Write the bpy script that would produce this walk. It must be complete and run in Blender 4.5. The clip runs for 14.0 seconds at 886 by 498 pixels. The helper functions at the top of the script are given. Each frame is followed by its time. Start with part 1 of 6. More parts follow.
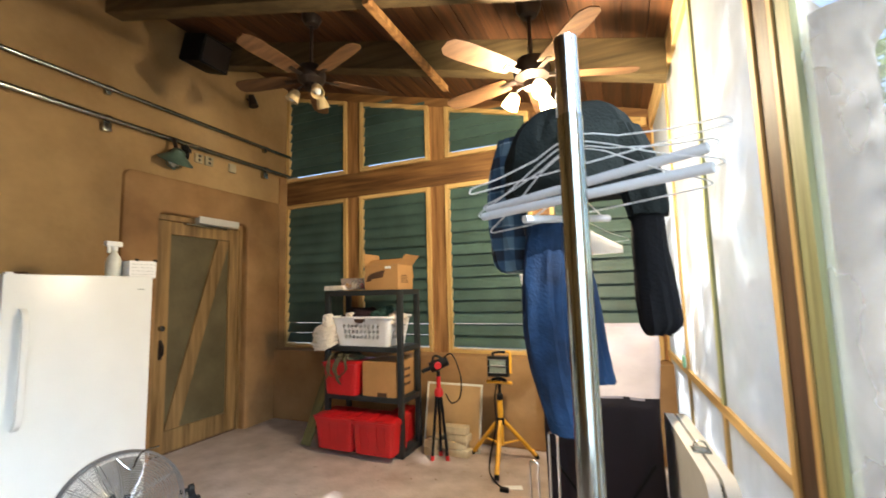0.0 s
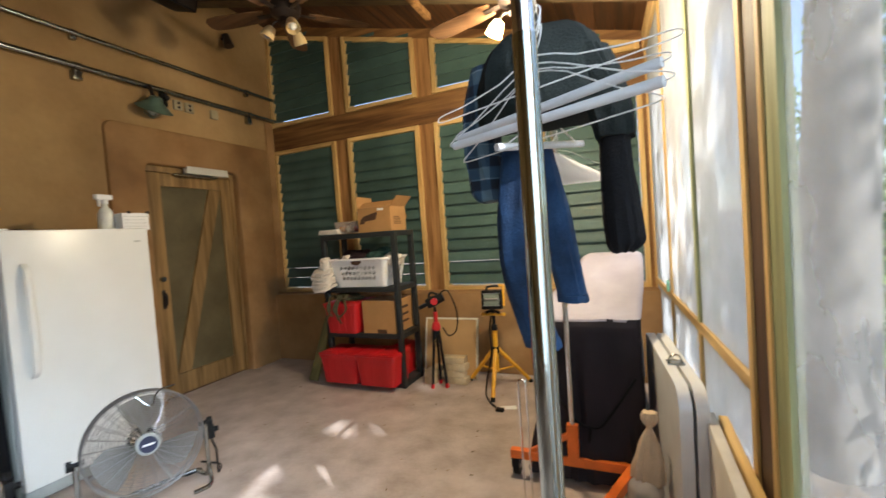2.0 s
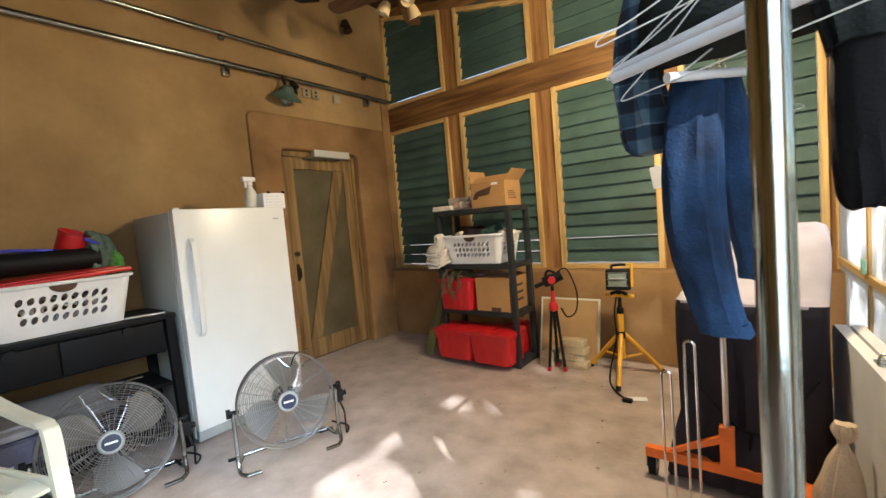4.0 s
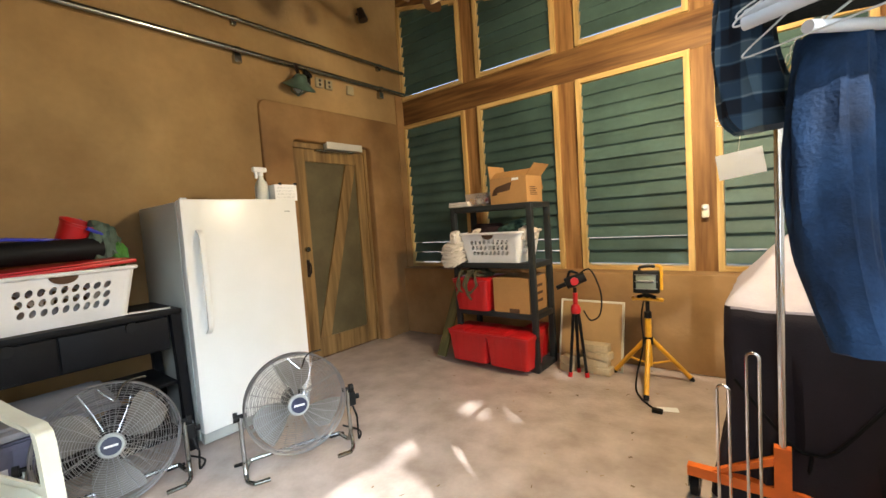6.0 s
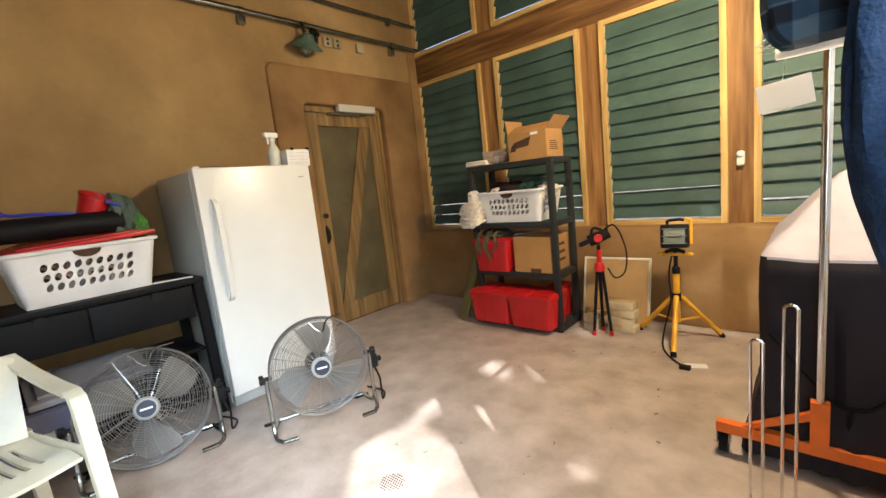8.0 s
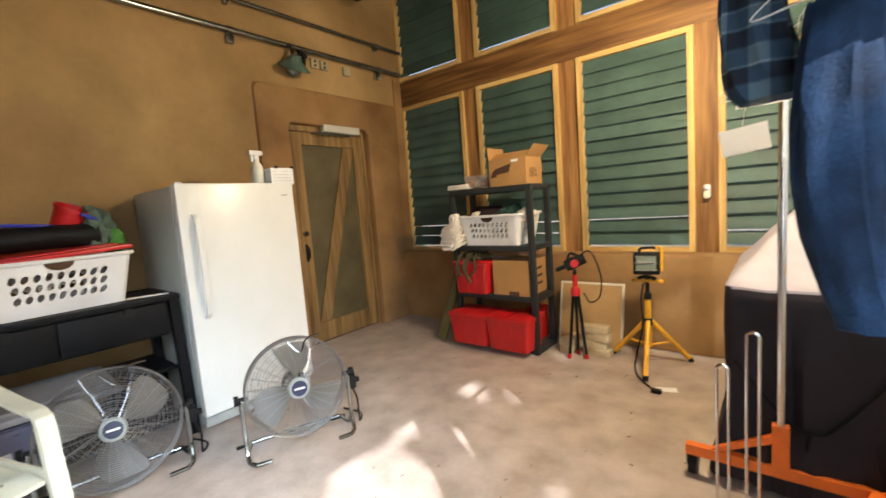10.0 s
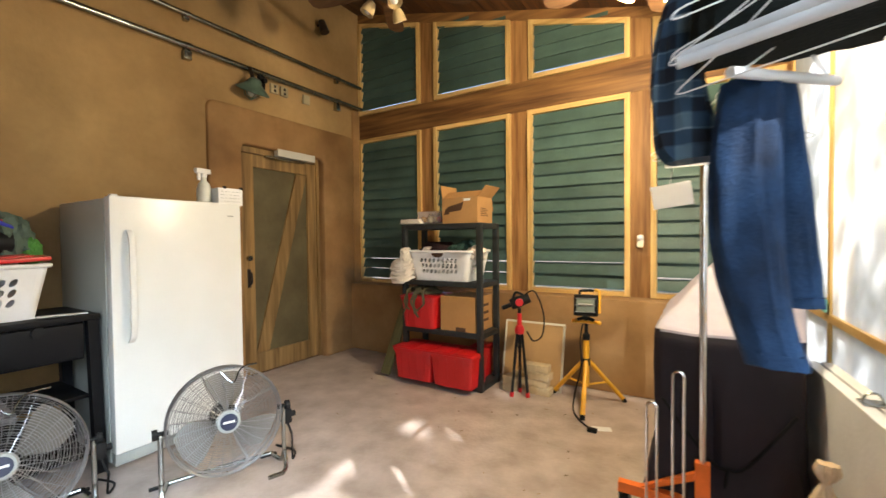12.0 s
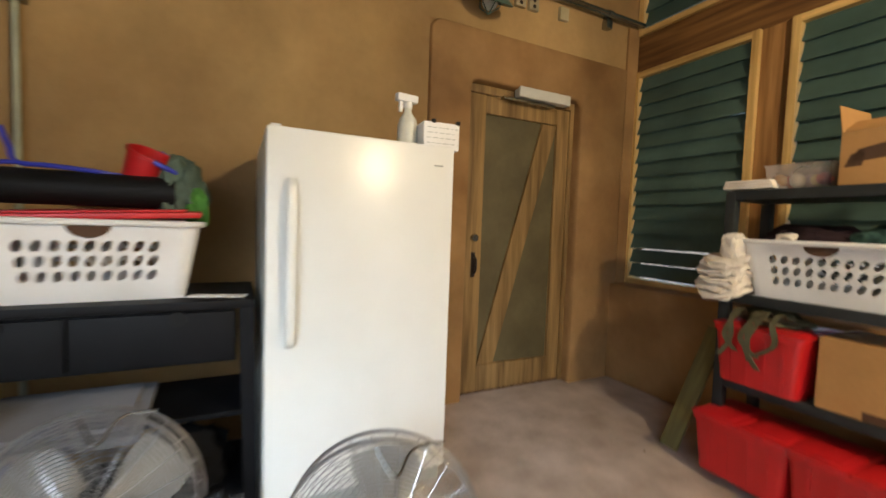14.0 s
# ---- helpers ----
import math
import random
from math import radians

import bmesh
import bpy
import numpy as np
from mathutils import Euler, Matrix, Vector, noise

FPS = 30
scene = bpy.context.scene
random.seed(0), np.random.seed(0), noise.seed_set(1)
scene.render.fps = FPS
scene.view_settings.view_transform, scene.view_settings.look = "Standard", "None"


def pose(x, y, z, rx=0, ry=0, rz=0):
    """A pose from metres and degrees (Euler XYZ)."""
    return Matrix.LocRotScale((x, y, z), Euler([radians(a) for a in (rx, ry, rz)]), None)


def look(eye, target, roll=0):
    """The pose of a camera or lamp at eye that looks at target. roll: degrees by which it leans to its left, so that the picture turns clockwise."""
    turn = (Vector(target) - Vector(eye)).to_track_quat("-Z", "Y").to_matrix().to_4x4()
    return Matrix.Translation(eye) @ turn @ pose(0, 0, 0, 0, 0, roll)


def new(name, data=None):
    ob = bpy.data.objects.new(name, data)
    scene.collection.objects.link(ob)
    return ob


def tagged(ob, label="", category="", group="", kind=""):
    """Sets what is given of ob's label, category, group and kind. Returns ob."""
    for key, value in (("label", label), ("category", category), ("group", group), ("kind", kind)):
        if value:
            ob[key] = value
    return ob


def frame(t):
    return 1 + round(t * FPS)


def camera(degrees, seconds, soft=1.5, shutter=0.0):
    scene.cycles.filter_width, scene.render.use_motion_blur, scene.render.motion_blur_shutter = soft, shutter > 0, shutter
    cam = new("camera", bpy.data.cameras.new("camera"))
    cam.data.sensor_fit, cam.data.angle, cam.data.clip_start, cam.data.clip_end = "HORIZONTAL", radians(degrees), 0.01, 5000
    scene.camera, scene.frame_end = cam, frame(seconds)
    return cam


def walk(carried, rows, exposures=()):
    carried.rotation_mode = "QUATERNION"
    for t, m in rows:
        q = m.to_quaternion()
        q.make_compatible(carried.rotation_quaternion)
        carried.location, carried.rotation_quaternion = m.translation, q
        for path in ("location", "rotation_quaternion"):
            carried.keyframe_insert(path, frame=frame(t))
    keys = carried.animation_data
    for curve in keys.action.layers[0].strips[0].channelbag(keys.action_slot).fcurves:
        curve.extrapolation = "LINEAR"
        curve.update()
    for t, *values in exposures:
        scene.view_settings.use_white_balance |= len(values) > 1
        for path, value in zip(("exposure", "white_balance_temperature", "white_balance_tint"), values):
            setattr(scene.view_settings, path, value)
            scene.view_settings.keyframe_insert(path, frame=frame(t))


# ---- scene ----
cam = camera(93.2, 14.0, 1.5, 0.5)
PATH = [
    (0, (0.234, 0.249, 1.362), (-0.552, 2.077, 1.564), -1.5),
    (0.5, (0.268, 0.234, 1.324), (-0.33, 2.138, 1.458), -1.0),
    (1, (0.32, 0.242, 1.336), (-0.073, 2.199, 1.471), -2.2),
    (1.5, (0.313, 0.237, 1.361), (-0.243, 2.158, 1.361), -3.4),
    (2, (0.292, 0.236, 1.331), (-0.501, 2.07, 1.258), -4.1),
    (2.5, (0.308, 0.233, 1.331), (-0.628, 1.996, 1.219), -5.9),
    (3, (0.277, 0.217, 1.337), (-0.712, 1.951, 1.227), -6.5),
    (3.5, (0.227, 0.267, 1.306), (-0.987, 1.852, 1.178), -5.6),
    (6, (0.003, 0.376, 1.283), (-1.25, 1.929, 1.151), -3.9),
    (6.5, (-0.012, 0.422, 1.264), (-1.295, 1.935, 1.014), -5.2),
    (7, (-0.009, 0.446, 1.25), (-1.342, 1.909, 0.96), -6.4),
    (9.5, (-0.017, 0.434, 1.253), (-1.343, 1.904, 0.972), -5.7),
    (10, (-0.003, 0.397, 1.271), (-1.257, 1.941, 1.065), -4.4),
    (10.5, (0.019, 0.359, 1.288), (-1.11, 2.006, 1.179), -1.9),
    (11, (0.082, 0.302, 1.298), (-1.213, 1.826, 1.31), -1.0),
    (11.5, (0.148, 0.345, 1.281), (-0.866, 2.068, 1.231), 0.9),
    (12, (0.001, 0.365, 1.259), (-1.054, 2.064, 1.212), -0.6),
    (12.5, (-0.102, 0.376, 1.25), (-1.258, 2.003, 1.111), 0.4),
    (13, (-0.266, 0.44, 1.198), (-1.735, 1.783, 1.003), 0.5),
    (13.5, (-0.68, 0.812, 1.19), (-2.42, 1.764, 0.91), -1.4),
    (14, (-1.081, 1.239, 1.176), (-2.869, 2.128, 1.064), 2.0),
]
EXPOSURES = [(0.0, 1.72, 5850, 10), (0.5, 1.57, 5850, 10), (1.0, 1.47, 5850, 10), (1.5, 1.37, 5850, 10), (2.0, 1.30, 5850, 10), (3.0, 1.40, 5850, 10), (6.0, 1.68, 6150, 10), (12.5, 1.74, 6150, 10), (14.0, 1.60, 6150, 10)]
walk(cam, [(t, look(eye, target, roll)) for t, eye, target, roll in PATH], EXPOSURES)

# ---- light ----
SUN_EL, SUN_AZ = radians(40), radians(33)     # azimuth from +x towards -y
world = bpy.data.worlds.new("world")
scene.world = world
world.use_nodes = True
wn = world.node_tree
sky = wn.nodes.new("ShaderNodeTexSky")
sky.sky_type, sky.sun_disc, sky.sun_elevation = "NISHITA", False, SUN_EL
sky.sun_rotation = radians(90) + SUN_AZ
wn.links.new(sky.outputs[0], wn.nodes["Background"].inputs[0])
wn.nodes["Background"].inputs[1].default_value = 0.15

sun_data = bpy.data.lights.new("sun", "SUN")
sun_data.energy, sun_data.angle, sun_data.color = 5.0, radians(0.55), (1.0, 0.985, 0.95)
sun = new("sun", sun_data)
SUN_DIR = Vector((math.cos(SUN_EL) * math.cos(SUN_AZ), -math.cos(SUN_EL) * math.sin(SUN_AZ), math.sin(SUN_EL)))
sun.matrix_world = look(SUN_DIR * 30, (0, 0, 0))

lamp_data = bpy.data.lights.new("fan_bulbs", "POINT")
lamp_data.energy, lamp_data.color, lamp_data.shadow_soft_size = 60.0, (1.0, 0.78, 0.48), 0.07
lamp_ob = new("fan_bulbs", lamp_data)
lamp_ob.location = (-0.19, 2.62, 2.37)

# added unseen area lamps stand in for daylight through the right wall's screened openings
area = bpy.data.lights.new("daylight_fill_right", "AREA")
area.shape, area.size, area.size_y, area.energy, area.color = "RECTANGLE", 1.5, 1.5, 9.5, (0.78, 0.90, 1.0)
# narrow beam, aimed down to brighten the floor
area.spread = radians(50)
area_ob = new("daylight_fill_right", area)
area_ob.matrix_world = look((0.70, -0.10, 1.75), (-1.35, 1.05, 0.0))
# second added lamp, brightens the clothes rack and what stands near it
side = bpy.data.lights.new("daylight_fill_side", "AREA")
side.shape, side.size, side.size_y, side.energy, side.color = "RECTANGLE", 0.8, 1.5, 2.4, (0.80, 0.92, 1.0)
side.spread = radians(120)
side_ob = new("daylight_fill_side", side)
side_ob.matrix_world = look((0.62, 0.10, 1.55), (0.10, 1.15, 1.35))


# ---- materials ----
def material(name, base, rough=0.6, metal=0.0, vary=0.15, scale=6.0, fine=60.0, bump=0.15, stretch=(1, 1, 1), tone=None, spec=0.5, island=0.0, rand=0.0, stain=0.0):
    """A surface with broad and fine variation of tone and fine relief."""
    m = bpy.data.materials.new(name)
    m.use_nodes = True
    t = m.node_tree
    n, l = t.nodes, t.links
    bs = n["Principled BSDF"]
    bs.inputs["Roughness"].default_value, bs.inputs["Metallic"].default_value = rough, metal
    bs.inputs["Specular IOR Level"].default_value = spec
    co = n.new("ShaderNodeTexCoord")
    mp = n.new("ShaderNodeMapping")
    mp.inputs["Scale"].default_value = stretch
    l.new(co.outputs["Object"], mp.inputs[0])
    big, small = n.new("ShaderNodeTexNoise"), n.new("ShaderNodeTexNoise")
    for tex, s, d in ((big, scale, 4.0), (small, fine, 3.0)):
        tex.inputs["Scale"].default_value, tex.inputs["Detail"].default_value = s, d
        l.new(mp.outputs[0], tex.inputs["Vector"])
    ramp = n.new("ShaderNodeValToRGB")
    dark = [max(0, c * (1 - vary * 1.6)) for c in (tone or base)]
    light = [min(1, c * (1 + vary)) for c in base]
    ramp.color_ramp.elements[0].position, ramp.color_ramp.elements[1].position = 0.32, 0.68
    ramp.color_ramp.elements[0].color, ramp.color_ramp.elements[1].color = (*dark, 1), (*light, 1)
    l.new(big.outputs["Fac"], ramp.inputs[0])
    out = ramp.outputs[0]
    hsv = n.new("ShaderNodeHueSaturation")
    mr = n.new("ShaderNodeMapRange")
    mr.inputs["To Min"].default_value, mr.inputs["To Max"].default_value = 1 - vary * 0.7, 1 + vary * 0.7
    l.new(small.outputs["Fac"], mr.inputs[0])
    l.new(out, hsv.inputs["Color"])
    l.new(mr.outputs[0], hsv.inputs["Value"])
    out = hsv.outputs[0]
    if island or rand:
        src = n.new("ShaderNodeNewGeometry").outputs["Random Per Island"] if island else n.new("ShaderNodeObjectInfo").outputs["Random"]
        amount = island or rand
        h2, m2 = n.new("ShaderNodeHueSaturation"), n.new("ShaderNodeMapRange")
        m2.inputs["To Min"].default_value, m2.inputs["To Max"].default_value = 1 - amount, 1 + amount
        l.new(src, m2.inputs[0])
        l.new(m2.outputs[0], h2.inputs["Value"])
        l.new(out, h2.inputs["Color"])
        out = h2.outputs[0]
    if stain:
        st, sr = n.new("ShaderNodeTexNoise"), n.new("ShaderNodeValToRGB")
        st.inputs["Scale"].default_value, st.inputs["Detail"].default_value = 1.3, 6.0
        l.new(co.outputs["Object"], st.inputs["Vector"])
        sr.color_ramp.elements[0].position, sr.color_ramp.elements[1].position = 0.35, 0.62
        sr.color_ramp.elements[0].color, sr.color_ramp.elements[1].color = (1 - stain,) * 3 + (1,), (1, 1, 1, 1)
        l.new(st.outputs["Fac"], sr.inputs[0])
        mx = n.new("ShaderNodeMix")
        mx.data_type, mx.blend_type = "RGBA", "MULTIPLY"
        mx.inputs["Factor"].default_value = 1.0
        l.new(out, mx.inputs["A"])
        l.new(sr.outputs[0], mx.inputs["B"])
        out = mx.outputs["Result"]
    l.new(out, bs.inputs["Base Color"])
    rr = n.new("ShaderNodeMapRange")
    uneven = min(0.1, vary)
    rr.inputs["To Min"].default_value, rr.inputs["To Max"].default_value = max(0.03, rough - uneven), min(1, rough + uneven)
    l.new(big.outputs["Fac"], rr.inputs[0])
    l.new(rr.outputs[0], bs.inputs["Roughness"])
    if bump:
        bp = n.new("ShaderNodeBump")
        bp.inputs["Strength"].default_value, bp.inputs["Distance"].default_value = bump, 0.01
        l.new(small.outputs["Fac"], bp.inputs["Height"])
        l.new(bp.outputs[0], bs.inputs["Normal"])
    return m


def wood(name, base, dark, axis=1, island=0.0, rand=0.0, rough=0.6):
    """Sawn timber: grain along the given axis."""
    s = [14.0, 14.0, 14.0]
    s[axis] = 0.9
    return material(name, base, rough, 0, 0.15, 1.6, 7.0, 0.15, s, dark, 0.35, island, rand)


def glowing(name, color, strength):
    m = bpy.data.materials.new(name)
    m.use_nodes = True
    b = m.node_tree.nodes["Principled BSDF"]
    b.inputs["Base Color"].default_value = (*color, 1)
    b.inputs["Emission Color"].default_value = (*color, 1)
    b.inputs["Emission Strength"].default_value = strength
    return m


def sheer(name, color, clear, rough=0.7, through_light=0.5, spread=0.12):
    """Mesh or film that lets a share of the light pass straight through; the rest is spread by its threads and dust."""
    m = bpy.data.materials.new(name)
    m.use_nodes = True
    t = m.node_tree
    n, l = t.nodes, t.links
    n.remove(n["Principled BSDF"])
    a, b, c = n.new("ShaderNodeBsdfTransparent"), n.new("ShaderNodeBsdfDiffuse"), n.new("ShaderNodeBsdfTranslucent")
    co, tx, mr = n.new("ShaderNodeTexCoord"), n.new("ShaderNodeTexNoise"), n.new("ShaderNodeMapRange")
    tx.inputs["Scale"].default_value, tx.inputs["Detail"].default_value = 2.5, 8.0
    l.new(co.outputs["Object"], tx.inputs["Vector"])
    mr.inputs["From Min"].default_value, mr.inputs["From Max"].default_value = 0.3, 0.7
    mr.inputs["To Min"].default_value, mr.inputs["To Max"].default_value = max(0, clear - spread), min(1, clear + spread)
    l.new(tx.outputs["Fac"], mr.inputs[0])
    b.inputs[0].default_value = c.inputs[0].default_value = (*color, 1)
    x, y = n.new("ShaderNodeMixShader"), n.new("ShaderNodeMixShader")
    x.inputs[0].default_value = through_light
    l.new(b.outputs[0], x.inputs[1])
    l.new(c.outputs[0], x.inputs[2])
    l.new(mr.outputs[0], y.inputs[0])
    l.new(x.outputs[0], y.inputs[1])
    l.new(a.outputs[0], y.inputs[2])
    l.new(y.outputs[0], n["Material Output"].inputs[0])
    return m


STUCCO = material("tan_stucco", (0.45, 0.298, 0.130), 0.75, 0, 0.11, 1.1, 22, 0.22, tone=(0.39, 0.236, 0.092), stain=0.30, spec=0.3)
STUCCO_RED = material("reddish_stucco", (0.38, 0.225, 0.092), 0.75, 0, 0.13, 1.6, 22, 0.22, tone=(0.32, 0.168, 0.062), stain=0.32, spec=0.3)
CONCRETE = material("worn_concrete", (0.50, 0.42, 0.37), 0.36, 0, 0.10, 5.0, 42, 0.25, tone=(0.42, 0.335, 0.275), stain=0.12, spec=0.5)
PINE = wood("pale_pine_trim", (0.66, 0.45, 0.17), (0.52, 0.32, 0.10), 2, rand=0.12)
PINE_X = wood("pale_pine_trim_across", (0.66, 0.45, 0.17), (0.52, 0.32, 0.10), 0, rand=0.12)
PINE_Y = wood("pale_pine_rail", (0.62, 0.43, 0.18), (0.48, 0.30, 0.11), 1, rand=0.12)
TIMBER = wood("brown_timber", (0.36, 0.19, 0.065), (0.22, 0.10, 0.03), 2, rand=0.12)
TIMBER_X = wood("brown_timber_across", (0.27, 0.14, 0.045), (0.14, 0.06, 0.02), 0, rand=0.1)
GREENWOOD = wood("treated_green_timber", (0.36, 0.38, 0.19), (0.25, 0.26, 0.12), 2)
DARKWOOD = wood("dark_brown_timber", (0.10, 0.055, 0.028), (0.06, 0.03, 0.015), 2)
RAFTER = wood("olive_brown_rafter", (0.11, 0.078, 0.034), (0.07, 0.046, 0.019), 0, rand=0.1)
CEILING = wood("cedar_ceiling_planks", (0.11, 0.046, 0.016), (0.05, 0.020, 0.007), 1, island=0.28)
DOORWOOD = wood("weathered_door_planks", (0.29, 0.18, 0.068), (0.18, 0.105, 0.036), 2, rand=0.12)
DOORPANEL = material("olive_door_panel", (0.13, 0.105, 0.05), 0.6, 0, 0.12, 3, 30, 0.1, tone=(0.10, 0.08, 0.035))
SLAT = material("green_shutter_slat", (0.062, 0.108, 0.094), 0.52, 0.0, 0.14, 3, 30, 0.05, spec=0.3, rand=0.14)
STEEL = material("galvanised_steel", (0.32, 0.33, 0.31), 0.22, 0.95, 0.12, 8, 60, 0.06)
POLISHED = material("polished_tube_steel", (0.40, 0.43, 0.40), 0.10, 1.0, 0.05, 8, 60, 0.02)
CHROME = material("chrome", (0.72, 0.72, 0.72), 0.14, 1.0, 0.06, 8, 60, 0.02)
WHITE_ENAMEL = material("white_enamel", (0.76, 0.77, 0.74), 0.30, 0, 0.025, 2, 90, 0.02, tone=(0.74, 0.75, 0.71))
SIDE_ENAMEL = material("grey_green_enamel_side", (0.46, 0.49, 0.45), 0.35, 0, 0.07, 2, 90, 0.08)
GREY_PLASTIC = material("grey_plastic", (0.34, 0.36, 0.34), 0.5, 0, 0.08)
WHITE_PLASTIC = material("white_plastic", (0.78, 0.78, 0.77), 0.38, 0, 0.04, 4, 60, 0.02, tone=(0.74, 0.74, 0.72))
CREAM_PLASTIC = material("cream_plastic", (0.72, 0.70, 0.56), 0.4, 0, 0.05, 4, 60, 0.02, tone=(0.68, 0.65, 0.5))
BLACK_PLASTIC = material("black_plastic", (0.006, 0.0065, 0.007), 0.55, 0, 0.15, 5, 70, 0.08, spec=0.22)
BLACK_PAINT = material("black_brown_paint", (0.005, 0.0055, 0.007), 0.5, 0, 0.15, 5, 70, 0.06, spec=0.17)
RED_PLASTIC = material("red_plastic", (0.50, 0.012, 0.014), 0.36, 0, 0.08, 5, 60, 0.05)
BLUE_PLASTIC = material("blue_plastic", (0.03, 0.04, 0.42), 0.4, 0, 0.08)
YELLOW_PAINT = material("yellow_paint", (0.78, 0.40, 0.02), 0.4, 0, 0.12, 8, 60, 0.05)
ORANGE_PAINT = material("orange_paint", (0.80, 0.17, 0.02), 0.38, 0, 0.1, 8, 60, 0.04)
CARDBOARD = material("brown_cardboard", (0.42, 0.23, 0.085), 0.8, 0, 0.08, 3, 50, 0.06, spec=0.2)
PAPER = material("white_paper", (0.80, 0.80, 0.78), 0.8, 0, 0.03, 5, 50, 0.05, spec=0.2)
INK = material("dark_print", (0.09, 0.05, 0.03), 0.8, 0, 0.1, spec=0.2)
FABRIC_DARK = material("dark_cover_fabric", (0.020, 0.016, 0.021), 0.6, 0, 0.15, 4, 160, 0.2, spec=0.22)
# lit copy of the cover fabric: daylight on its top set into the colour
FABRIC_LIT_TOP = material("lit_top_cover_fabric", (0.33, 0.31, 0.37), 0.55, 0, 0.12, 4, 160, 0.2)
DENIM = material("blue_denim", (0.018, 0.048, 0.112), 0.8, 0, 0.3, 7, 160, 0.3, tone=(0.009, 0.022, 0.055), spec=0.25)
BLACK_CLOTH = material("black_cloth", (0.006, 0.006, 0.007), 0.85, 0, 0.2, 8, 160, 0.3, spec=0.2)
GREY_CLOTH = material("dark_green_grey_fleece", (0.014, 0.018, 0.017), 0.9, 0, 0.25, 8, 160, 0.4, spec=0.15)
WHITE_CLOTH = material("cream_cotton", (0.68, 0.62, 0.54), 0.9, 0, 0.1, 8, 120, 0.4, spec=0.1)
OLIVE_CLOTH = material("olive_webbing", (0.10, 0.09, 0.05), 0.9, 0, 0.2, 8, 120, 0.4, spec=0.1)
MESH_SCREEN = sheer("insect_screen", (0.85, 0.85, 0.83), 0.74)
# stands in for screen at a low angle; its white haze is set here
FILM = sheer("whitened_screen_film", (0.66, 0.66, 0.65), 0.32, through_light=0.7, spread=0.20)
GRILLE_WIRE = material("wire_grille", (0.40, 0.40, 0.40), 0.35, 0.85, 0.1, 8, 60, 0.03)
FAN_BLADE = material("dusty_grey_fan_blade", (0.22, 0.21, 0.19), 0.5, 0.1, 0.14, 6, 60, 0.05)
DARK_METAL = material("dark_bronze", (0.035, 0.025, 0.02), 0.45, 0.4, 0.1)
LIT_GLASS = glowing("lit_frosted_glass", (1.0, 0.80, 0.45), 20.0)
LIT_SHADE = glowing("lit_amber_glass", (1.0, 0.72, 0.32), 5.0)
OPAL_GLASS = material("frosted_cream_glass", (0.62, 0.47, 0.24), 0.35, 0, 0.06)
THIN_PAPER = sheer("thin_white_paper", (0.86, 0.87, 0.88), 0.0, through_light=0.5, spread=0.0)
CLEAR_TUB = sheer("cloudy_clear_plastic", (0.66, 0.58, 0.54), 0.62)


# ---- mesh helpers ----
def box(bm, lo, hi, bevel=0.0, m=None):
    g = bmesh.ops.create_cube(bm, size=1.0)
    vs = g["verts"]
    s = [(hi[i] - lo[i]) for i in range(3)]
    c = [(hi[i] + lo[i]) / 2 for i in range(3)]
    for v in vs:
        v.co = Vector([v.co[i] * s[i] + c[i] for i in range(3)])
    if bevel:
        es = list({e for v in vs for e in v.link_edges})
        r = bmesh.ops.bevel(bm, geom=es, offset=min(bevel, min(s) * 0.45), segments=2, affect="EDGES", profile=0.6)
        vs = list({v for f in r["faces"] for v in f.verts} | {v for v in vs if v.is_valid})
    if m is not None:
        bmesh.ops.transform(bm, matrix=m, verts=vs)
    return vs


def hexa(bm, low, high):
    """A six-sided block from four lower and four upper corners."""
    v = [bm.verts.new(p) for p in (*low, *high)]
    for f in ((3, 2, 1, 0), (4, 5, 6, 7), (0, 1, 5, 4), (1, 2, 6, 5), (2, 3, 7, 6), (3, 0, 4, 7)):
        bm.faces.new([v[i] for i in f])
    return v


def rod(bm, a, b, r, r2=None, seg=12):
    a, b = Vector(a), Vector(b)
    d = b - a
    g = bmesh.ops.create_cone(bm, cap_ends=True, segments=seg, radius1=r, radius2=r if r2 is None else r2, depth=d.length)
    bmesh.ops.transform(bm, verts=g["verts"], matrix=Matrix.Translation((a + b) / 2) @ d.to_track_quat("Z", "Y").to_matrix().to_4x4())
    return g["verts"]


def ball(bm, c, r, scale=(1, 1, 1), seg=14):
    g = bmesh.ops.create_uvsphere(bm, u_segments=seg, v_segments=max(6, seg // 2), radius=r)
    for v in g["verts"]:
        v.co = Vector((v.co.x * scale[0] + c[0], v.co.y * scale[1] + c[1], v.co.z * scale[2] + c[2]))
    return g["verts"]


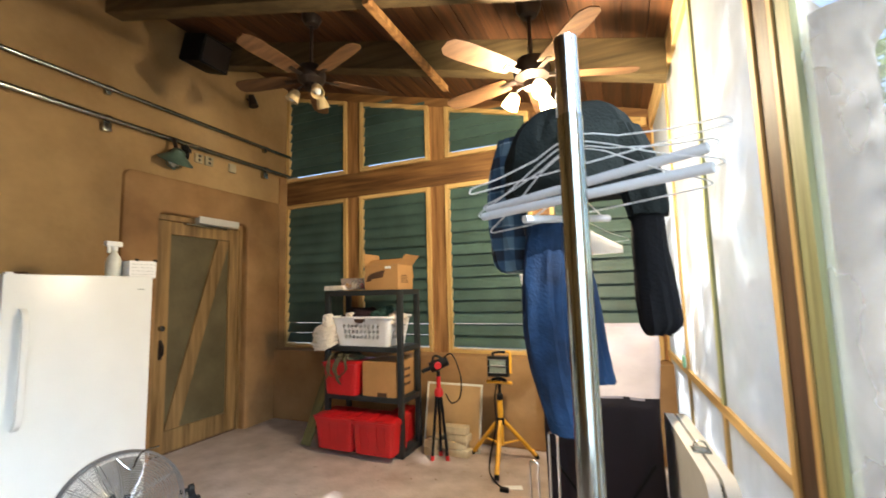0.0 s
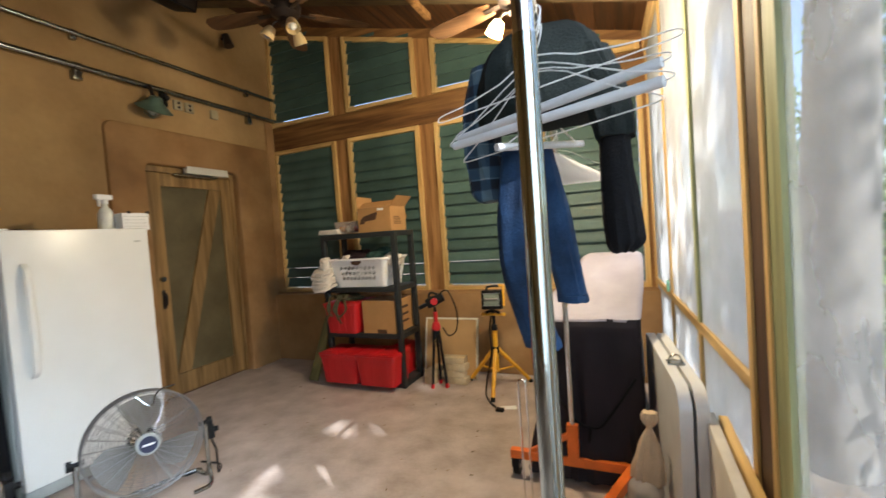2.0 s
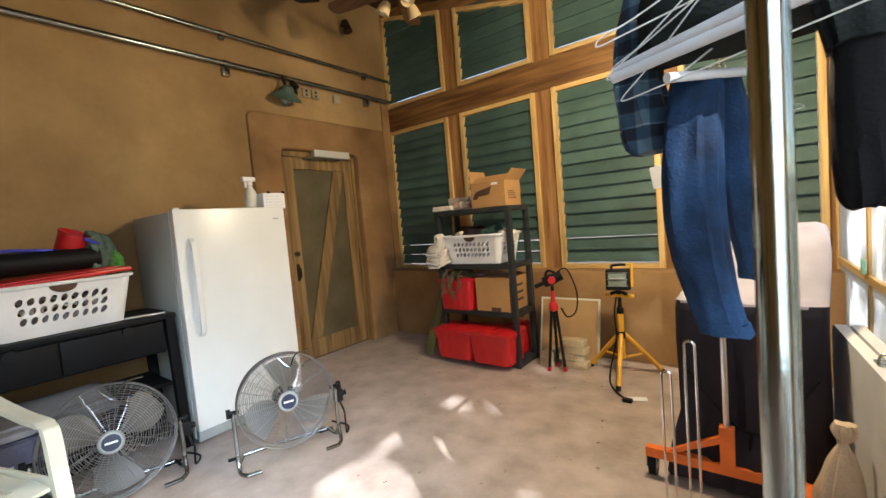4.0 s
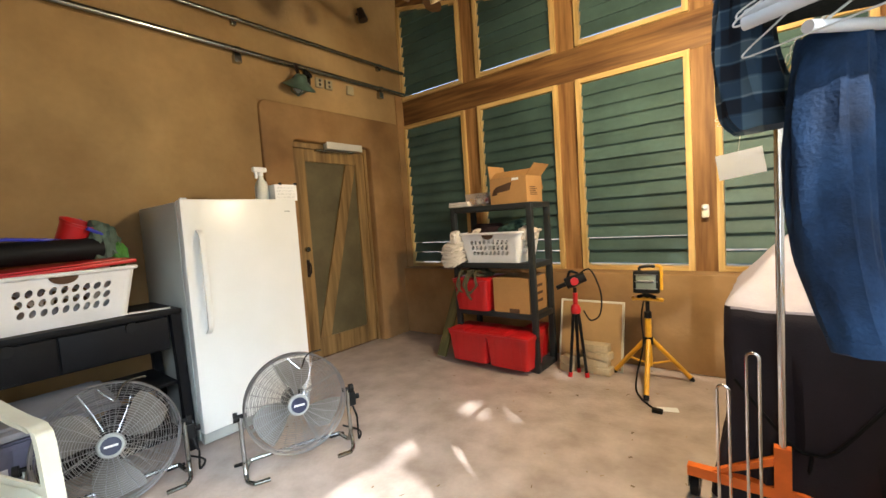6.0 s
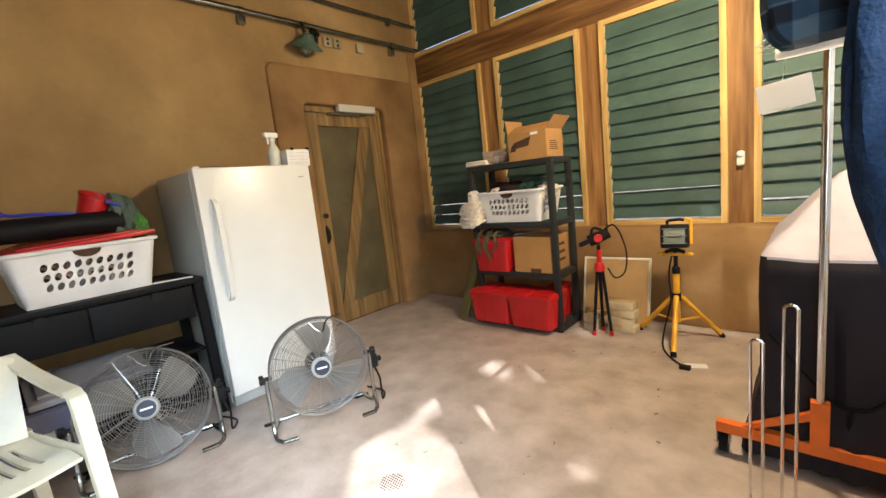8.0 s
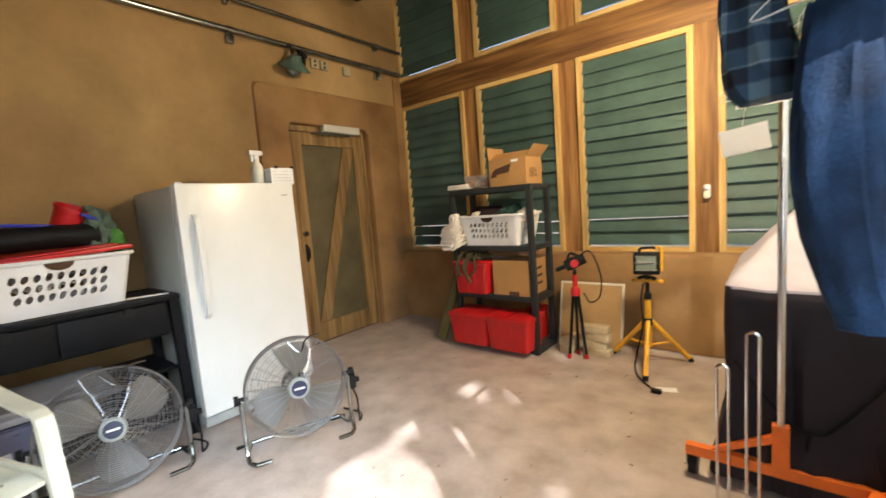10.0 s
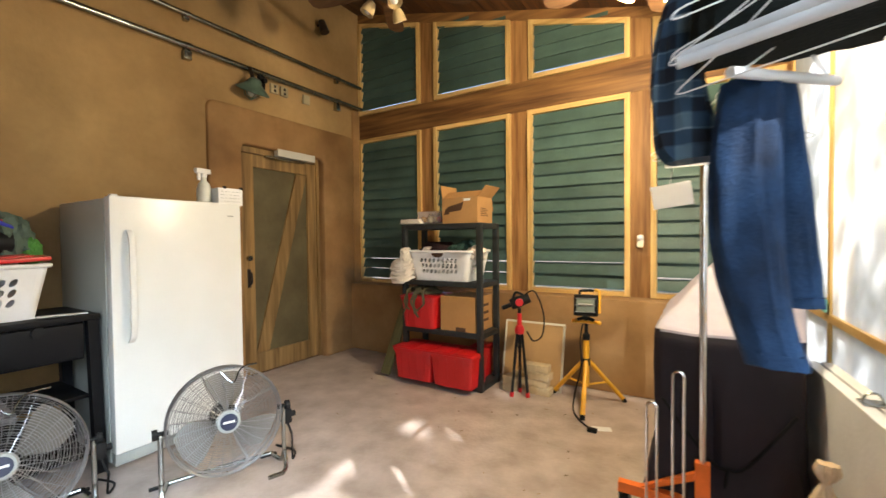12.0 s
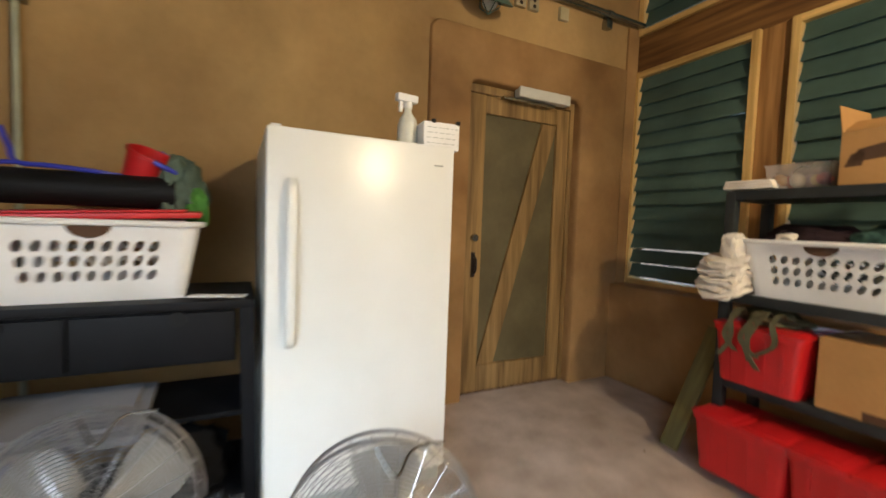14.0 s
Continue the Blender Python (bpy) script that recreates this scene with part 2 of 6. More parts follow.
def tube(bm, pts, r, seg=8, closed=False):
    """A round bar swept along points."""
    pts = [Vector(p) for p in pts]
    n = len(pts)
    rings, up = [], None
    for i, p in enumerate(pts):
        if closed:
            d = pts[(i + 1) % n] - pts[i - 1]
        else:
            d = pts[min(i + 1, n - 1)] - pts[max(i - 1, 0)]
        d.normalize()
        if up is None:
            up = Vector((0, 0, 1)) if abs(d.z) < 0.9 else Vector((1, 0, 0))
        side = d.cross(up)
        if side.length < 1e-4:
            side = d.cross(Vector((0.3, 1, 0.2)))
        side.normalize()
        up = side.cross(d).normalized()
        rings.append([bm.verts.new(p + r * (math.cos(2 * math.pi * k / seg) * side + math.sin(2 * math.pi * k / seg) * up)) for k in range(seg)])
    for i in range(n if closed else n - 1):
        a, b = rings[i], rings[(i + 1) % n]
        for k in range(seg):
            bm.faces.new((a[k], a[(k + 1) % seg], b[(k + 1) % seg], b[k]))
    if not closed:
        bm.faces.new(rings[0][::-1])
        bm.faces.new(rings[-1])


def spline(pts, steps=6):
    """Points along a smooth curve through the given points."""
    pts = [Vector(p) for p in pts]
    out = []
    for i in range(len(pts) - 1):
        p0, p1, p2, p3 = pts[max(i - 1, 0)], pts[i], pts[i + 1], pts[min(i + 2, len(pts) - 1)]
        for k in range(steps):
            t = k / steps
            out.append(0.5 * ((2 * p1) + (p2 - p0) * t + (2 * p0 - 5 * p1 + 4 * p2 - p3) * t * t + (3 * p1 - p0 - 3 * p2 + p3) * t ** 3))
    return out + [pts[-1]]


def lathe(bm, profile, seg=20, m=None):
    """Turn (radius, height) points round the z axis."""
    rings = []
    for r, z in profile:
        rings.append([bm.verts.new((r * math.cos(2 * math.pi * k / seg), r * math.sin(2 * math.pi * k / seg), z)) for k in range(seg)])
    for a, b in zip(rings, rings[1:]):
        for k in range(seg):
            bm.faces.new((a[k], a[(k + 1) % seg], b[(k + 1) % seg], b[k]))
    if m is not None:
        bmesh.ops.transform(bm, matrix=m, verts=[v for r in rings for v in r])


def loft(bm, rings, cap=True):
    """Skin closed rings of equal count."""
    vr = [[bm.verts.new(p) for p in r] for r in rings]
    n = len(vr[0])
    for a, b in zip(vr, vr[1:]):
        for k in range(n):
            bm.faces.new((a[k], a[(k + 1) % n], b[(k + 1) % n], b[k]))
    if cap:
        bm.faces.new(vr[0][::-1])
        bm.faces.new(vr[-1])


def part(name, bm, mat, parent, label="", smooth=True, kind=""):
    bmesh.ops.recalc_face_normals(bm, faces=bm.faces)
    me = bpy.data.meshes.new(name)
    bm.to_mesh(me)
    bm.free()
    me.materials.append(mat)
    if smooth:
        me.shade_smooth()
        me.set_sharp_from_angle(angle=radians(35))
    ob = new(name, me)
    if parent is not None:
        ob.parent = parent
    if label or kind:
        tagged(ob, label, kind=kind)
    return ob


def thing(name, label, category, m=None, group="", kind=""):
    ob = new(name)
    ob.empty_display_size = 0.1
    if m is not None:
        ob.matrix_world = m
    return tagged(ob, label, category, group, kind)


def boxpart(name, lo, hi, mat, parent, bevel=0.004, label=""):
    bm = bmesh.new()
    box(bm, lo, hi, bevel)
    return part(name, bm, mat, parent, label)


def B():
    return bmesh.new()


# ---- the room ----
def ceil_z(x):
    return 2.87 + 0.2625 * (0.52 - x)


def right_x(y):
    return 0.525 + 0.037 * (4.0 - y)


XL, YB, YF = -3.50, 4.12, -2.6

floor = boxpart("floor", (XL - 0.3, YF - 0.2, -0.2), (right_x(-2.6) + 0.1, YB + 0.2, 0), CONCRETE, None, 0)
tagged(floor, "worn brown concrete floor with dull stains", "floor", kind="structure")

# left wall with the door's opening and a shallow recess round it
wall_left = thing("wall_left", "tan stucco wall with conduits", "wall", kind="structure")
bm = B()
box(bm, (XL - 0.3, YF, 0), (XL, 2.30, 2.45))
box(bm, (XL - 0.3, YF, 2.45), (XL, YB + 0.2, 4.2))
part("plaster", bm, STUCCO, wall_left)
bm = B()
box(bm, (XL - 0.3, 2.30, 0), (XL - 0.002, 2.60, 2.449))
box(bm, (XL - 0.3, 2.60, 2.13), (XL - 0.002, 3.54, 2.449))
box(bm, (XL - 0.3, 3.54, 0), (XL - 0.002, YB + 0.2, 2.449))
part("backing_plaster", bm, STUCCO_RED, wall_left)


def arch_ring(x, out, inn):
    """Outline of the door surround: up one side, over the head, down the other and back round the opening."""
    r = 0.07
    y0, y1, z1 = 2.30 - out, 3.99 + out, 2.45 + out
    pts = [(y0, 0.0), (y0, 1.2)] + [(y0 + r - r * math.cos(a), z1 - r + r * math.sin(a)) for a in [math.pi / 2 * i / 6 for i in range(7)]]
    pts += [(y0 + 0.5, z1), (y1 - 0.4, z1), (y1, z1), (y1, 1.2), (y1, 0.0)]
    q = 0.05
    a0, a1, b1 = 2.60 - inn, 3.54 + inn, 2.13 + inn
    pts += [(a1, 0.0), (a1, 1.2), (a1, b1 - q), (a1 - q * 0.3, b1 - q * 0.3), (a1 - q, b1), (a0 + q, b1), (a0 + q * 0.3, b1 - q * 0.3), (a0, b1 - q), (a0, 1.2), (a0, 0.0)]
    return [(x, y, z) for y, z in pts]


# smooth plaster surround, proud of the wall, with hand-rounded edges
bm = B()
rings = [arch_ring(XL - 0.001, 0.0, 0.0), arch_ring(XL + 0.016, -0.002, 0.002), arch_ring(XL + 0.025, -0.006, 0.007), arch_ring(XL + 0.030, -0.014, 0.018)]
vr = [[bm.verts.new(p) for p in r] for r in rings]
nr = len(vr[0])
for a, b in zip(vr, vr[1:]):
    for k in range(nr):
        bm.faces.new((a[k], a[(k + 1) % nr], b[(k + 1) % nr], b[k]))
bm.faces.new(vr[-1])
part("door_surround", bm, STUCCO_RED, wall_left, "rounded reddish plaster surround of the door")
bm = B()
box(bm, (XL - 0.001, 4.0, 0.0), (XL + 0.02, YB - 0.002, 2.78), 0.008)
part("corner_pier", bm, STUCCO_RED, wall_left)

# back wall: low stucco wall, timber frame and header
wall_back = thing("wall_back", "timber framed wall above a low stucco wall", "wall", kind="structure")
bm = B()
box(bm, (XL, 3.93, 0), (0.62, YB + 0.25, 0.762), 0.025)
part("low_wall", bm, STUCCO_RED, wall_back)
WIN_X = [(-3.50, -2.60), (-2.43, -1.56), (-1.388, -0.51), (-0.357, 0.49)]
for x0, x1 in [(-3.56, -3.502), (-2.598, -2.432), (-1.558, -1.39), (-0.508, -0.359), (0.492, 0.60)]:
    bm = B()
    hexa(bm, [(x0, 4.135, 0.76), (x1, 4.135, 0.76), (x1, 4.30, 0.76), (x0, 4.30, 0.76)],
         [(x0, 4.135, ceil_z(x0)), (x1, 4.135, ceil_z(x1)), (x1, 4.30, ceil_z(x1)), (x0, 4.30, ceil_z(x0))])
    part("post", bm, TIMBER, wall_back)
bm = B()
box(bm, (XL, 4.128, 2.447), (0.56, 4.30, 2.726), 0.006)
part("beam", bm, TIMBER_X, wall_back, "brown grained timber beam")


def top_z(x):
    return 2.79 + 0.2575 * (0.5 - x)


bm = B()
hexa(bm, [(XL, 4.13, top_z(XL) + 0.002), (0.58, 4.13, top_z(0.58) + 0.002), (0.58, 4.30, top_z(0.58) + 0.002), (XL, 4.30, top_z(XL) + 0.002)],
     [(XL, 4.13, ceil_z(XL) + 0.05), (0.58, 4.13, ceil_z(0.58) + 0.05), (0.58, 4.30, ceil_z(0.58) + 0.05), (XL, 4.30, ceil_z(XL) + 0.05)])
part("header", bm, TIMBER_X, wall_back)

TRIM = 0.042
slat_rng = random.Random(4)


def shutter_window(name, x0, x1, z0, top, label):
    """A pine frame round overlapping shutter slats; top is a function of x."""
    win = thing(name, label, "window", kind="structure")
    y0, y1 = 4.105, 4.20
    for a, b in ((x0, x0 + TRIM), (x1 - TRIM, x1)):
        bm = B()
        hexa(bm, [(a, y0, z0), (b, y0, z0), (b, y1, z0), (a, y1, z0)], [(a, y0, top(a)), (b, y0, top(b)), (b, y1, top(b)), (a, y1, top(a))])
        part("side_trim", bm, PINE, win)
    a, b = x0 + TRIM, x1 - TRIM
    bm = B()
    hexa(bm, [(a, y0 + 0.003, z0), (b, y0 + 0.003, z0), (b, y1, z0), (a, y1, z0)], [(a, y0 + 0.003, z0 + TRIM), (b, y0 + 0.003, z0 + TRIM), (b, y1, z0 + TRIM), (a, y1, z0 + TRIM)])
    part("bottom_trim", bm, PINE_X, win)
    bm = B()
    hexa(bm, [(a, y0 + 0.003, top(a) - TRIM), (b, y0 + 0.003, top(b) - TRIM), (b, y1, top(b) - TRIM), (a, y1, top(a) - TRIM)],
         [(a, y0 + 0.003, top(a)), (b, y0 + 0.003, top(b)), (b, y1, top(b)), (a, y1, top(a))])
    part("top_trim", bm, PINE_X, win)
    pitch, z, k = 0.113, z0 + TRIM + 0.016, 0
    while z < max(top(a), top(b)) - TRIM:
        # where the sloping head cuts the slat, it ends inside the header
        xa, xb = a + 0.004, b - 0.004
        if z > top(b) + 0.03:
            xb = min(xb, a + (top(a) + 0.03 - z) / (top(a) - top(b)) * (b - a))
        if xb - xa > 0.06:
            gap = slat_rng.uniform(0.020, 0.030) if (z0 < 1 and k < 3 and slat_rng.random() < (0.9, 0.5, 0.15)[k]) else 0.0
            bm = B()
            prof = [(4.146, 0.006), (4.119, 0.0), (4.120, 0.012), (4.136, 0.050), (4.148, 0.090), (4.154, pitch + 0.012 - gap)]
            sag = slat_rng.uniform(-0.004, 0.004)
            vs = []
            for off in (0.0, 0.004):
                for xx, dz in ((xa, 0.0), (xb, sag)):
                    vs.append([bm.verts.new((xx, y + off, z + h + dz)) for y, h in prof])
            for i in range(5):
                bm.faces.new((vs[0][i], vs[1][i], vs[1][i + 1], vs[0][i + 1]))
                bm.faces.new((vs[2][i], vs[3][i], vs[3][i + 1], vs[2][i + 1]))
            for i, j in ((0, 2), (1, 3)):
                for q in range(5):
                    bm.faces.new((vs[i][q], vs[i][q + 1], vs[j][q + 1], vs[j][q]))
            bm.faces.new((vs[0][0], vs[1][0], vs[3][0], vs[2][0]))
            bm.faces.new((vs[0][5], vs[1][5], vs[3][5], vs[2][5]))
            part("slat", bm, SLAT, win)
        z += pitch
        k += 1
    return win


for i, (x0, x1) in enumerate(WIN_X):
    shutter_window("window_%d" % (i + 1), x0, x1, 0.765, lambda x: 2.445, "tall window with closed green shutter slats and pine trim")
    shutter_window("window_%d" % (i + 5), x0 + 0.012, x1, 2.728, top_z, "upper window with closed green slats under a sloping head")

# right wall: stud frame with film (screen whitened at a low angle) and screen
wall_right = thing("wall_right", "pine stud wall filled with translucent sheeting and screen", "wall", kind="structure")


def stud(y0, y1, z0, z1, mat, off=0.0, depth=0.09, name="stud"):
    bm = B()
    p = [(right_x(y0) + off, y0), (right_x(y1) + off, y1), (right_x(y1) + off + depth, y1), (right_x(y0) + off + depth, y0)]
    hexa(bm, [(x, y, z0) for x, y in p], [(x, y, z1) for x, y in p])
    return part(name, bm, mat, wall_right)


def sheet(y0, y1, z0, z1, mat, name):
    bm = B()
    p = [(right_x(y0) + 0.012, y0), (right_x(y1) + 0.012, y1), (right_x(y1) + 0.015, y1), (right_x(y0) + 0.015, y0)]
    hexa(bm, [(x, y, z0) for x, y in p], [(x, y, z1) for x, y in p])
    return part(name, bm, mat, wall_right, smooth=False)


TOPZ = 2.70
stud(YF, 4.13, TOPZ, 2.86, PINE_Y, -0.01, 0.12, "top_plate")
stud(YF, 4.13, 0, 0.09, PINE_Y, 0, 0.09, "sole_plate")
stud(4.09, 4.13, 0.09, TOPZ, PINE)
stud(3.23, 3.27, 0.852, TOPZ, PINE)
stud(3.23, 3.27, 0.09, 0.812, PINE)
stud(2.39, 2.435, 0.852, TOPZ, GREENWOOD)
stud(2.39, 2.435, 0.09, 0.812, PINE)
stud(1.68, 4.09, 0.812, 0.852, PINE_Y, -0.004, 0.08, "rail")
stud(1.64, 1.68, 0.09, TOPZ, PINE, -0.004, 0.04)
stud(1.512, 1.64, 0.09, TOPZ, DARKWOOD, 0.004, 0.06)
stud(1.486, 1.512, 0.09, TOPZ, PINE, -0.006, 0.04)
stud(1.402, 1.486, 0.09, TOPZ, GREENWOOD, 0.0, 0.03)
stud(0.56, 0.722, 0.09, TOPZ, PINE, -0.005)
# unseen bays behind: wall carried on, with screens added to let daylight in
for y in (-0.4, -1.5, -2.56):
    stud(y, y + 0.05, 0.09, TOPZ, PINE)
for a, b in ((3.27, 4.09), (2.435, 3.23), (1.68, 2.39)):
    sheet(a, b, 0.852, TOPZ, FILM, "film")
    sheet(a, b, 0.09, 0.812, FILM, "film")
# the last three screens are unseen and only let daylight in
for a, b in ((0.722, 1.402), (-0.35, 0.56), (-1.45, -0.4), (-2.51, -1.5)):
    sheet(a, b, 0.09, TOPZ, MESH_SCREEN, "screen")

# rear wall: unseen, plain stucco added to close the room and cut stray daylight
wall_rear = thing("wall_rear", "unseen plain tan stucco wall, added to close the room", "wall", kind="structure")
boxpart("plaster", (XL - 0.3, YF - 0.2, 0), (0.9, YF, 4.2), STUCCO, wall_rear, 0.01)

# ceiling: planks along the room, one mesh
bm = B()
w = 0.142
x = right_x(YF) + 0.25
rng = random.Random(2)
while x > XL - 0.25:
    a, b = x - w + 0.005, x
    lift = rng.uniform(0, 0.004)
    p = [(a, YF - 0.1), (b, YF - 0.1), (b, YB + 0.2), (a, YB + 0.2)]
    hexa(bm, [(q, r, ceil_z(q) + lift) for q, r in p], [(q, r, ceil_z(q) + 0.03) for q, r in p])
    x -= w
ceiling = tagged(part("ceiling", bm, CEILING, None), "sloping cedar plank ceiling", "ceiling", kind="structure")
# unseen deck added over the plank gaps; eave kept short for the sun
bm = B()
p = [(XL - 0.6, YF - 0.4), (0.95, YF - 0.4), (0.95, YB + 0.5), (XL - 0.6, YB + 0.5)]
hexa(bm, [(q, r, ceil_z(q) + 0.034) for q, r in p], [(q, r, ceil_z(q) + 0.12) for q, r in p])
tagged(part("roof", bm, DARKWOOD, None), "unseen dark roof deck over the planks", "roof", kind="structure")
ceiling_beams = thing("ceiling_beams", "brown timber rafters under the ceiling", "beam", kind="structure")
for y in (3.0, 2.11, 1.22, 0.33, -0.56, -1.45):
    bm = B()
    xa, xb = XL, right_x(y) - 0.01
    hexa(bm, [(xa, y, ceil_z(xa) - 0.235), (xb, y, ceil_z(xb) - 0.235), (xb, y + 0.13, ceil_z(xb) - 0.235), (xa, y + 0.13, ceil_z(xa) - 0.235)],
         [(xa, y, ceil_z(xa) - 0.001), (xb, y, ceil_z(xb) - 0.001), (xb, y + 0.13, ceil_z(xb) - 0.001), (xa, y + 0.13, ceil_z(xa) - 0.001)])
    part("rafter", bm, RAFTER, ceiling_beams)
zb = ceil_z(-1.0) - 0.237
bm = B()
box(bm, (-1.03, 2.12, zb - 0.045), (-0.985, 3.28, zb), 0.004)
part("batten", bm, TIMBER, ceiling_beams, "thin stick nailed under the rafters")


# ---- door and wall fixtures ----
door = thing("door_1", "weathered plank door with a diagonal brace and olive panels", "door", kind="structure")
DX = XL - 0.06
bm = B()
for lo, hi in (((DX - 0.10, 2.602, 0.0), (DX + 0.012, 2.635, 2.128)), ((DX - 0.10, 3.505, 0.0), (DX + 0.012, 3.538, 2.128)), ((DX - 0.10, 2.635, 2.075), (DX + 0.012, 3.505, 2.128))):
    box(bm, lo, hi, 0.004)
part("door_frame", bm, DOORWOOD, door)
# added sill that stops outside light leaking under the door
boxpart("light_stop_sill", (DX - 0.20, 2.602, 0.001), (DX - 0.004, 3.538, 0.018), DARKWOOD, door, 0.003)
boxpart("panel", (DX - 0.05, 2.64, 0.02), (DX - 0.025, 3.50, 2.07), DOORPANEL, door, 0)
for y0, y1 in ((2.64, 2.765), (3.39, 3.50)):
    boxpart("stile", (DX - 0.05, y0, 0.015), (DX, y1, 2.07), DOORWOOD, door)
boxpart("rail", (DX - 0.05, 2.766, 1.95), (DX - 0.001, 3.389, 2.07), DOORWOOD, door)
boxpart("rail", (DX - 0.05, 2.766, 0.015), (DX - 0.001, 3.389, 0.20), DOORWOOD, door)
bm = B()
hexa(bm, [(DX - 0.03, 2.77, 0.205), (DX - 0.002, 2.77, 0.205), (DX - 0.002, 2.90, 0.205), (DX - 0.03, 2.90, 0.205)],
     [(DX - 0.03, 3.255, 1.945), (DX - 0.002, 3.255, 1.945), (DX - 0.002, 3.385, 1.945), (DX - 0.03, 3.385, 1.945)])
part("brace", bm, DOORWOOD, door)
bm = B()
rod(bm, (DX, 2.70, 1.10), (DX + 0.03, 2.70, 1.10), 0.024, seg=16)
part("lock_cylinder", bm, STEEL, door)
bm = B()
box(bm, (DX, 2.685, 0.83), (DX + 0.012, 2.715, 1.0), 0.004)
tube(bm, spline([(DX + 0.01, 2.70, 0.85), (DX + 0.045, 2.70, 0.88), (DX + 0.045, 2.70, 0.95), (DX + 0.01, 2.70, 0.98)]), 0.008)
part("door_handle", bm, DARK_METAL, door, "dark pull handle")
closer = thing("door_closer", "pale grey metal door closer above the door", "door closer")
bm = B()
box(bm, (XL - 0.03, 2.97, 2.075), (XL + 0.035, 3.42, 2.145), 0.006)
part("body", bm, material("pale_closer_paint", (0.62, 0.61, 0.55), 0.4, 0, 0.05), closer)
boxpart("arm", (XL - 0.035, 2.86, 2.048), (XL + 0.012, 3.30, 2.066), STEEL, closer, 0.003)

for z, r, label in ((2.80, 0.024, "thick galvanised conduit along the wall"), (3.05, 0.019, "thin galvanised conduit along the wall")):
    con = thing("conduit", label, "pipe", group="wall conduits")
    bm = B()
    rod(bm, (XL + 0.045, YF, z), (XL + 0.045, 4.12, z), r)
    part("pipe", bm, STEEL, con)
    for y in (0.75, 2.15, 3.75):
        bm = B()
        box(bm, (XL, y - 0.02, z - 0.045), (XL + 0.04, y + 0.02, z + 0.03), 0.003)
        rod(bm, (XL + 0.045, y - 0.022, z), (XL + 0.045, y + 0.022, z), r + 0.006)
        if r > 0.02:
            box(bm, (XL, y - 0.03, z - 0.10), (XL + 0.05, y + 0.03, z - 0.035), 0.004)
        part("clamp", bm, STEEL, con)
pipe = thing("vertical_pipe", "green-grey painted pipe running up the wall", "pipe")
bm = B()
rod(bm, (XL + 0.03, 0.42, 0.0), (XL + 0.03, 0.42, 3.9), 0.014)
part("pipe", bm, material("green_grey_paint", (0.33, 0.34, 0.24), 0.5), pipe)
for z in (1.0, 2.05, 3.1):
    bm = B()
    box(bm, (XL, 0.385, z - 0.012), (XL + 0.056, 0.455, z + 0.012), 0.004)
    part("strap", bm, STEEL, pipe)

VERDIGRIS = material("verdigris_enamel", (0.10, 0.16, 0.12), 0.45, 0.1, 0.2, 8, 60, 0.1)
wl = thing("wall_lamp", "green enamelled industrial wall lamp hung under the conduit", "wall lamp", pose(XL + 0.12, 2.66, 2.60))
bm = B()
lathe(bm, [(0.02, 0.10), (0.045, 0.09), (0.06, 0.05), (0.10, 0.02), (0.145, -0.015), (0.14, -0.02), (0.09, 0.0), (0.05, 0.01)], 28, pose(0, 0, 0, 0, 28, 0))
part("shade", bm, VERDIGRIS, wl)
bm = B()
rod(bm, (0.0, 0, 0.09), (-0.04, 0, 0.20), 0.016)
rod(bm, (-0.12, 0, 0.07), (-0.02, 0, 0.09), 0.02)
part("stem", bm, DARK_METAL, wl)
bm = B()
ball(bm, (-0.02, 0, -0.02), 0.05, (1, 1, 0.9))
part("glass", bm, material("pale_lamp_glass", (0.55, 0.6, 0.55), 0.15), wl)
for k in range(5):
    a = 2 * math.pi * k / 5
    bm = B()
    tube(bm, [(0.068 * math.cos(a) - 0.02, 0.068 * math.sin(a), 0.02), (0.066 * math.cos(a) - 0.02, 0.066 * math.sin(a), -0.04), (-0.035, 0, -0.085)], 0.004, 6)
    part("guard_wire", bm, VERDIGRIS, wl)
pc = thing("photocell", "small dark sensor knob beside the wall lamp", "sensor")
bm = B()
box(bm, (XL, 2.78, 2.66), (XL + 0.045, 2.84, 2.80), 0.012)
rod(bm, (XL + 0.03, 2.81, 2.73), (XL + 0.085, 2.81, 2.73), 0.022)
part("body", bm, BLACK_PLASTIC, pc)
for y in (2.95, 3.06, 3.33):
    ob = thing("outlet_box", "grey metal outlet box on the stucco wall", "outlet", group="outlet boxes")
    boxpart("box", (XL, y - 0.04, 2.665), (XL + 0.03, y + 0.04, 2.755), material("tan_grey_paint", (0.42, 0.36, 0.22), 0.5), ob, 0.006)
    if y < 3.2:
        bm = B()
        for dz in (-0.02, 0.02):
            rod(bm, (XL + 0.028, y, 2.71 + dz), (XL + 0.033, y, 2.71 + dz), 0.013)
        part("socket", bm, DARK_METAL, ob)

spk = thing("black_speaker", "black box loudspeaker fixed high on the wall", "speaker", pose(XL + 0.20, 2.86, 3.68, 0, 18, 0))
boxpart("cabinet", (-0.15, -0.15, -0.13), (0.15, 0.15, 0.13), BLACK_PLASTIC, spk, 0.012)
boxpart("grille", (0.15, -0.13, -0.11), (0.158, 0.13, 0.11), DARK_METAL, spk, 0.003)
bm = B()
rod(bm, (-0.2, 0, 0.0), (-0.14, 0, 0.0), 0.03)
part("bracket", bm, DARK_METAL, spk)
spot = thing("spot_lamp", "small black spotlight on a bracket", "spotlight", pose(XL + 0.03, 3.52, 3.55))
bm = B()
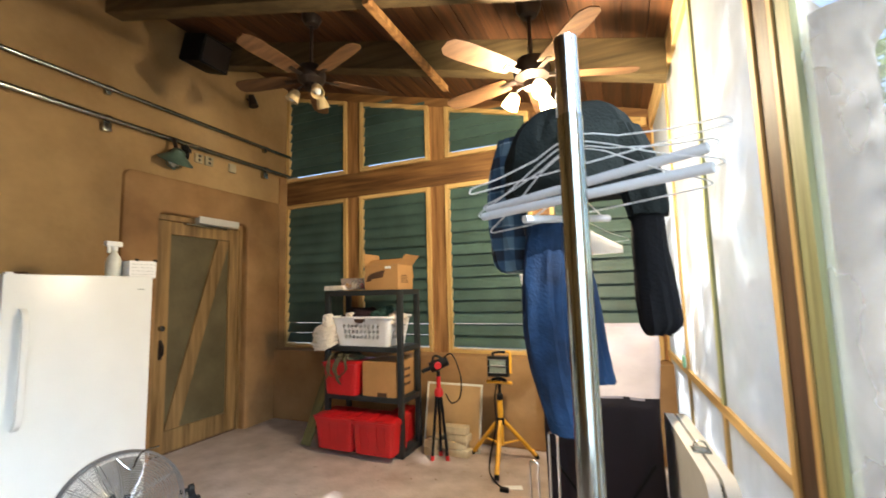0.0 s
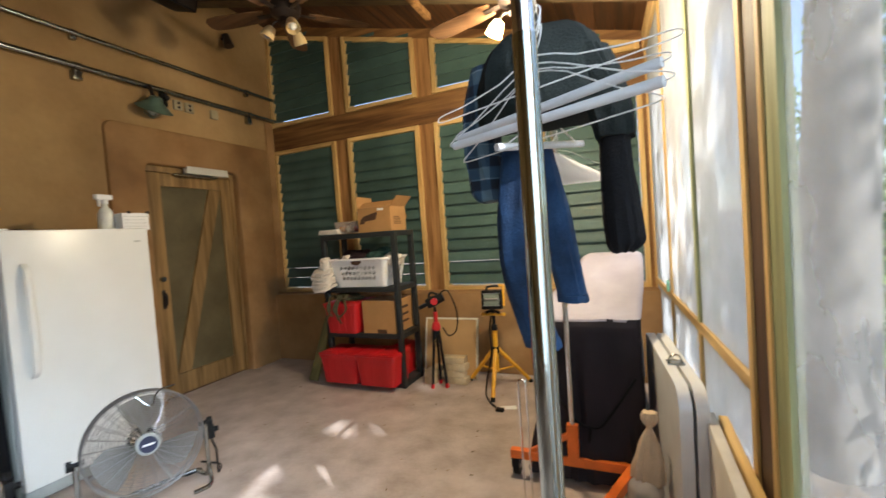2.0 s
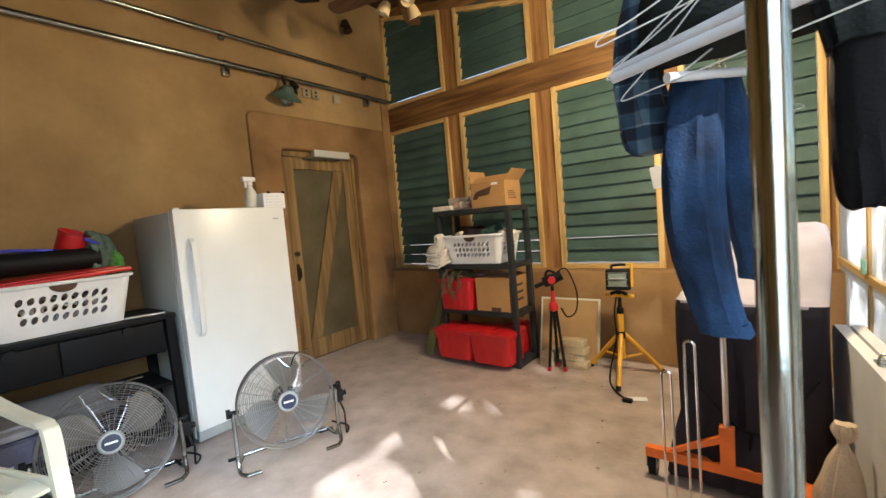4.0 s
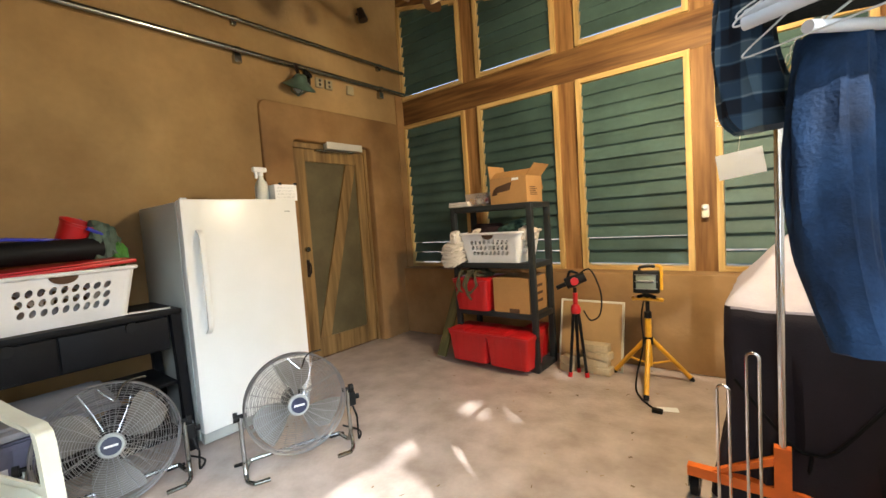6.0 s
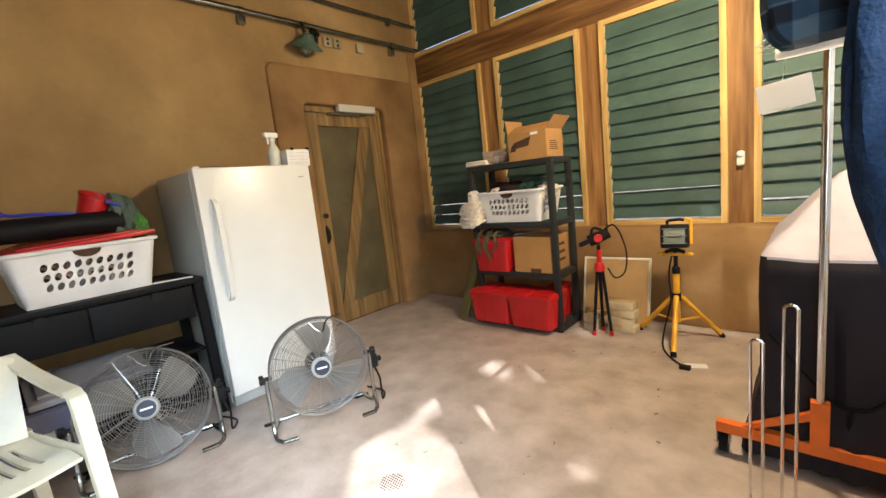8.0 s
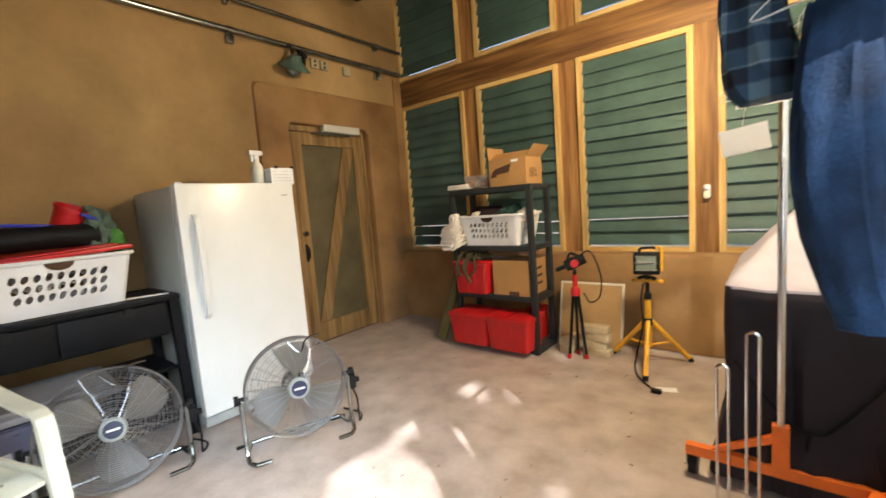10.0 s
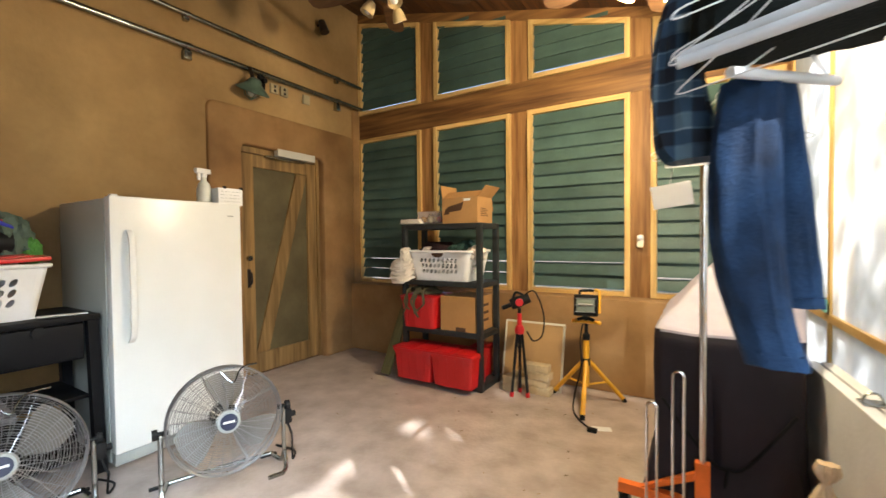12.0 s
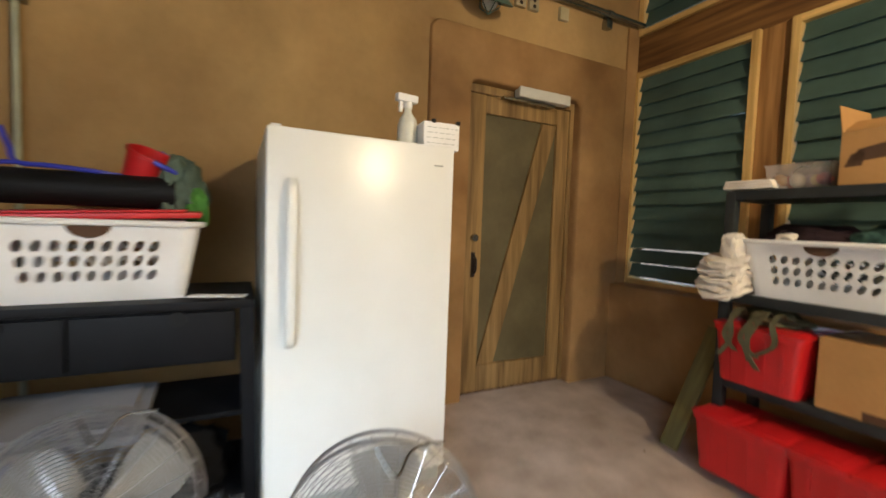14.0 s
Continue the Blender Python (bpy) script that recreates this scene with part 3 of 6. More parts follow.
rod(bm, (-0.03, 0, 0), (0.06, 0, 0), 0.014)
part("arm", bm, DARK_METAL, spot)
bm = B()
rod(bm, (0.06, -0.03, 0.01), (0.09, -0.02, -0.11), 0.035, 0.05, 16)
part("head", bm, DARK_METAL, spot)

al = thing("plug_in_night_light", "small cream night light plugged into the timber post", "night light", pose(-0.434, 4.135, 1.223))
bm = B()
box(bm, (-0.025, -0.05, -0.05), (0.025, 0.0, 0.055), 0.018)
part("body", bm, CREAM_PLASTIC, al)
bm = B()
ball(bm, (0, -0.045, 0.03), 0.024)
part("lens", bm, WHITE_PLASTIC, al)

# ---- ceiling fans ----
BLADE_WOOD = wood("fan_blade_wood", (0.15, 0.078, 0.034), (0.10, 0.048, 0.02), 0)


def ceiling_fan(x, y, drop, lit, turn, label):
    zc = ceil_z(x)
    f = thing("ceiling_fan", label, "ceiling fan", pose(x, y, zc), group="ceiling fans")
    bm = B()
    lathe(bm, [(0.0, 0.02), (0.075, 0.02), (0.075, -0.03), (0.05, -0.075), (0.02, -0.085)], 24)
    part("canopy", bm, DARK_METAL, f)
    bm = B()
    rod(bm, (0, 0, -0.08), (0, 0, -drop), 0.013)
    part("downrod", bm, DARK_METAL, f)
    bm = B()
    lathe(bm, [(0.02, -drop + 0.03), (0.09, -drop), (0.11, -drop - 0.05), (0.10, -drop - 0.10), (0.05, -drop - 0.13), (0.05, -drop - 0.165), (0.0, -drop - 0.17)], 24)
    part("motor", bm, DARK_METAL, f)
    for k in range(5):
        a = radians(turn + 72 * k)
        bm = B()
        rm = Matrix.Rotation(a, 4, "Z") @ Matrix.Translation((0, 0, -drop - 0.085)) @ Matrix.Rotation(radians(11), 4, "X")
        ring = [(0.16, -0.05), (0.24, -0.062), (0.50, -0.07), (0.58, -0.06), (0.61, -0.03), (0.61, 0.03), (0.58, 0.06), (0.50, 0.07), (0.24, 0.062), (0.16, 0.05)]
        loft(bm, [[rm @ Vector((p, q, -0.003)) for p, q in ring], [rm @ Vector((p, q, 0.003)) for p, q in ring]])
        blade = part("blade", bm, BLADE_WOOD, f)
        bm = B()
        box(bm, (0.085, -0.018, -0.010), (0.21, 0.018, -0.004), 0.002, rm)
        part("blade_iron", bm, DARK_METAL, blade)
    for k in range(3):
        a = radians(turn + 40 + 120 * k)
        d = Vector((math.cos(a), math.sin(a), 0))
        base = Vector((0, 0, -drop - 0.15))
        bm = B()
        tube(bm, spline([base, base + d * 0.07 + Vector((0, 0, 0.0)), base + d * 0.10 + Vector((0, 0, -0.03))], 4), 0.008)
        arm = part("lamp_arm", bm, DARK_METAL, f)
        bm = B()
        mm = Matrix.Translation(base + d * 0.10 + Vector((0, 0, -0.03))) @ Vector((0, 0, -1)).rotation_difference((d * 0.55 + Vector((0, 0, -1))).normalized()).to_matrix().to_4x4()
        lathe(bm, [(0.012, 0.0), (0.03, -0.01), (0.042, -0.045), (0.05, -0.09), (0.047, -0.09), (0.038, -0.045), (0.02, -0.012)], 18, mm)
        part("glass_shade", bm, LIT_SHADE if lit else OPAL_GLASS, arm)
        bm = B()
        vs = ball(bm, (0, 0, -0.055), 0.03, (1, 1, 1.25))
        bmesh.ops.transform(bm, matrix=mm, verts=vs)
        part("bulb", bm, LIT_GLASS if lit else WHITE_PLASTIC, arm)
    return f


ceiling_fan(-0.19, 2.62, 0.36, True, 20, "bronze ceiling fan with wooden blades and lit glass shades")
ceiling_fan(-1.84, 2.64, 0.42, False, 50, "bronze ceiling fan with wooden blades and unlit cream shades")

# ---- freezer ----
fz = thing("upright_freezer", "white upright freezer with a long pull handle, standing on the concrete", "freezer", pose(-2.71, 1.335, 0))
# body is a darker grey-green than the white door
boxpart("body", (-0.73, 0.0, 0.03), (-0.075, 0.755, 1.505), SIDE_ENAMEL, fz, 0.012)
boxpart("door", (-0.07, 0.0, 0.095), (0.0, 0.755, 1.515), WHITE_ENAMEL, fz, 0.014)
boxpart("gasket", (-0.076, 0.012, 0.10), (-0.069, 0.743, 1.50), GREY_PLASTIC, fz, 0)
boxpart("kick_panel", (-0.08, 0.01, 0.02), (-0.035, 0.745, 0.09), GREY_PLASTIC, fz, 0.004)
bm = B()
prof = spline([(0.0, 0.085, 0.70), (0.035, 0.085, 0.74), (0.045, 0.085, 0.85), (0.045, 0.085, 1.17), (0.035, 0.085, 1.29), (0.0, 0.085, 1.33)], 5)
loft(bm, [[p + Vector((dx, dy, 0)) for dx, dy in ((-0.008, -0.014), (0.006, -0.014), (0.01, 0), (0.006, 0.014), (-0.008, 0.014))] for p in prof])
part("handle", bm, WHITE_ENAMEL, fz)
boxpart("badge", (0.0, 0.66, 1.425), (0.002, 0.70, 1.432), GREY_PLASTIC, fz, 0)
for y in (0.06, 0.69):
    for xx in (-0.66, -0.12):
        bm = B()
        rod(bm, (xx, y, 0), (xx, y, 0.035), 0.02)
        part("foot", bm, BLACK_PLASTIC, fz)
bm = B()
box(bm, (-0.05, 0.015, 1.505), (-0.02, 0.05, 1.525), 0.004)
part("hinge_cover", bm, WHITE_PLASTIC, fz)

sb = thing("spray_bottle", "white plastic trigger spray bottle on the freezer", "spray bottle", pose(-2.86, 1.925, 1.505, 0, 0, 8))
bm = B()
lathe(bm, [(0.0, 0.0), (0.042, 0.0), (0.045, 0.02), (0.045, 0.11), (0.036, 0.14), (0.018, 0.165), (0.015, 0.19), (0.0, 0.19)], 20)
part("bottle", bm, material("cloudy_bottle", (0.66, 0.66, 0.58), 0.35), sb)
bm = B()
rod(bm, (0, 0, 0.185), (0, 0, 0.21), 0.02)
box(bm, (-0.018, -0.06, 0.21), (0.018, 0.045, 0.245), 0.01)
box(bm, (-0.008, -0.045, 0.165), (0.008, -0.028, 0.212), 0.004)
part("trigger", bm, WHITE_PLASTIC, sb)
nb = thing("paper_box", "white paper box with handwritten lines on the freezer", "box", pose(-2.79, 2.035, 1.505, 0, 0, -4))
bm = B()
box(bm, (-0.05, -0.075, 0), (0.05, 0.09, 0.115), 0.003)
part("box", bm, PAPER, nb)
bm = B()
wr = random.Random(9)
for k in range(4):
    y = -0.06
    while y < 0.07:
        w2 = wr.uniform(0.01, 0.03)
        box(bm, (0.05, y, 0.09 - 0.022 * k), (0.0512, min(y + w2, 0.08), 0.0925 - 0.022 * k))
        y += w2 + 0.008
part("writing", bm, GREY_PLASTIC, nb, "unreadable handwriting")
for y in (-0.03, 0.085):
    boxpart("binder_clip", (0.03, y - 0.008, 0.11), (0.054, y + 0.008, 0.128), BLACK_PLASTIC, nb, 0.003)
tn = thing("small_brown_tin", "small brown tin at the freezer's rear", "tin", pose(-3.3, 1.62, 1.505))
bm = B()
lathe(bm, [(0, 0), (0.05, 0), (0.05, 0.05), (0, 0.052)], 18)
part("can", bm, DARKWOOD, tn)

# ---- console table and what lies on and under it ----
ct = thing("console_table", "black-stained console table with two drawers and shelves", "table", pose(-2.78, 0.22, 0))
TW = 1.085
boxpart("tabletop", (-0.50, -0.02, 0.845), (0.0, TW + 0.005, 0.876), BLACK_PAINT, ct, 0.006)
boxpart("carcass", (-0.48, 0.055, 0.64), (-0.04, TW - 0.06, 0.843), BLACK_PAINT, ct, 0.003)
for y0, y1 in ((0.06, 0.53), (0.54, TW - 0.065)):
    d = boxpart("drawer", (-0.045, y0, 0.655), (-0.018, y1, 0.832), BLACK_PAINT, ct, 0.004)
    bm = B()
    ym = (y0 + y1) / 2 + 0.06
    lathe(bm, [(0.0, 0.0), (0.028, 0.0), (0.028, 0.012), (0.0, 0.012)], 16, pose(-0.018, ym, 0.815, 0, 90, 0))
    part("finger_notch", bm, BLACK_PLASTIC, d)
for y in (0.0, TW - 0.05):
    for xx in (-0.49, -0.06):
        bm = B()
        out = 0.02 if y else -0.02
        hexa(bm, [(xx, y + out, 0), (xx + 0.05, y + out, 0), (xx + 0.05, y + out + 0.05, 0), (xx, y + out + 0.05, 0)], [(xx, y, 0.845), (xx + 0.05, y, 0.845), (xx + 0.05, y + 0.05, 0.845), (xx, y + 0.05, 0.845)])
        part("leg", bm, BLACK_PAINT, ct)
boxpart("shelf", (-0.47, 0.04, 0.42), (-0.05, TW - 0.04, 0.44), BLACK_PAINT, ct, 0.003)
boxpart("shelf", (-0.47, 0.03, 0.10), (-0.05, TW - 0.03, 0.12), BLACK_PAINT, ct, 0.003)
pp = thing("paper_sheet", "folded white paper lying on the table", "paper", pose(-2.88, 1.18, 0.877, 0, 0, -14))
boxpart("sheet", (-0.03, -0.10, 0), (0.03, 0.10, 0.003), PAPER, pp, 0)


def hole_wall(bm, a, b, z0, z1, inset, rows, cols, th, holes=(0.11, 0.89, 0.24, 0.80)):
    """A basket's side between points a (left) and b (right) that leans in by inset at its foot, with slanted oval holes cut through it."""
    a, b = Vector(a), Vector(b)
    d = b - a
    nrm = Vector((d.y, -d.x, 0)).normalized()
    u0, u1, v0, v1 = holes
    cw, rh = (u1 - u0) / cols, (v1 - v0) / rows

    def P(u, v, k):
        p = a + d * (u + (0.5 - u) * 0.14 * (1 - v))
        return (p.x - nrm.x * inset * (1 - v) - nrm.x * th * k, p.y - nrm.y * inset * (1 - v) - nrm.y * th * k, z0 + (z1 - z0) * v)

    def quad(uv, k):
        bm.faces.new([bm.verts.new(P(u, v, k)) for u, v in uv])
    for k in (0, 1):
        for q in ([(0, 0), (1, 0), (1, v0), (0, v0)], [(0, v1), (1, v1), (1, 1), (0, 1)], [(0, v0), (u0, v0), (u0, v1), (0, v1)], [(u1, v0), (1, v0), (1, v1), (u1, v1)]):
            quad(q, k)
    for r in range(rows):
        for c in range(cols):
            x0, y0 = u0 + c * cw, v0 + r * rh
            n = 12
            outer, inner = [], []
            for i in range(n):
                ang = 2 * math.pi * (i + 0.5) / n
                cx, cy = math.cos(ang), math.sin(ang)
                s = max(abs(cx), abs(cy))
                outer.append((x0 + cw * (0.5 + 0.5 * cx / s), y0 + rh * (0.5 + 0.5 * cy / s)))
                inner.append((x0 + cw * (0.5 + 0.33 * cx + 0.14 * cy), y0 + rh * (0.5 + 0.39 * cy)))
            for k in (0, 1):
                vo, vi = [bm.verts.new(P(*p, k)) for p in outer], [bm.verts.new(P(*p, k)) for p in inner]
                for i in range(n):
                    bm.faces.new((vo[i], vo[(i + 1) % n], vi[(i + 1) % n], vi[i]))
            w0, w1 = [bm.verts.new(P(*p, 0)) for p in inner], [bm.verts.new(P(*p, 1)) for p in inner]
            for i in range(n):
                bm.faces.new((w0[i], w0[(i + 1) % n], w1[(i + 1) % n], w1[i]))


def laundry_basket(label, m, length, depth, height):
    """Long side towards local +x; length along y."""
    bk = thing("laundry_basket", label, "laundry basket", m, group="laundry baskets")
    L, D, H = length / 2, depth / 2, height
    c = 0.05
    bm = B()
    # four sides with holes, then rounded corners
    hole_wall(bm, (D, -L + c, 0), (D, L - c, 0), 0.0, H, 0.05, 3, 9, 0.003)
    hole_wall(bm, (-D, L - c, 0), (-D, -L + c, 0), 0.0, H, 0.05, 3, 9, 0.003)
    hole_wall(bm, (-D + c, -L, 0), (D - c, -L, 0), 0.0, H, 0.05, 3, 5, 0.003)
    hole_wall(bm, (D - c, L, 0), (-D + c, L, 0), 0.0, H, 0.05, 3, 5, 0.003)
    ins = 0.05
    for sx in (1, -1):
        for sy in (1, -1):
            lw, dw = (L - c), (D - c)
            top, low = [], []
            for i in range(6):
                a = math.pi / 2 * i / 5
                top.append((sx * (dw + c * math.cos(a)), sy * (lw + c * math.sin(a)), H))
                kx, ky = dw * (1 - 0.14), lw * (1 - 0.14)
                low.append((sx * (kx + (D - ins - kx) * math.cos(a)), sy * (ky + (L - ins - ky) * math.sin(a)), 0.0))
            vt, vl = [bm.verts.new(p) for p in top], [bm.verts.new(p) for p in low]
            for i in range(5):
                bm.faces.new((vl[i], vl[i + 1], vt[i + 1], vt[i]))
    part("body", bm, WHITE_PLASTIC, bk)
    bm = B()
    box(bm, (-D + ins, -L + ins, 0.001), (D - ins, L - ins, 0.008), 0.0)
    part("base", bm, WHITE_PLASTIC, bk)
    bm = B()
    rim = []
    for sx, sy in ((1, 1), (-1, 1), (-1, -1), (1, -1)):
        for i in range(6):
            a = math.pi / 2 * i / 5
            ca, sa = (math.cos(a), math.sin(a)) if sx * sy > 0 else (math.sin(a), math.cos(a))
            rim.append((sx * (D - c + (c + 0.008) * ca), sy * (L - c + (c + 0.008) * sa), H))
    tube(bm, rim, 0.011, 8, True)
    part("rim", bm, WHITE_PLASTIC, bk)
    for s in (1, -1):
        bm = B()
        ring = [(0.045 * math.cos(t) , 0.055 * math.sin(t)) for t in [math.pi + math.pi * i / 10 for i in range(11)]]
        loft(bm, [[(s * (D + 0.001 + 0.004 * k) - s * 0.004, yy * 1.3, H - 0.012 + zz * 0.7) for yy, zz in ring] for k in (0, 1)])
        part("hand_hole", bm, INK, bk, "dark cut-out hand hole")
    return bk


laundry_basket("white plastic laundry basket with oval holes on the console table", pose(-3.03, 0.80, 0.877, 0, 0, 3), 0.63, 0.44, 0.27)
rl = thing("red_plastic_lid", "bent red plastic lid across the laundry basket", "lid", pose(-3.03, 0.80, 1.162, 3, 2, 3))
bm = B()
box(bm, (-0.22, -0.30, 0.0), (0.22, 0.32, 0.022), 0.008)
box(bm, (-0.17, -0.25, 0.022), (0.17, 0.27, 0.03), 0.004)
part("lid", bm, RED_PLASTIC, rl)
mt = thing("rolled_mat", "black rolled foam mat on the basket", "mat", pose(-3.05, 0.65, 1.258, 0, 0, 0))
bm = B()
pts = []
for i in range(64):
    a = i / 63 * 5.2 * math.pi
    r = 0.018 + 0.058 * i / 63
    pts.append((r * math.cos(a), r * math.sin(a)))
ring = [(p[0], p[1]) for p in pts] + [((math.hypot(*p) - 0.006) * math.cos(math.atan2(p[1], p[0])), (math.hypot(*p) - 0.006) * math.sin(math.atan2(p[1], p[0]))) for p in pts[::-1]]
loft(bm, [[(x, y, z) for x, z in ring] for y in (-0.40, 0.0, 0.38)])
part("roll", bm, BLACK_PLASTIC, mt)
bu = thing("red_bucket", "small red toy bucket with a blue handle, wedged behind the mat", "bucket", pose(-3.13, 0.885, 1.262, -20, 18, 0))
bm = B()
lathe(bm, [(0.0, 0.0), (0.062, 0.0), (0.078, 0.16), (0.084, 0.162), (0.084, 0.175), (0.076, 0.175), (0.058, 0.006), (0, 0.006)], 24)
part("bucket", bm, RED_PLASTIC, bu)
bm = B()
tube(bm, [(0.088 * math.cos(a), 0.02 + 0.135 * math.sin(a), 0.168 - 0.03 * math.sin(a)) for a in [math.pi * i / 14 for i in range(15)]], 0.010)
part("handle", bm, BLUE_PLASTIC, bu)
bc = thing("blue_cord", "loose blue plastic cord on the rolled mat", "cord")
bm = B()
tube(bm, spline([(-3.10, 0.50, 1.47), (-3.08, 0.53, 1.40), (-3.05, 0.56, 1.345), (-3.03, 0.66, 1.338), (-3.03, 0.78, 1.328), (-3.06, 0.86, 1.318)], 6), 0.009)
tube(bm, spline([(-3.05, 0.56, 1.345), (-3.0, 0.50, 1.335), (-2.98, 0.40, 1.328)], 6), 0.008)
part("cord", bm, BLUE_PLASTIC, bc)


def cloth_heap(name, label, category, center, size, mat, seed, lumps=7):
    """Crumpled cloth: overlapping folds pushed about by noise."""
    t = thing(name, label, category, pose(*center))
    bm = B()
    r = random.Random(seed)
    g = bmesh.ops.create_icosphere(bm, subdivisions=4, radius=1.0)
    off = Vector((seed * 3.1, seed * 1.7, 0.3))
    for v in g["verts"]:
        d = v.co.normalized()
        k = 1 + 0.30 * noise.noise(d * 2.2 + off) + 0.16 * abs(noise.noise(d * 6 + off)) - 0.12 * abs(noise.noise(d * 11 + off))
        v.co = Vector((d.x * k * size[0], d.y * k * size[1], max(-0.5, d.z * k) * size[2] + 0.5 * size[2]))
    part("folds", bm, mat, t)
    return t


GREEN_CLOTH = material("green_grey_cloth", (0.10, 0.14, 0.11), 0.9, 0, 0.2, 8, 120, 0.4, spec=0.1)
cloth_heap("crumpled_jacket", "grey-green crumpled cloth stuffed into the basket", "cloth", (-3.10, 1.04, 1.17), (0.11, 0.09, 0.16), GREEN_CLOTH, 3)
cloth_heap("bright_green_cloth", "bright green cloth hanging over the basket's end", "cloth", (-3.04, 1.10, 1.14), (0.06, 0.045, 0.10), material("bright_green", (0.06, 0.20, 0.03), 0.85, 0, 0.2), 5)


def tote(name, label, m, w, d, h, mat, group="", lid=True, category="storage bin"):
    """A tapered bin: width along y, depth along x, front towards +x."""
    t = thing(name, label, category, m, group=group)
    bm = B()
    def ring(s, z, n=4, c=0.03):
        out = []
        for sx, sy in ((1, 1), (-1, 1), (-1, -1), (1, -1)):
            for i in range(n):
                a = math.pi / 2 * i / (n - 1)
                ca, sa = (math.cos(a), math.sin(a)) if sx * sy > 0 else (math.sin(a), math.cos(a))
                out.append((sx * (d / 2 * s - c + c * ca), sy * (w / 2 * s - c + c * sa), z))
        return out
    loft(bm, [ring(0.88, 0), ring(0.985, h * 0.86), ring(1.03, h * 0.862), ring(1.03, h * 0.95)])
    part("body", bm, mat, t)
    for s in (-0.3, -0.1, 0.1, 0.3):
        bm = B()
        hexa(bm, [(d / 2 * 0.86, w * s - 0.008, 0.01), (d / 2 * 0.895, w * s - 0.008, 0.01), (d / 2 * 0.895, w * s + 0.008, 0.01), (d / 2 * 0.86, w * s + 0.008, 0.01)],
             [(d / 2 * 0.95, w * s - 0.008, h * 0.85), (d / 2 * 1.005, w * s - 0.008, h * 0.85), (d / 2 * 1.005, w * s + 0.008, h * 0.85), (d / 2 * 0.95, w * s + 0.008, h * 0.85)])
        part("rib", bm, mat, t)
    if lid:
        for s in (-1, 1):
            bm = B()
            y0, y1 = (0.003, w / 2 * 1.02) if s > 0 else (-w / 2 * 1.02, -0.003)
            box(bm, (-d / 2 * 1.02, y0, h * 0.952), (d / 2 * 1.02, y1, h), 0.006)
            box(bm, (-d / 2 * 0.85, y0 + 0.03 if s > 0 else y0 + 0.02, h), (d / 2 * 0.85, y1 - 0.02 if s > 0 else y1 - 0.03, h + 0.006), 0.003)
            part("lid_flap", bm, mat, t)
    return t


LAV = material("grey_violet_plastic", (0.15, 0.15, 0.22), 0.45, 0, 0.08)
tote("plastic_toolbox", "grey-violet plastic box with a white label under the table", pose(-2.93, 0.44, 0.12, 0, 0, 0), 0.40, 0.3, 0.28, LAV, category="box")
sl = thing("box_label", "small white printed label on the plastic box", "label", pose(-2.785, 0.50, 0.25, 0, 0, 0))
bm = B()
box(bm, (-0.018, -0.03, -0.03), (0.002, 0.03, 0.03), 0.001)
part("label", bm, PAPER, sl)
gl = thing("grey_tray_lid", "pale grey plastic tray lid on the lower shelf", "lid", pose(-2.92, 0.70, 0.44, 0, 6, 0))
bm = B()
box(bm, (-0.2, -0.24, 0.0), (0.2, 0.26, 0.035), 0.012)
PALE_GREY = material("pale_grey_plastic", (0.26, 0.26, 0.28), 0.5, 0, 0.08)
part("rim", bm, PALE_GREY, gl)
boxpart("raised_panel", (-0.16, -0.20, 0.035), (0.16, 0.22, 0.055), PALE_GREY, gl, 0.008)
cloth_heap("dark_bag", "dark grey bag bundled under the console table", "bag", (-3.02, 1.05, 0.12), (0.16, 0.17, 0.13), BLACK_CLOTH, 8)

ca = thing("tool_cart", "black tool cart with a chrome rail beside the console table", "cart", pose(-2.95, -0.22, 0))
boxpart("cabinet", (-0.3, -0.3, 0.08), (0.12, 0.30, 0.86), BLACK_PLASTIC, ca, 0.012)
bm = B()
tube(bm, spline([(0.12, -0.25, 0.75), (0.19, -0.25, 0.78), (0.19, 0.25, 0.78), (0.12, 0.25, 0.75)], 5), 0.012)
part("chrome_rail", bm, CHROME, ca)
bm = B()
box(bm, (-0.2, -0.2, 0.86), (0.06, 0.22, 0.95), 0.03)
part("top_case", bm, BLACK_PLASTIC, ca)
for y in (-0.24, 0.24):
    for xx in (-0.22, 0.06):
        bm = B()
        rod(bm, (xx, y - 0.015, 0.04), (xx, y + 0.015, 0.04), 0.04, seg=18)
        part("caster", bm, BLACK_PLASTIC, ca)


# ---- plastic garden chair ----
gc = thing("garden_chair", "cream-white moulded plastic garden chair with slotted back", "chair", pose(-2.23, 0.27, 0, 0, 0, 13))


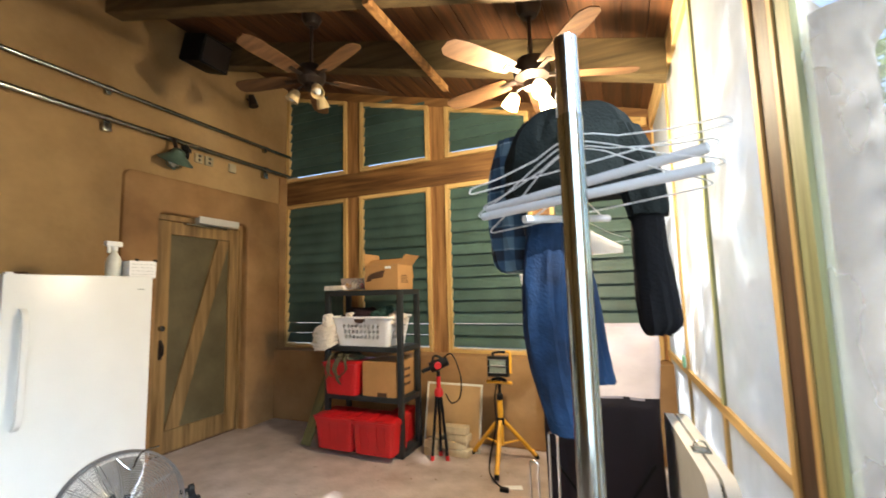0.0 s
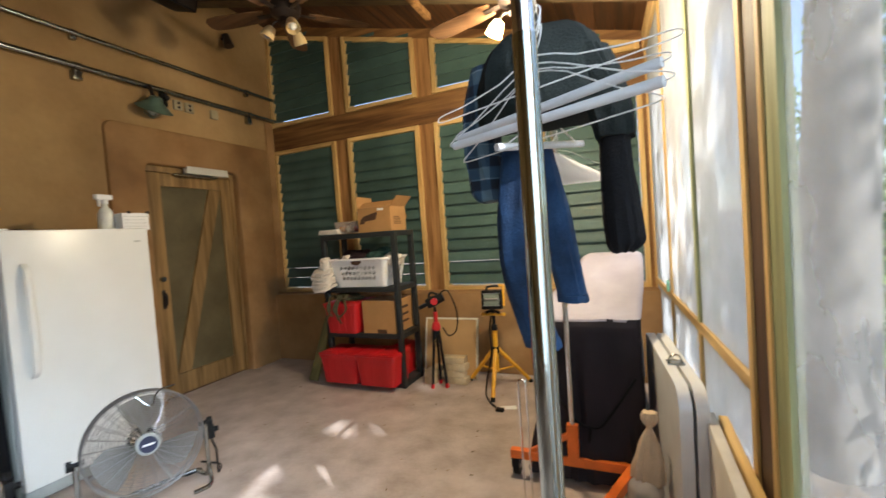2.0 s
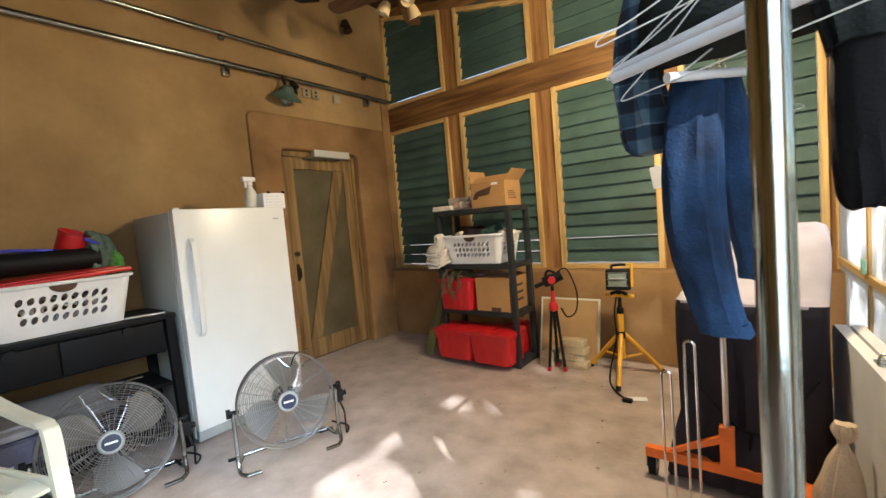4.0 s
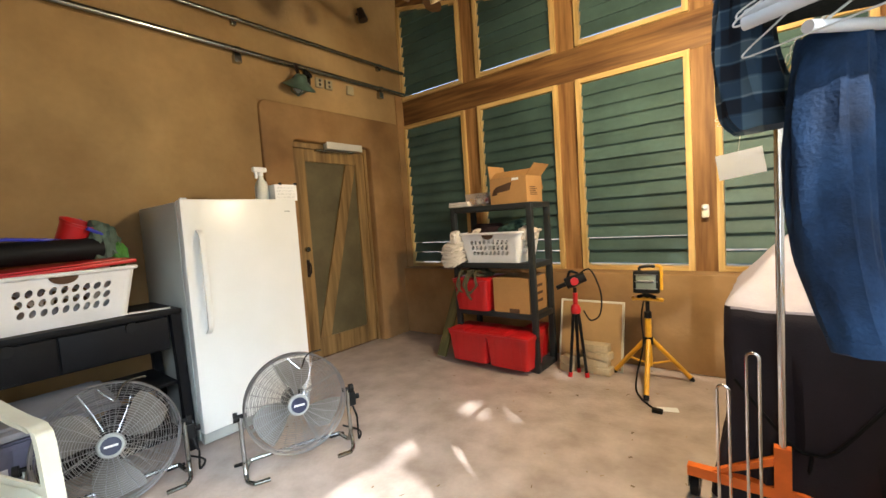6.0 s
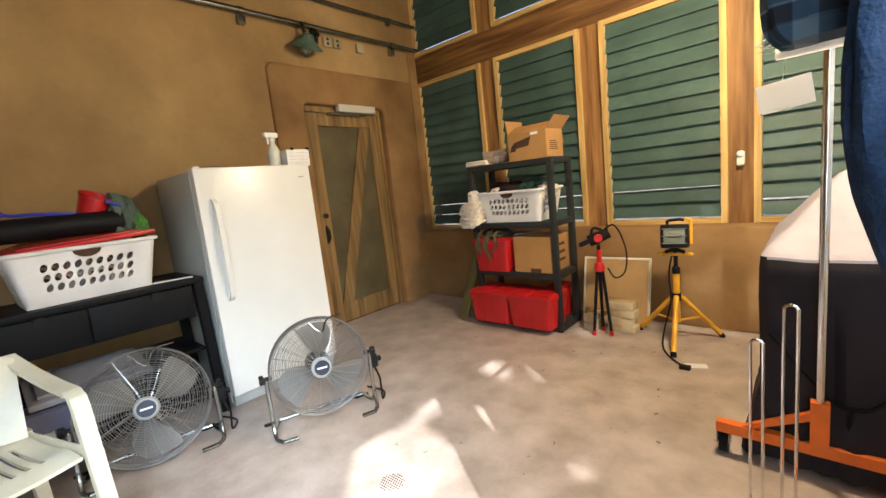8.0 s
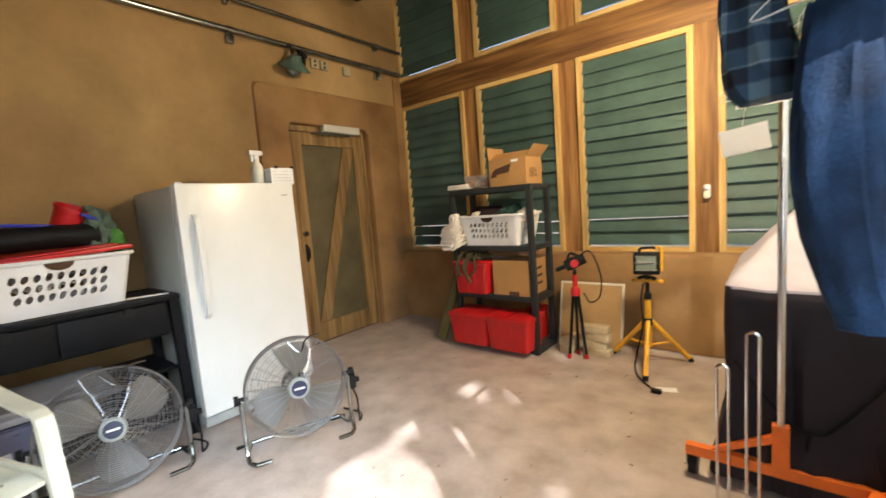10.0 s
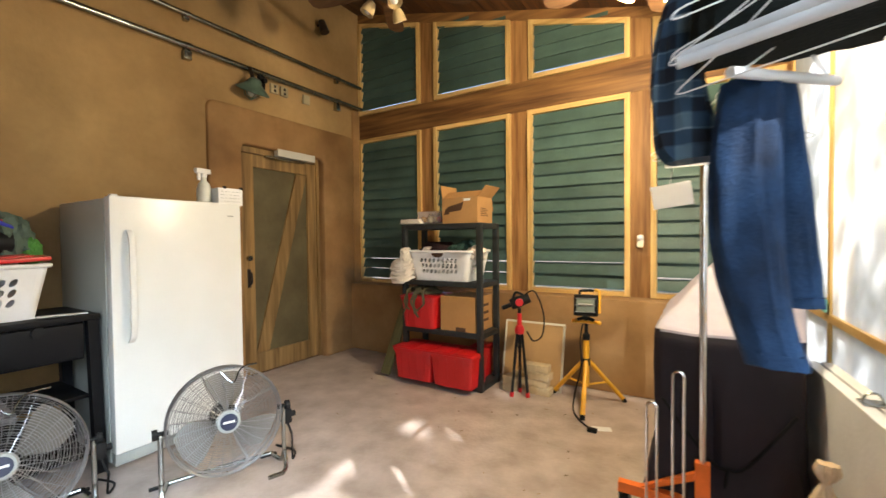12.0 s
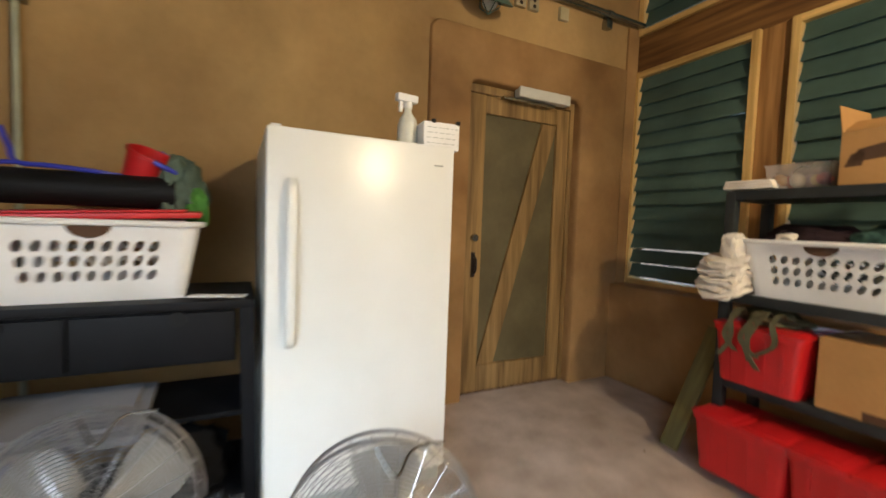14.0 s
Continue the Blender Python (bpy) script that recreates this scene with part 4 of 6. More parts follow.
def slotted(bm, fn, n_slots, u0, u1, v0, v1, th, fill=0.55):
    """A curved sheet fn(u, v) with long slots between u0..u1, v0..v1; th: offset of the back face along fn's third value."""
    cuts = [0.0]
    step = (u1 - u0) / n_slots
    for k in range(n_slots):
        cuts += [u0 + step * (k + (1 - fill) / 2), u0 + step * (k + (1 + fill) / 2)]
    cuts.append(1.0)
    vcuts = [0.0, v0] + [v0 + (v1 - v0) * i / 5 for i in range(1, 5)] + [v1, 1.0]
    grid = {}
    for s in (0, 1):
        for i, u in enumerate(cuts):
            for j, v in enumerate(vcuts):
                grid[s, i, j] = bm.verts.new(Vector(fn(u, v)) + (th * s))

    def solid(i, j):
        return not (0 <= i < len(cuts) - 1 and 0 <= j < len(vcuts) - 1) or not (i % 2 == 1 and 1 <= j <= len(vcuts) - 3)

    def exists(i, j):
        return 0 <= i < len(cuts) - 1 and 0 <= j < len(vcuts) - 1 and solid(i, j)
    for i in range(len(cuts) - 1):
        for j in range(len(vcuts) - 1):
            if not exists(i, j):
                continue
            for s in (0, 1):
                bm.faces.new((grid[s, i, j], grid[s, i + 1, j], grid[s, i + 1, j + 1], grid[s, i, j + 1]))
            for (di, dj), (p, q) in {(-1, 0): ((0, 0), (0, 1)), (1, 0): ((1, 0), (1, 1)), (0, -1): ((0, 0), (1, 0)), (0, 1): ((0, 1), (1, 1))}.items():
                if not exists(i + di, j + dj):
                    a, b = (i + p[0], j + p[1]), (i + q[0], j + q[1])
                    bm.faces.new((grid[0, a[0], a[1]], grid[0, b[0], b[1]], grid[1, b[0], b[1]], grid[1, a[0], a[1]]))


def back_shape(u, v):
    a = (u - 0.5) * 2
    w = 0.21 + 0.05 * v
    top = 0.80 - 0.07 * a * a * v
    return (-0.20 - 0.13 * v + 0.05 * a * a, a * w, 0.42 + (top - 0.42) * v)


def seat_shape(u, v):
    a = (u - 0.5) * 2
    return (-0.20 + 0.45 * v, a * (0.21 + 0.03 * v), 0.41 + 0.015 * v + 0.012 * a * a - 0.02 * math.sin(math.pi * v) - (0.03 * max(0, v - 0.93) / 0.07))


bm = B()
slotted(bm, back_shape, 9, 0.16, 0.84, 0.12, 0.84, Vector((-0.012, 0, 0)), 0.5)
part("backrest", bm, CREAM_PLASTIC, gc)
bm = B()
slotted(bm, seat_shape, 9, 0.12, 0.88, 0.15, 0.80, Vector((0, 0, -0.014)), 0.4)
part("seat", bm, CREAM_PLASTIC, gc)
for s in (-1, 1):
    bm = B()
    path = spline([(-0.315, s * 0.245, 0.735), (-0.20, s * 0.275, 0.67), (0.0, s * 0.285, 0.635), (0.17, s * 0.28, 0.63), (0.225, s * 0.275, 0.60), (0.245, s * 0.275, 0.45), (0.27, s * 0.285, 0.0)], 5)
    loft(bm, [[p + Vector(q) for q in (((-0.006, -0.028, 0.008), (0.006, 0.028, 0.008), (0.01, 0.028, -0.012), (-0.008, -0.028, -0.012)) if i < 16 else ((-0.02, -0.026, 0), (0.016, -0.026, 0), (0.016, 0.026, 0), (-0.02, 0.026, 0)))] for i, p in enumerate(path)])
    part("armrest_and_front_leg", bm, CREAM_PLASTIC, gc)
    bm = B()
    hexa(bm, [(-0.34, s * 0.25 - 0.022, 0), (-0.30, s * 0.25 - 0.022, 0), (-0.30, s * 0.25 + 0.022, 0), (-0.34, s * 0.25 + 0.022, 0)],
         [(-0.25, s * 0.21 - 0.026, 0.43), (-0.19, s * 0.21 - 0.026, 0.43), (-0.19, s * 0.21 + 0.026, 0.43), (-0.25, s * 0.21 + 0.026, 0.43)])
    part("rear_leg", bm, CREAM_PLASTIC, gc)
    bm = B()
    hexa(bm, [(-0.22, s * 0.225 - 0.006, 0.36), (0.25, s * 0.265 - 0.006, 0.38), (0.25, s * 0.265 + 0.006, 0.38), (-0.22, s * 0.225 + 0.006, 0.36)],
         [(-0.22, s * 0.225 - 0.006, 0.42), (0.25, s * 0.265 - 0.006, 0.425), (0.25, s * 0.265 + 0.006, 0.425), (-0.22, s * 0.225 + 0.006, 0.42)])
    part("side_apron", bm, CREAM_PLASTIC, gc)


# ---- floor fans ----
def floor_fan(x, y, hub_z, radius, turn, tilt, spin, label):
    """A drum fan on a bent tube stand; the grille faces local +x before the turn."""
    f = thing("floor_fan", label, "floor fan", pose(x, y, 0, 0, 0, turn), group="floor fans")
    hub = Vector((0, 0, hub_z))
    tm = Matrix.Translation(hub) @ Matrix.Rotation(radians(-tilt), 4, "Y")

    def P(r, a, d):
        return tm @ Vector((d, r * math.cos(a), r * math.sin(a)))
    R = radius
    for d, nm in ((0.075, "front_grille"), (-0.085, "rear_grille")):
        sgn = 1 if d > 0 else -1
        g = None
        bm = B()
        for r in [R * (0.20 + 0.80 * i / (21 if sgn > 0 else 12)) for i in range(22 if sgn > 0 else 13)]:
            dd = d - sgn * 0.045 * (r / R) ** 3
            tube(bm, [P(r, 2 * math.pi * k / 44, dd) for k in range(44)], 0.0014 if r < R * 0.99 else 0.0055, 4, True)
        g = part(nm, bm, GRILLE_WIRE, f)
        bm = B()
        for k in range(24):
            a = 2 * math.pi * k / 24
            tube(bm, [P(0.055, a, d + 0.002 * sgn), P(R * 0.55, a + 0.05 * sgn, d - sgn * 0.008), P(R, a + 0.1 * sgn, d - sgn * 0.045)], 0.0017, 4)
        part("spokes", bm, GRILLE_WIRE, g)
    bm = B()
    lathe(bm, [(0, 0.0), (0.05, 0.0), (0.056, -0.006), (0.056, -0.02), (0, -0.02)], 24, tm @ pose(0.082, 0, 0, 0, 90, 0))
    cap = part("hub_cap", bm, GREY_PLASTIC, f)
    bm = B()
    lathe(bm, [(0, 0.0), (0.041, 0.0), (0.041, -0.004), (0, -0.004)], 24, tm @ pose(0.086, 0, 0, 0, 90, 0))
    badge = part("badge", bm, material("navy_badge", (0.015, 0.02, 0.05), 0.3), cap)
    bm = B()
    box(bm, (0.086, -0.027, -0.005), (0.0885, 0.027, 0.005), 0.0, tm)
    part("badge_bar", bm, WHITE_PLASTIC, cap)
    for k in range(3):
        a0 = radians(spin + 120 * k)
        bm = B()
        rows = []
        for i in range(7):
            r = R * (0.16 + 0.74 * i / 6)
            wid = 0.30 + 0.55 * math.sin(math.pi * (0.12 + 0.72 * i / 6))
            row = []
            for j in range(6):
                q = (j / 5 - 0.5)
                row.append(P(r, a0 + q * wid * 1.25 + 0.22 * (i / 6) ** 2, -0.005 + q * (0.085 - 0.03 * i / 6)))
            rows.append(row)
        vs = [[[bm.verts.new(p + tm.to_3x3() @ Vector((0.002 * s, 0, 0))) for p in row] for row in rows] for s in (0, 1)]
        for s in (0, 1):
            for i in range(6):
                for j in range(5):
                    bm.faces.new((vs[s][i][j], vs[s][i + 1][j], vs[s][i + 1][j + 1], vs[s][i][j + 1]))
        part("blade", bm, FAN_BLADE, f)
    bm = B()
    lathe(bm, [(0, 0.0), (0.065, 0.0), (0.07, 0.09), (0.05, 0.12), (0, 0.12)], 20, tm @ pose(-0.02, 0, 0, 0, -90, 0))
    part("motor", bm, BLACK_PLASTIC, f)
    bm = B()
    for k in range(4):
        a = 2 * math.pi * k / 4 + 0.4
        tube(bm, [P(0.06, a, -0.10), P(R * 0.99, a, -0.04)], 0.004, 6)
    part("motor_mount", bm, GRILLE_WIRE, f)
    # stand: a floor loop that rises to a pivot at each side
    w = R + 0.02
    for s in (-1, 1):
        bm = B()
        tube(bm, spline([(0.0, s * w, hub_z), (0.0, s * w, hub_z * 0.55), (0.01, s * w, 0.07), (0.05, s * w * 0.985, 0.014), (0.10, s * w * 0.88, 0.013)], 6), 0.0115, 10)
        tube(bm, spline([(0.01, s * w, 0.10), (-0.05, s * w * 0.99, 0.016), (-0.16, s * w * 0.9, 0.013)], 6), 0.0115, 10)
        tube(bm, [(0.10, s * w * 0.88, 0.013), (0.105, s * w * 0.62, 0.013)], 0.0115, 10)
        leg = part("stand_leg", bm, STEEL, f)
        bm = B()
        rod(bm, (0, s * (R - 0.01), hub_z), (0, s * (w + 0.03), hub_z), 0.012)
        rod(bm, (0, s * (w + 0.012), hub_z), (0, s * (w + 0.034), hub_z), 0.026, seg=10)
        part("pivot_knob", bm, BLACK_PLASTIC, leg)
        bm = B()
        box(bm, (-0.012, s * w * 0.93 - 0.07, 0.0), (0.012, s * w * 0.93 + 0.02, 0.012), 0.004, pose(-0.16, 0, 0))
        part("rubber_foot", bm, BLACK_PLASTIC, leg)
    bm = B()
    tube(bm, [(-0.16, -w * 0.9, 0.013), (-0.17, 0, 0.013), (-0.16, w * 0.9, 0.013)], 0.0115, 8)
    part("rear_bar", bm, STEEL, f)
    bm = B()
    box(bm, (-0.07, w - 0.005, hub_z - 0.11), (0.0, w + 0.05, hub_z - 0.03), 0.01)
    rod(bm, (-0.035, w + 0.05, hub_z - 0.07), (-0.035, w + 0.075, hub_z - 0.07), 0.016)
    part("speed_switch", bm, BLACK_PLASTIC, f)
    bm = B()
    tube(bm, spline([(-0.035, w + 0.03, hub_z - 0.11), (-0.02, w + 0.05, hub_z - 0.18), (-0.05, w + 0.06, 0.10), (-0.01, w + 0.05, 0.02), (-0.12, w + 0.09, 0.01), (-0.25, w + 0.02, 0.01)], 6), 0.006, 6)
    part("cord", bm, BLACK_PLASTIC, f)
    bm = B()
    a = math.pi / 2 - 0.25
    tube(bm, spline([P(R * 0.95, a + 0.35, 0.05), P(R * 0.72, a + 0.1, 0.075), P(R * 0.93, a, 0.06), P(R * 1.04, a - 0.1, 0.05), P(R * 1.14, a - 0.28, 0.04)], 5), 0.004, 6)
    part("bent_wire", bm, STEEL, f, "bent steel handle wire")
    return f


floor_fan(-2.562, 0.868, 0.310, 0.288, -12, 12, 25, "chrome-wire floor fan tilted up, beside the console table")
floor_fan(-2.099, 1.597, 0.338, 0.265, -22, 8, 80, "chrome-wire floor fan with dusty blades before the freezer")

# ---- shelving unit ----
SHELF_PLASTIC = material("dark_grey_shelf_plastic", (0.022, 0.025, 0.026), 0.5, 0, 0.18, 5, 70, 0.08, spec=0.3)
SHELF_AT = pose(-1.518, 3.39, 0, 0, 0, 0)
su = thing("shelving_unit", "black plastic four-tier shelving unit, full of bins and baskets", "shelf", SHELF_AT)
SW, SD = 0.80, 0.355      # runs to local -x, back to local +y
TIER = [0.004, 0.435, 0.855, 1.345]
for z in TIER:
    bm = B()
    box(bm, (-SW, 0.0, z), (0.0, SD, z + 0.046), 0.006)
    part("shelf", bm, SHELF_PLASTIC, su)
for xx in (-SW, -0.046):
    for yy in (-0.002, SD - 0.045):
        bm = B()
        box(bm, (xx - 0.001, yy, 0.0), (xx + 0.047, yy + 0.047, 1.39), 0.010)
        part("post", bm, SHELF_PLASTIC, su)


def on_shelf(x, y, z, rz=0):
    return SHELF_AT @ pose(x, y, z, 0, 0, rz)


FACE = -90     # bins and baskets show their long or short side to the room
for x, yy, nm in ((-0.605, -0.04, "red plastic storage bin with closed flaps on the bottom tier"), (-0.215, -0.045, "red plastic storage bin with dusty flaps on the bottom tier")):
    tote("storage_bin", nm, on_shelf(x, yy + 0.06, 0.051, FACE), 0.40, 0.318, 0.275, RED_PLASTIC, "red storage bins")
tote("storage_bin", "red plastic storage bin with straps hanging over it", on_shelf(-0.605, 0.13, 0.483, FACE), 0.36, 0.36, 0.28, RED_PLASTIC, "red storage bins")

tote("storage_bin", "narrow red plastic storage bin behind the dusty one", on_shelf(-0.15, 0.305, 0.051, FACE), 0.13, 0.21, 0.275, RED_PLASTIC, "red storage bins")

st = thing("webbing_straps", "olive webbing straps drooping over the red bin", "straps")
rr2 = random.Random(12)
for k in range(6):
    bm = B()
    m = on_shelf(-0.71 + 0.035 * k, -0.04, -0.065)
    x0, l = rr2.uniform(-0.03, 0.03), rr2.uniform(0.08, 0.22)
    pts = [m @ Vector(p) for p in spline([(x0, 0.10, 0.86), (x0 + 0.02, 0.03, 0.90), (x0 + 0.01, -0.018, 0.86), (x0 + rr2.uniform(-0.04, 0.04), -0.03, 0.84 - l * 0.5), (x0 + rr2.uniform(-0.05, 0.05), -0.028, 0.84 - l)], 5)]
    loft(bm, [[p + Vector(q) for q in ((-0.012, 0, 0.0), (0.012, 0, 0.0), (0.012, 0.003, 0.003), (-0.012, 0.003, 0.003))] for p in pts])
    part("strap", bm, OLIVE_CLOTH, st)
cloth_heap("olive_bundle", "olive webbing bundle on the red bin", "straps", tuple(on_shelf(-0.62, 0.12, 0.765).translation), (0.14, 0.10, 0.05), OLIVE_CLOTH, 6)


def carton(label, m, w, d, h, flaps=False, notch=False):
    """Open or closed cardboard box; front towards local -y, width along x."""
    c = thing("cardboard_box", label, "box", m, group="cardboard boxes")
    t = 0.004
    sides = [((-w / 2, -d / 2, 0), (w / 2, -d / 2 + t, h)), ((-w / 2, d / 2 - t, 0), (w / 2, d / 2, h)), ((-w / 2, -d / 2 + t, 0), (-w / 2 + t, d / 2 - t, h)),
             ((w / 2 - t, -d / 2 + t, 0), (w / 2, d / 2 - t, h)), ((-w / 2 + t, -d / 2 + t, 0), (w / 2 - t, d / 2 - t, t))]
    for lo, hi in sides + ([] if flaps else [((-w / 2 + t, -d / 2 + t, h - t), (w / 2 - t, d / 2 - t, h))]):
        boxpart("side", lo, hi, CARDBOARD, c, 0)
    if flaps:
        for k, (ax, ang) in enumerate((("l", 82), ("r", 48), ("b", -75), ("f", -150))):
            bm = B()
            L = d if ax in "lr" else w
            box(bm, (-L / 2 + 0.004, 0, -0.0015), (L / 2 - 0.004, d * 0.46, 0.0015))
            mm = {"l": pose(-w / 2, 0, h, 0, 0, 90), "r": pose(w / 2, 0, h, 0, 0, -90), "b": pose(0, d / 2, h), "f": pose(0, -d / 2, h, 0, 0, 180)}[ax] @ pose(0, 0, 0, ang if ax != "f" else 150)
            bmesh.ops.transform(bm, matrix=mm, verts=bm.verts)
            part("flap", bm, CARDBOARD, c)
        bm = B()
        pr = random.Random(3)
        hexa(bm, [(-w * 0.42, -d / 2 - 0.001, h * 0.42), (w * 0.05, -d / 2 - 0.001, h * 0.50), (w * 0.05, -d / 2, h * 0.50), (-w * 0.42, -d / 2, h * 0.42)],
             [(-w * 0.34, -d / 2 - 0.001, h * 0.66), (w * 0.12, -d / 2 - 0.001, h * 0.82), (w * 0.12, -d / 2, h * 0.82), (-w * 0.34, -d / 2, h * 0.66)])
        hexa(bm, [(-w * 0.46, -d / 2 - 0.001, h * 0.34), (-w * 0.30, -d / 2 - 0.001, h * 0.36), (-w * 0.30, -d / 2, h * 0.36), (-w * 0.46, -d / 2, h * 0.34)],
             [(-w * 0.40, -d / 2 - 0.001, h * 0.58), (-w * 0.27, -d / 2 - 0.001, h * 0.62), (-w * 0.27, -d / 2, h * 0.62), (-w * 0.40, -d / 2, h * 0.58)])
        part("printed_picture", bm, INK, c, "dark printed picture of a tool")
        bm = B()
        for k in range(5):
            z = h * (0.55 - 0.07 * k)
            box(bm, (w / 2, -d * 0.3, z), (w / 2 + 0.001, -d * 0.3 + d * pr.uniform(0.3, 0.6), z + h * 0.03))
        part("printed_lines", bm, INK, c)
        boxpart("label", (w * 0.12, -d / 2 - 0.001, h * 0.86), (w * 0.30, -d / 2, h * 0.95), PAPER, c, 0)
    if notch:
        boxpart("notch", (-0.02, -d / 2 - 0.001, 0.0), (w * 0.22, -d / 2, h * 0.12), INK, c, 0)
        bm = B()
        for k in range(3):
            box(bm, (w / 2, -d * 0.1 - 0.02, h * (0.25 + 0.22 * k)), (w / 2 + 0.001, d * 0.25, h * (0.33 + 0.22 * k)))
        part("printed_lines", bm, INK, c)
    return c


carton("open brown cardboard box with printed sides on the top tier", on_shelf(-0.215, 0.17, 1.392, -3), 0.35, 0.25, 0.215, True)
carton("plain brown cardboard box with a cut notch on the middle tier", on_shelf(-0.225, 0.17, 0.484, 0), 0.335, 0.33, 0.29, False, True)

tub = thing("clear_plastic_tub", "cloudy clear plastic tub full of small odds and ends", "tub", on_shelf(-0.56, 0.17, 1.399, 4))
bm = B()
ring = lambda s, z: [(sx * 0.12 * s, sy * 0.09 * s, z) for sx, sy in ((1, 1), (-1, 1), (-1, -1), (1, -1))]
loft(bm, [ring(0.9, 0), ring(1.0, 0.10), ring(1.03, 0.10), ring(1.03, 0.108), ring(0.98, 0.108), ring(0.88, 0.006)], False)
part("tub_wall", bm, CLEAR_TUB, tub)
tr = random.Random(21)
for k, col in enumerate(((0.6, 0.3, 0.05), (0.55, 0.08, 0.05), (0.7, 0.65, 0.5), (0.4, 0.3, 0.3), (0.65, 0.5, 0.15), (0.5, 0.1, 0.1))):
    bm = B()
    ball(bm, (-0.085 + 0.034 * k, tr.uniform(-0.04, 0.04), 0.038), 0.03, (1, 1.2, tr.uniform(0.8, 1.2)))
    part("oddment", bm, material("oddment_colour", col, 0.5), tub)
fc = thing("folded_cloth", "folded cream cloth on the top tier", "cloth", on_shelf(-0.735, 0.12, 1.399, 6))
for k in range(3):
    bm = B()
    box(bm, (-0.10 + 0.004 * k, -0.10, 0.014 * k), (0.11 - 0.006 * k, 0.08, 0.014 * k + 0.0135), 0.006)
    part("fold", bm, WHITE_CLOTH, fc)

laundry_basket("white plastic laundry basket of dark clothes on the shelf", on_shelf(-0.40, 0.17, 0.898, FACE), 0.62, 0.40, 0.255)
cloth_heap("dark_clothes", "black and brown clothes heaped in the laundry basket", "clothes", tuple(on_shelf(-0.50, 0.17, 1.097).translation), (0.22, 0.15, 0.09), material("dark_plum_cloth", (0.025, 0.015, 0.018), 0.9, 0, 0.3, 8, 120, 0.4, spec=0.1), 2)
cloth_heap("green_patterned_cloth", "dark green cloth in the laundry basket", "clothes", tuple(on_shelf(-0.24, 0.18, 1.097).translation), (0.15, 0.14, 0.10), material("dark_green_cloth", (0.03, 0.06, 0.05), 0.9, 0, 0.4, 30, 120, 0.4, spec=0.1), 9)
cloth_heap("cream_garment", "cream garment among the dark clothes", "clothes", tuple(on_shelf(-0.55, 0.06, 1.147).translation), (0.05, 0.05, 0.03), WHITE_CLOTH, 4)
cloth_heap("white_patterned_cloth", "white patterned cloth over the basket's end", "clothes", tuple(on_shelf(-0.10, 0.12, 1.087).translation), (0.07, 0.12, 0.075), WHITE_CLOTH, 14)
tw = thing("folded_towels", "stack of folded cream towels hanging out of the shelf", "towels", on_shelf(-0.755, -0.01, 0.897, 0))
for k in range(6):
    bm = B()
    g = bmesh.ops.create_icosphere(bm, subdivisions=4, radius=1.0)
    wx, wy = (0.092, 0.10, 0.094, 0.098, 0.088, 0.045)[k], 0.10 - 0.004 * k
    if k == 5:
        wx, wy = 0.042, 0.05
    for v in g["verts"]:
        d = v.co.normalized()
        e = Vector((abs(d.x) ** 0.6 * math.copysign(1, d.x), abs(d.y) ** 0.6 * math.copysign(1, d.y), abs(d.z) ** 0.7 * math.copysign(1, d.z)))
        q = 1 + 0.20 * noise.noise(d * 2.5 + Vector((k * 5, 0, 0))) + 0.12 * noise.noise(d * 6 + Vector((k, 3, 0)))
        v.co = Vector((e.x * wx * q + (0.03 if k == 5 else 0.006 * (-1) ** k), e.y * wy * q - 0.03, e.z * (0.021 if k < 5 else 0.06) * q + 0.03 + 0.036 * k + (0.02 if k == 5 else 0)))
        v.co.z -= 0.5 * max(0, -v.co.y - 0.04)
    part("towel", bm, WHITE_CLOTH, tw)

# things against the low wall
gp = thing("olive_plank", "narrow olive plank leaning beside the shelving unit", "plank", pose(-2.52, 3.36, 0.0, -24, 5, 0))
boxpart("plank", (-0.05, 0.0, 0.012), (0.05, 0.02, 0.72), wood("olive_plank_wood", (0.20, 0.17, 0.06), (0.13, 0.11, 0.04), 2), gp, 0.003)
fp = thing("tan_panel", "tan hardboard panel with white edges leaning on the wall", "board", pose(-1.30, 3.72, 0, -13, 0, 0))
boxpart("panel", (-0.18, 0.0, 0.012), (0.315, 0.012, 0.535), material("tan_hardboard", (0.46, 0.29, 0.12), 0.6, 0, 0.06), fp, 0)
for lo, hi in (((-0.196, -0.004, 0.0), (0.331, 0.016, 0.012)), ((-0.196, -0.004, 0.535), (0.331, 0.016, 0.553)), ((0.315, -0.004, 0.012), (0.331, 0.016, 0.535)), ((-0.196, -0.004, 0.012), (-0.18, 0.016, 0.535))):
    boxpart("edge_strip", lo, hi, CREAM_PLASTIC, fp, 0.002)
for k in range(4):
    bk = thing("pale_brick", "pale cream brick in a small loose stack", "brick", pose(-1.14 + (0.012, -0.012, 0.010, -0.005)[k], 3.64, 0.06 * k, 0, 0, (-4, 3, -7, 2)[k]), group="stacked bricks")
    boxpart("brick", (-0.105, -0.05, 0.0), (0.105, 0.05, 0.058), material("pale_brick_face", (0.50, 0.40, 0.24), 0.85, 0, 0.15, 8, 60, 0.4), bk, 0.006)
for k in range(2):
    bk = thing("pale_brick", "pale cream brick set down beside the stack", "brick", pose(-1.34, 3.64, 0.064 * k, 0, 0, 75 + 6 * k), group="stacked bricks")
    boxpart("brick", (-0.10, -0.05, 0.0), (0.10, 0.05, 0.062), bpy.data.materials["pale_brick_face"], bk, 0.006)

